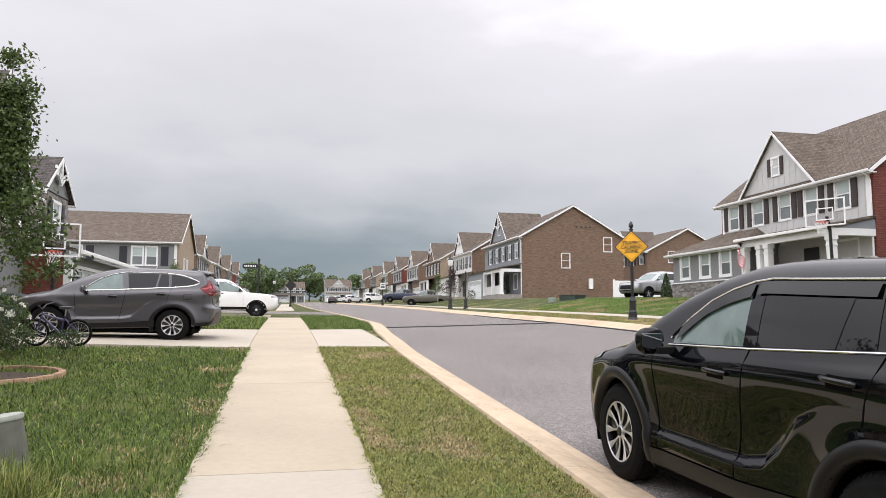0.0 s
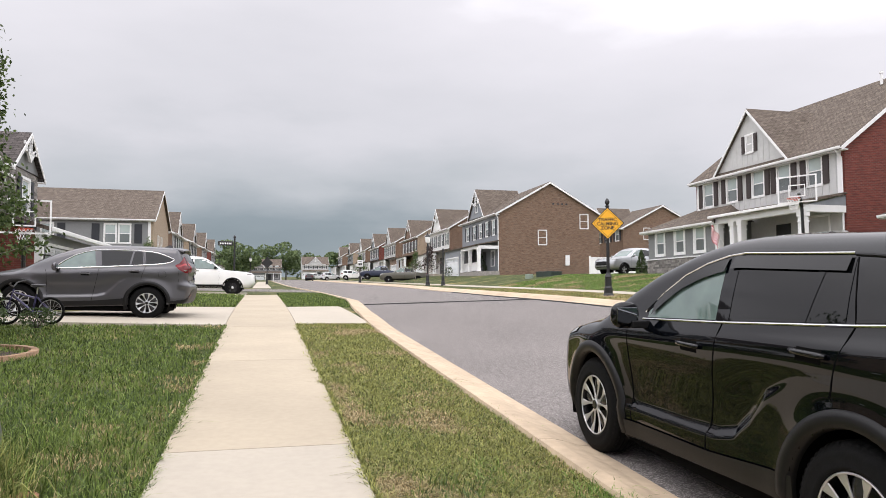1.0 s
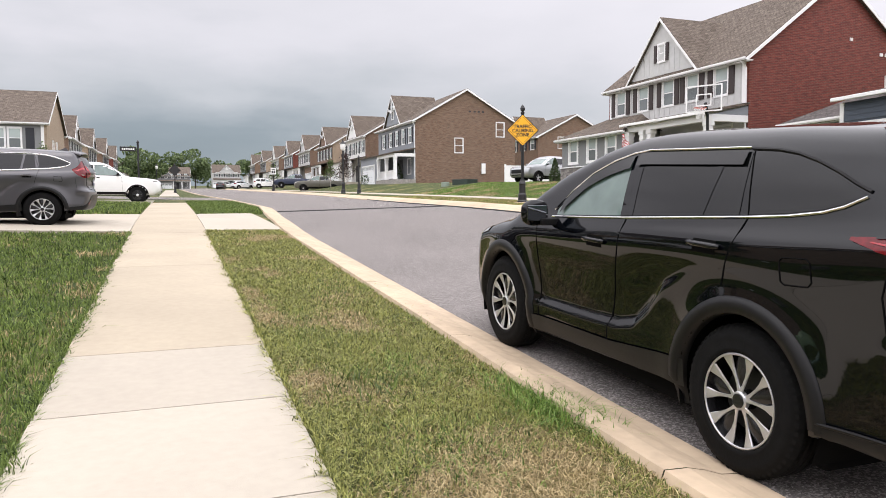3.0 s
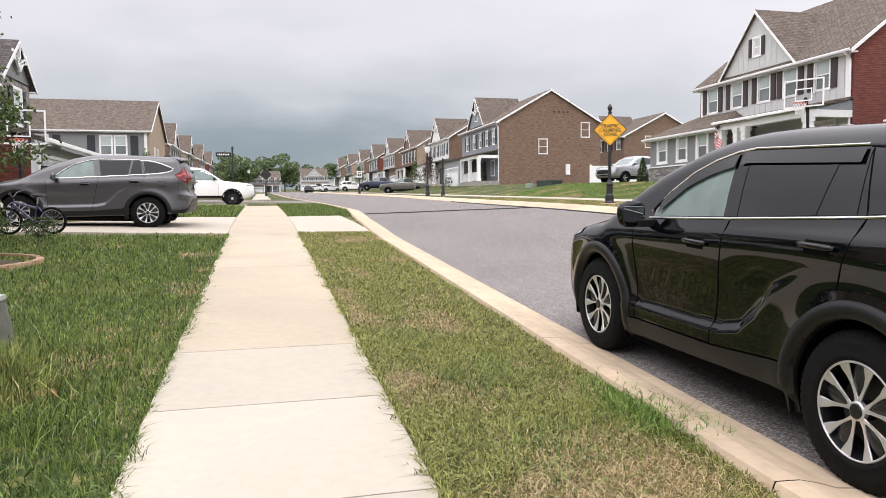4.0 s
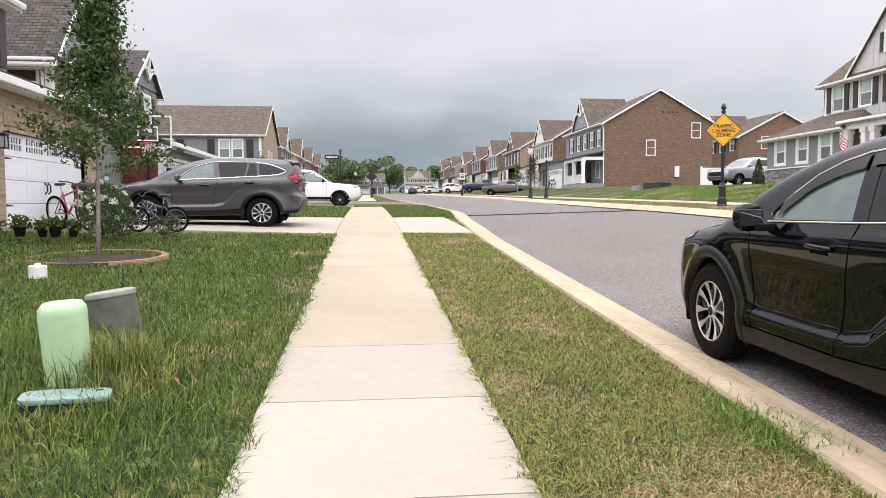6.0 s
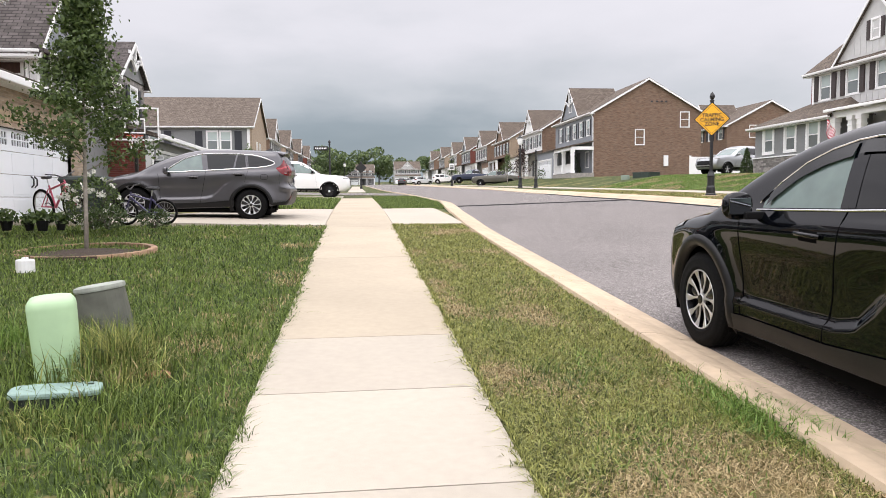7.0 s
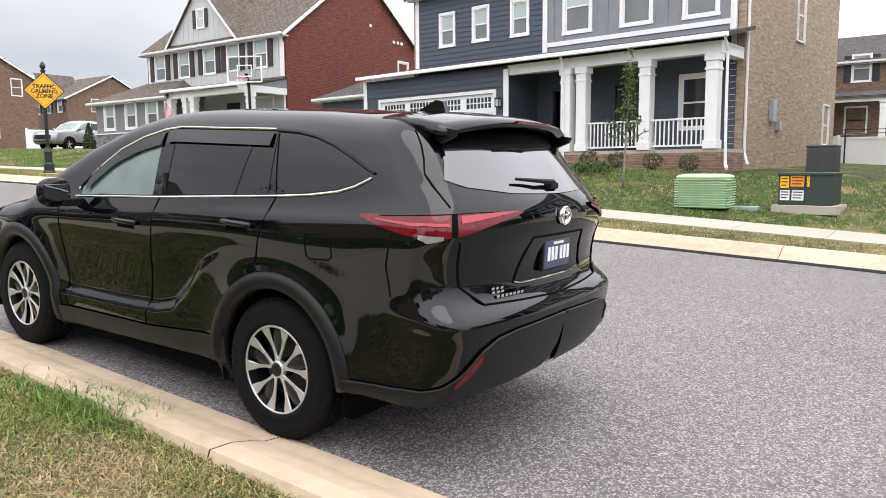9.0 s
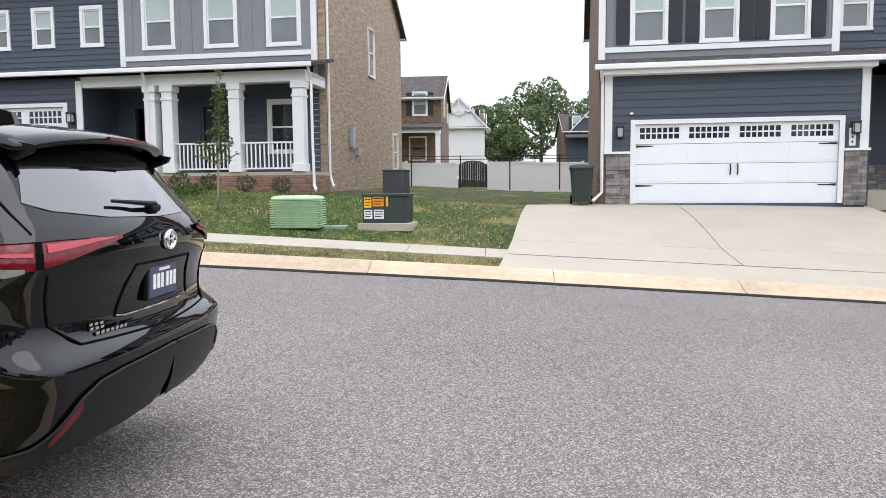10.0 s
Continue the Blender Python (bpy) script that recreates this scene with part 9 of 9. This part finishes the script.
def dryness(q):
    return np.array([noise.noise(Vector((a * 0.9, b * 0.9, 3.0))) + 0.5 * noise.noise(Vector((a * 2.7, b * 2.7, 7.0))) for a, b in q])


grng = np.random.default_rng(77)


def thin(q, near, rng, power=1.3):
    d = np.hypot(q[:, 0], q[:, 1])
    return rng.uniform(0, 1, len(q)) < np.minimum(1, (near / np.maximum(d, 0.1)) ** power)


def width_for(q):
    d = np.hypot(q[:, 0], q[:, 1])
    return 0.0022 + 0.00042 * d


# green lawn beside the pavement
q = scatter(grng, -12.0, -0.74, 1.2, 16.4, 330000, lambda q: thin(q, 5.5, grng))
q = q[~((np.abs(q[:, 0] + 1.95) < 0.28) & (np.abs(q[:, 1] - 4.7) < 0.22))]
dr = dryness(q)
edge = np.exp(-(-0.75 - q[:, 0]) / 0.5)
dryq = (dr + 0.55 * edge + grng.normal(0, 0.15, len(q))) > 0.62
blades("lawn_grass", q[~dryq], 0.062, width_for(q[~dryq]), GRASS, "thick mown green grass", grng)
blades("lawn_grass_dry", q[dryq], 0.05, width_for(q[dryq]), GRASS_DRY, "straw-coloured blades in the lawn", grng)
# dry strip by the kerb
q = scatter(grng, 0.77, 2.36, 0.8, 16.6, 170000, lambda q: thin(q, 5.5, grng))
dr = dryness(q) + 0.35 * np.exp(-((q[:, 1] - 2.6) / 1.2) ** 2) + grng.normal(0, 0.2, len(q))
a, b = dr < 0.16, dr > 0.22
blades("verge_grass", q[a], 0.052, width_for(q[a]), GRASS_MID, "olive green mown grass", grng, 1.15)
blades("verge_grass_dry", q[b], 0.042, width_for(q[b]), GRASS_DRY, "dry straw-coloured grass", grng, 1.3)
m = ~(a | b)
blades("verge_grass_mixed", q[m], 0.048, width_for(q[m]), GRASS, "short green grass", grng, 0.7)
# blades that lean over the pavement's edges
for x, s in ((-0.76, 1), (0.77, -1)):
    q = np.column_stack([np.full(9000, x), grng.uniform(1.2, 16.3, 9000)])
    ragged = np.array([max(0.0, 0.5 + noise.noise(Vector((0.0, b * 2.3, x))) + 0.6 * noise.noise(Vector((3.0, b * 7.0, x)))) for b in q[:, 1]])
    q[:, 0] += s * (np.abs(grng.normal(0, 1, 9000)) * 0.045 * ragged - 0.015)
    q = q[thin(q, 5, grng, 1.0) & (grng.uniform(0, 1, 9000) < 0.35 + ragged)]
    blades("edge_grass", q, 0.065, width_for(q), GRASS_MID if s < 0 else GRASS, "grass leaning over the pavement edge", grng, 0.9)
q = np.column_stack([2.36 + np.abs(grng.normal(0, 0.035, 4200)), grng.uniform(1.2, 16.3, 4200)])
q = q[(dryness(q * 1.7) > 0.22)]
blades("edge_grass", q, 0.05, width_for(q), GRASS_MID, "grass leaning over the kerb", grng, 1.5)
# taller tufts
for cx, cy, sx, sy, n, h, mt in ((-1.85, 5.45, 0.15, 0.16, 520, 0.34, GRASS_MID), (-1.85, 5.4, 0.16, 0.18, 700, 0.28, GRASS), (-1.7, 5.25, 0.20, 0.2, 160, 0.24, GRASS_MID), (-1.55, 4.55, 0.28, 0.2, 700, 0.14, GRASS), (-2.15, 4.45, 0.3, 0.08, 350, 0.09, GRASS), (-2.75, 6.2, 0.16, 0.16, 260, 0.24, GRASS_LUSH), (-2.0, 5.35, 0.3, 0.3, 700, 0.2, GRASS), (-2.3, 4.3, 0.4, 0.12, 600, 0.10, GRASS_MID), (-1.75, 5.3, 0.15, 0.2, 120, 0.2, GRASS_DRY), (-2.45, 6.5, 0.3, 0.2, 500, 0.2, GRASS), (-1.6, 6.4, 0.3, 0.3, 500, 0.16, GRASS),
                             (2.36, 4.05, 0.13, 0.22, 1000, 0.10, GRASS_LUSH), (2.28, 4.5, 0.10, 0.25, 420, 0.09, GRASS_LUSH), (2.40, 6.86, 0.06, 0.35, 240, 0.07, GRASS_LUSH), (2.40, 8.7, 0.06, 0.4, 200, 0.07, GRASS_LUSH), (1.7, 5.3, 0.16, 0.3, 300, 0.07, GRASS_LUSH), (1.2, 6.6, 0.2, 0.5, 420, 0.07, GRASS), (1.5, 3.6, 0.2, 0.3, 420, 0.06, GRASS_LUSH), (1.9, 8.6, 0.25, 0.7, 420, 0.07, GRASS), (1.3, 4.9, 0.15, 0.2, 200, 0.1, GRASS), (-1.6, 5.0, 0.1, 0.15, 90, 0.16, GRASS_MID)):
    q = np.column_stack([grng.normal(cx, sx, n), grng.normal(cy, sy, n)])
    q = q[(np.abs(q[:, 0]) > 0.8) & (q[:, 0] < 2.62)]
    blades("tall_grass", q, h, np.full(len(q), 0.0042), mt, "long uncut grass round the utility boxes" if cx < 0 else "long uncut grass beside the kerb", grng, 0.5 if cx < 0 else 1.1)
# beyond the driveway, and across the street
q = np.vstack([scatter(grng, 0.8, 3.2, 23.3, 40.0, 9000, lambda q: q[:, 0] < np.array([road_left(b) - 0.55 for b in q[:, 1]])), scatter(grng, -8.0, -0.8, 23.0, 37.0, 12000, lambda q: q[:, 0] < 9)])
blades("far_lawn_grass", q, 0.09, width_for(q) * 1.4, GRASS, "green lawn past the driveway", grng)
q = scatter(grng, 15.2, 20.4, -0.3, 46.0, 42000, lambda q: (q[:, 0] < 19.2) | (q[:, 1] > 0))
dr = dryness(q * 0.6) + grng.normal(0, 0.2, len(q)) + 0.3 * np.exp(-((q[:, 1] - 0.5) / 1.5) ** 2)
blades("opposite_lawn_grass", q[dr < 0.3], 0.055, width_for(q[dr < 0.3]), GRASS_LUSH, "green lawn before the houses", grng)
blades("opposite_lawn_dry", q[dr >= 0.3], 0.05, width_for(q[dr >= 0.3]), GRASS_DRY, "dry patches in the lawn", grng)
q = scatter(grng, 11.0, 13.58, -0.15, 40.0, 22000, lambda q: q[:, 0] > np.array([road_right(b) + 0.56 for b in q[:, 1]]))
dr = dryness(q) + grng.normal(0, 0.2, len(q))
blades("opposite_verge_grass", q[dr < 0.1], 0.055, width_for(q[dr < 0.1]), GRASS_MID, "olive grass strip by the far kerb", grng)
blades("opposite_verge_dry", q[dr >= 0.1], 0.05, width_for(q[dr >= 0.1]), GRASS_DRY, "dry grass strip by the far kerb", grng)

# worn lip of tar along the far gutter, and the joint across the street
bm = bmesh.new()
pts = []
for i in range(80):
    y = -9.5 + i * 0.6
    pts.append((road_right(y) - 0.02 + 0.015 * math.sin(i * 2.1), y, road_z(road_right(y), y) + 0.012))
tube(bm, pts, 0.03, 5)
tagged(part("tar_seam", bm, SEAL), "dark tar seam along the far gutter", "seam", kind="structure")
bm = bmesh.new()
tube(bm, [(x, 25.6 + 0.06 * math.sin(x * 2), road_z(x, 25.6) + 0.004) for x in np.linspace(road_left(25.6) + 0.02, road_right(25.6) - 0.02, 20)], 0.035, 5)
tagged(part("tar_joint", bm, SEAL), "dark tarred joint across the asphalt", "seam", kind="structure")
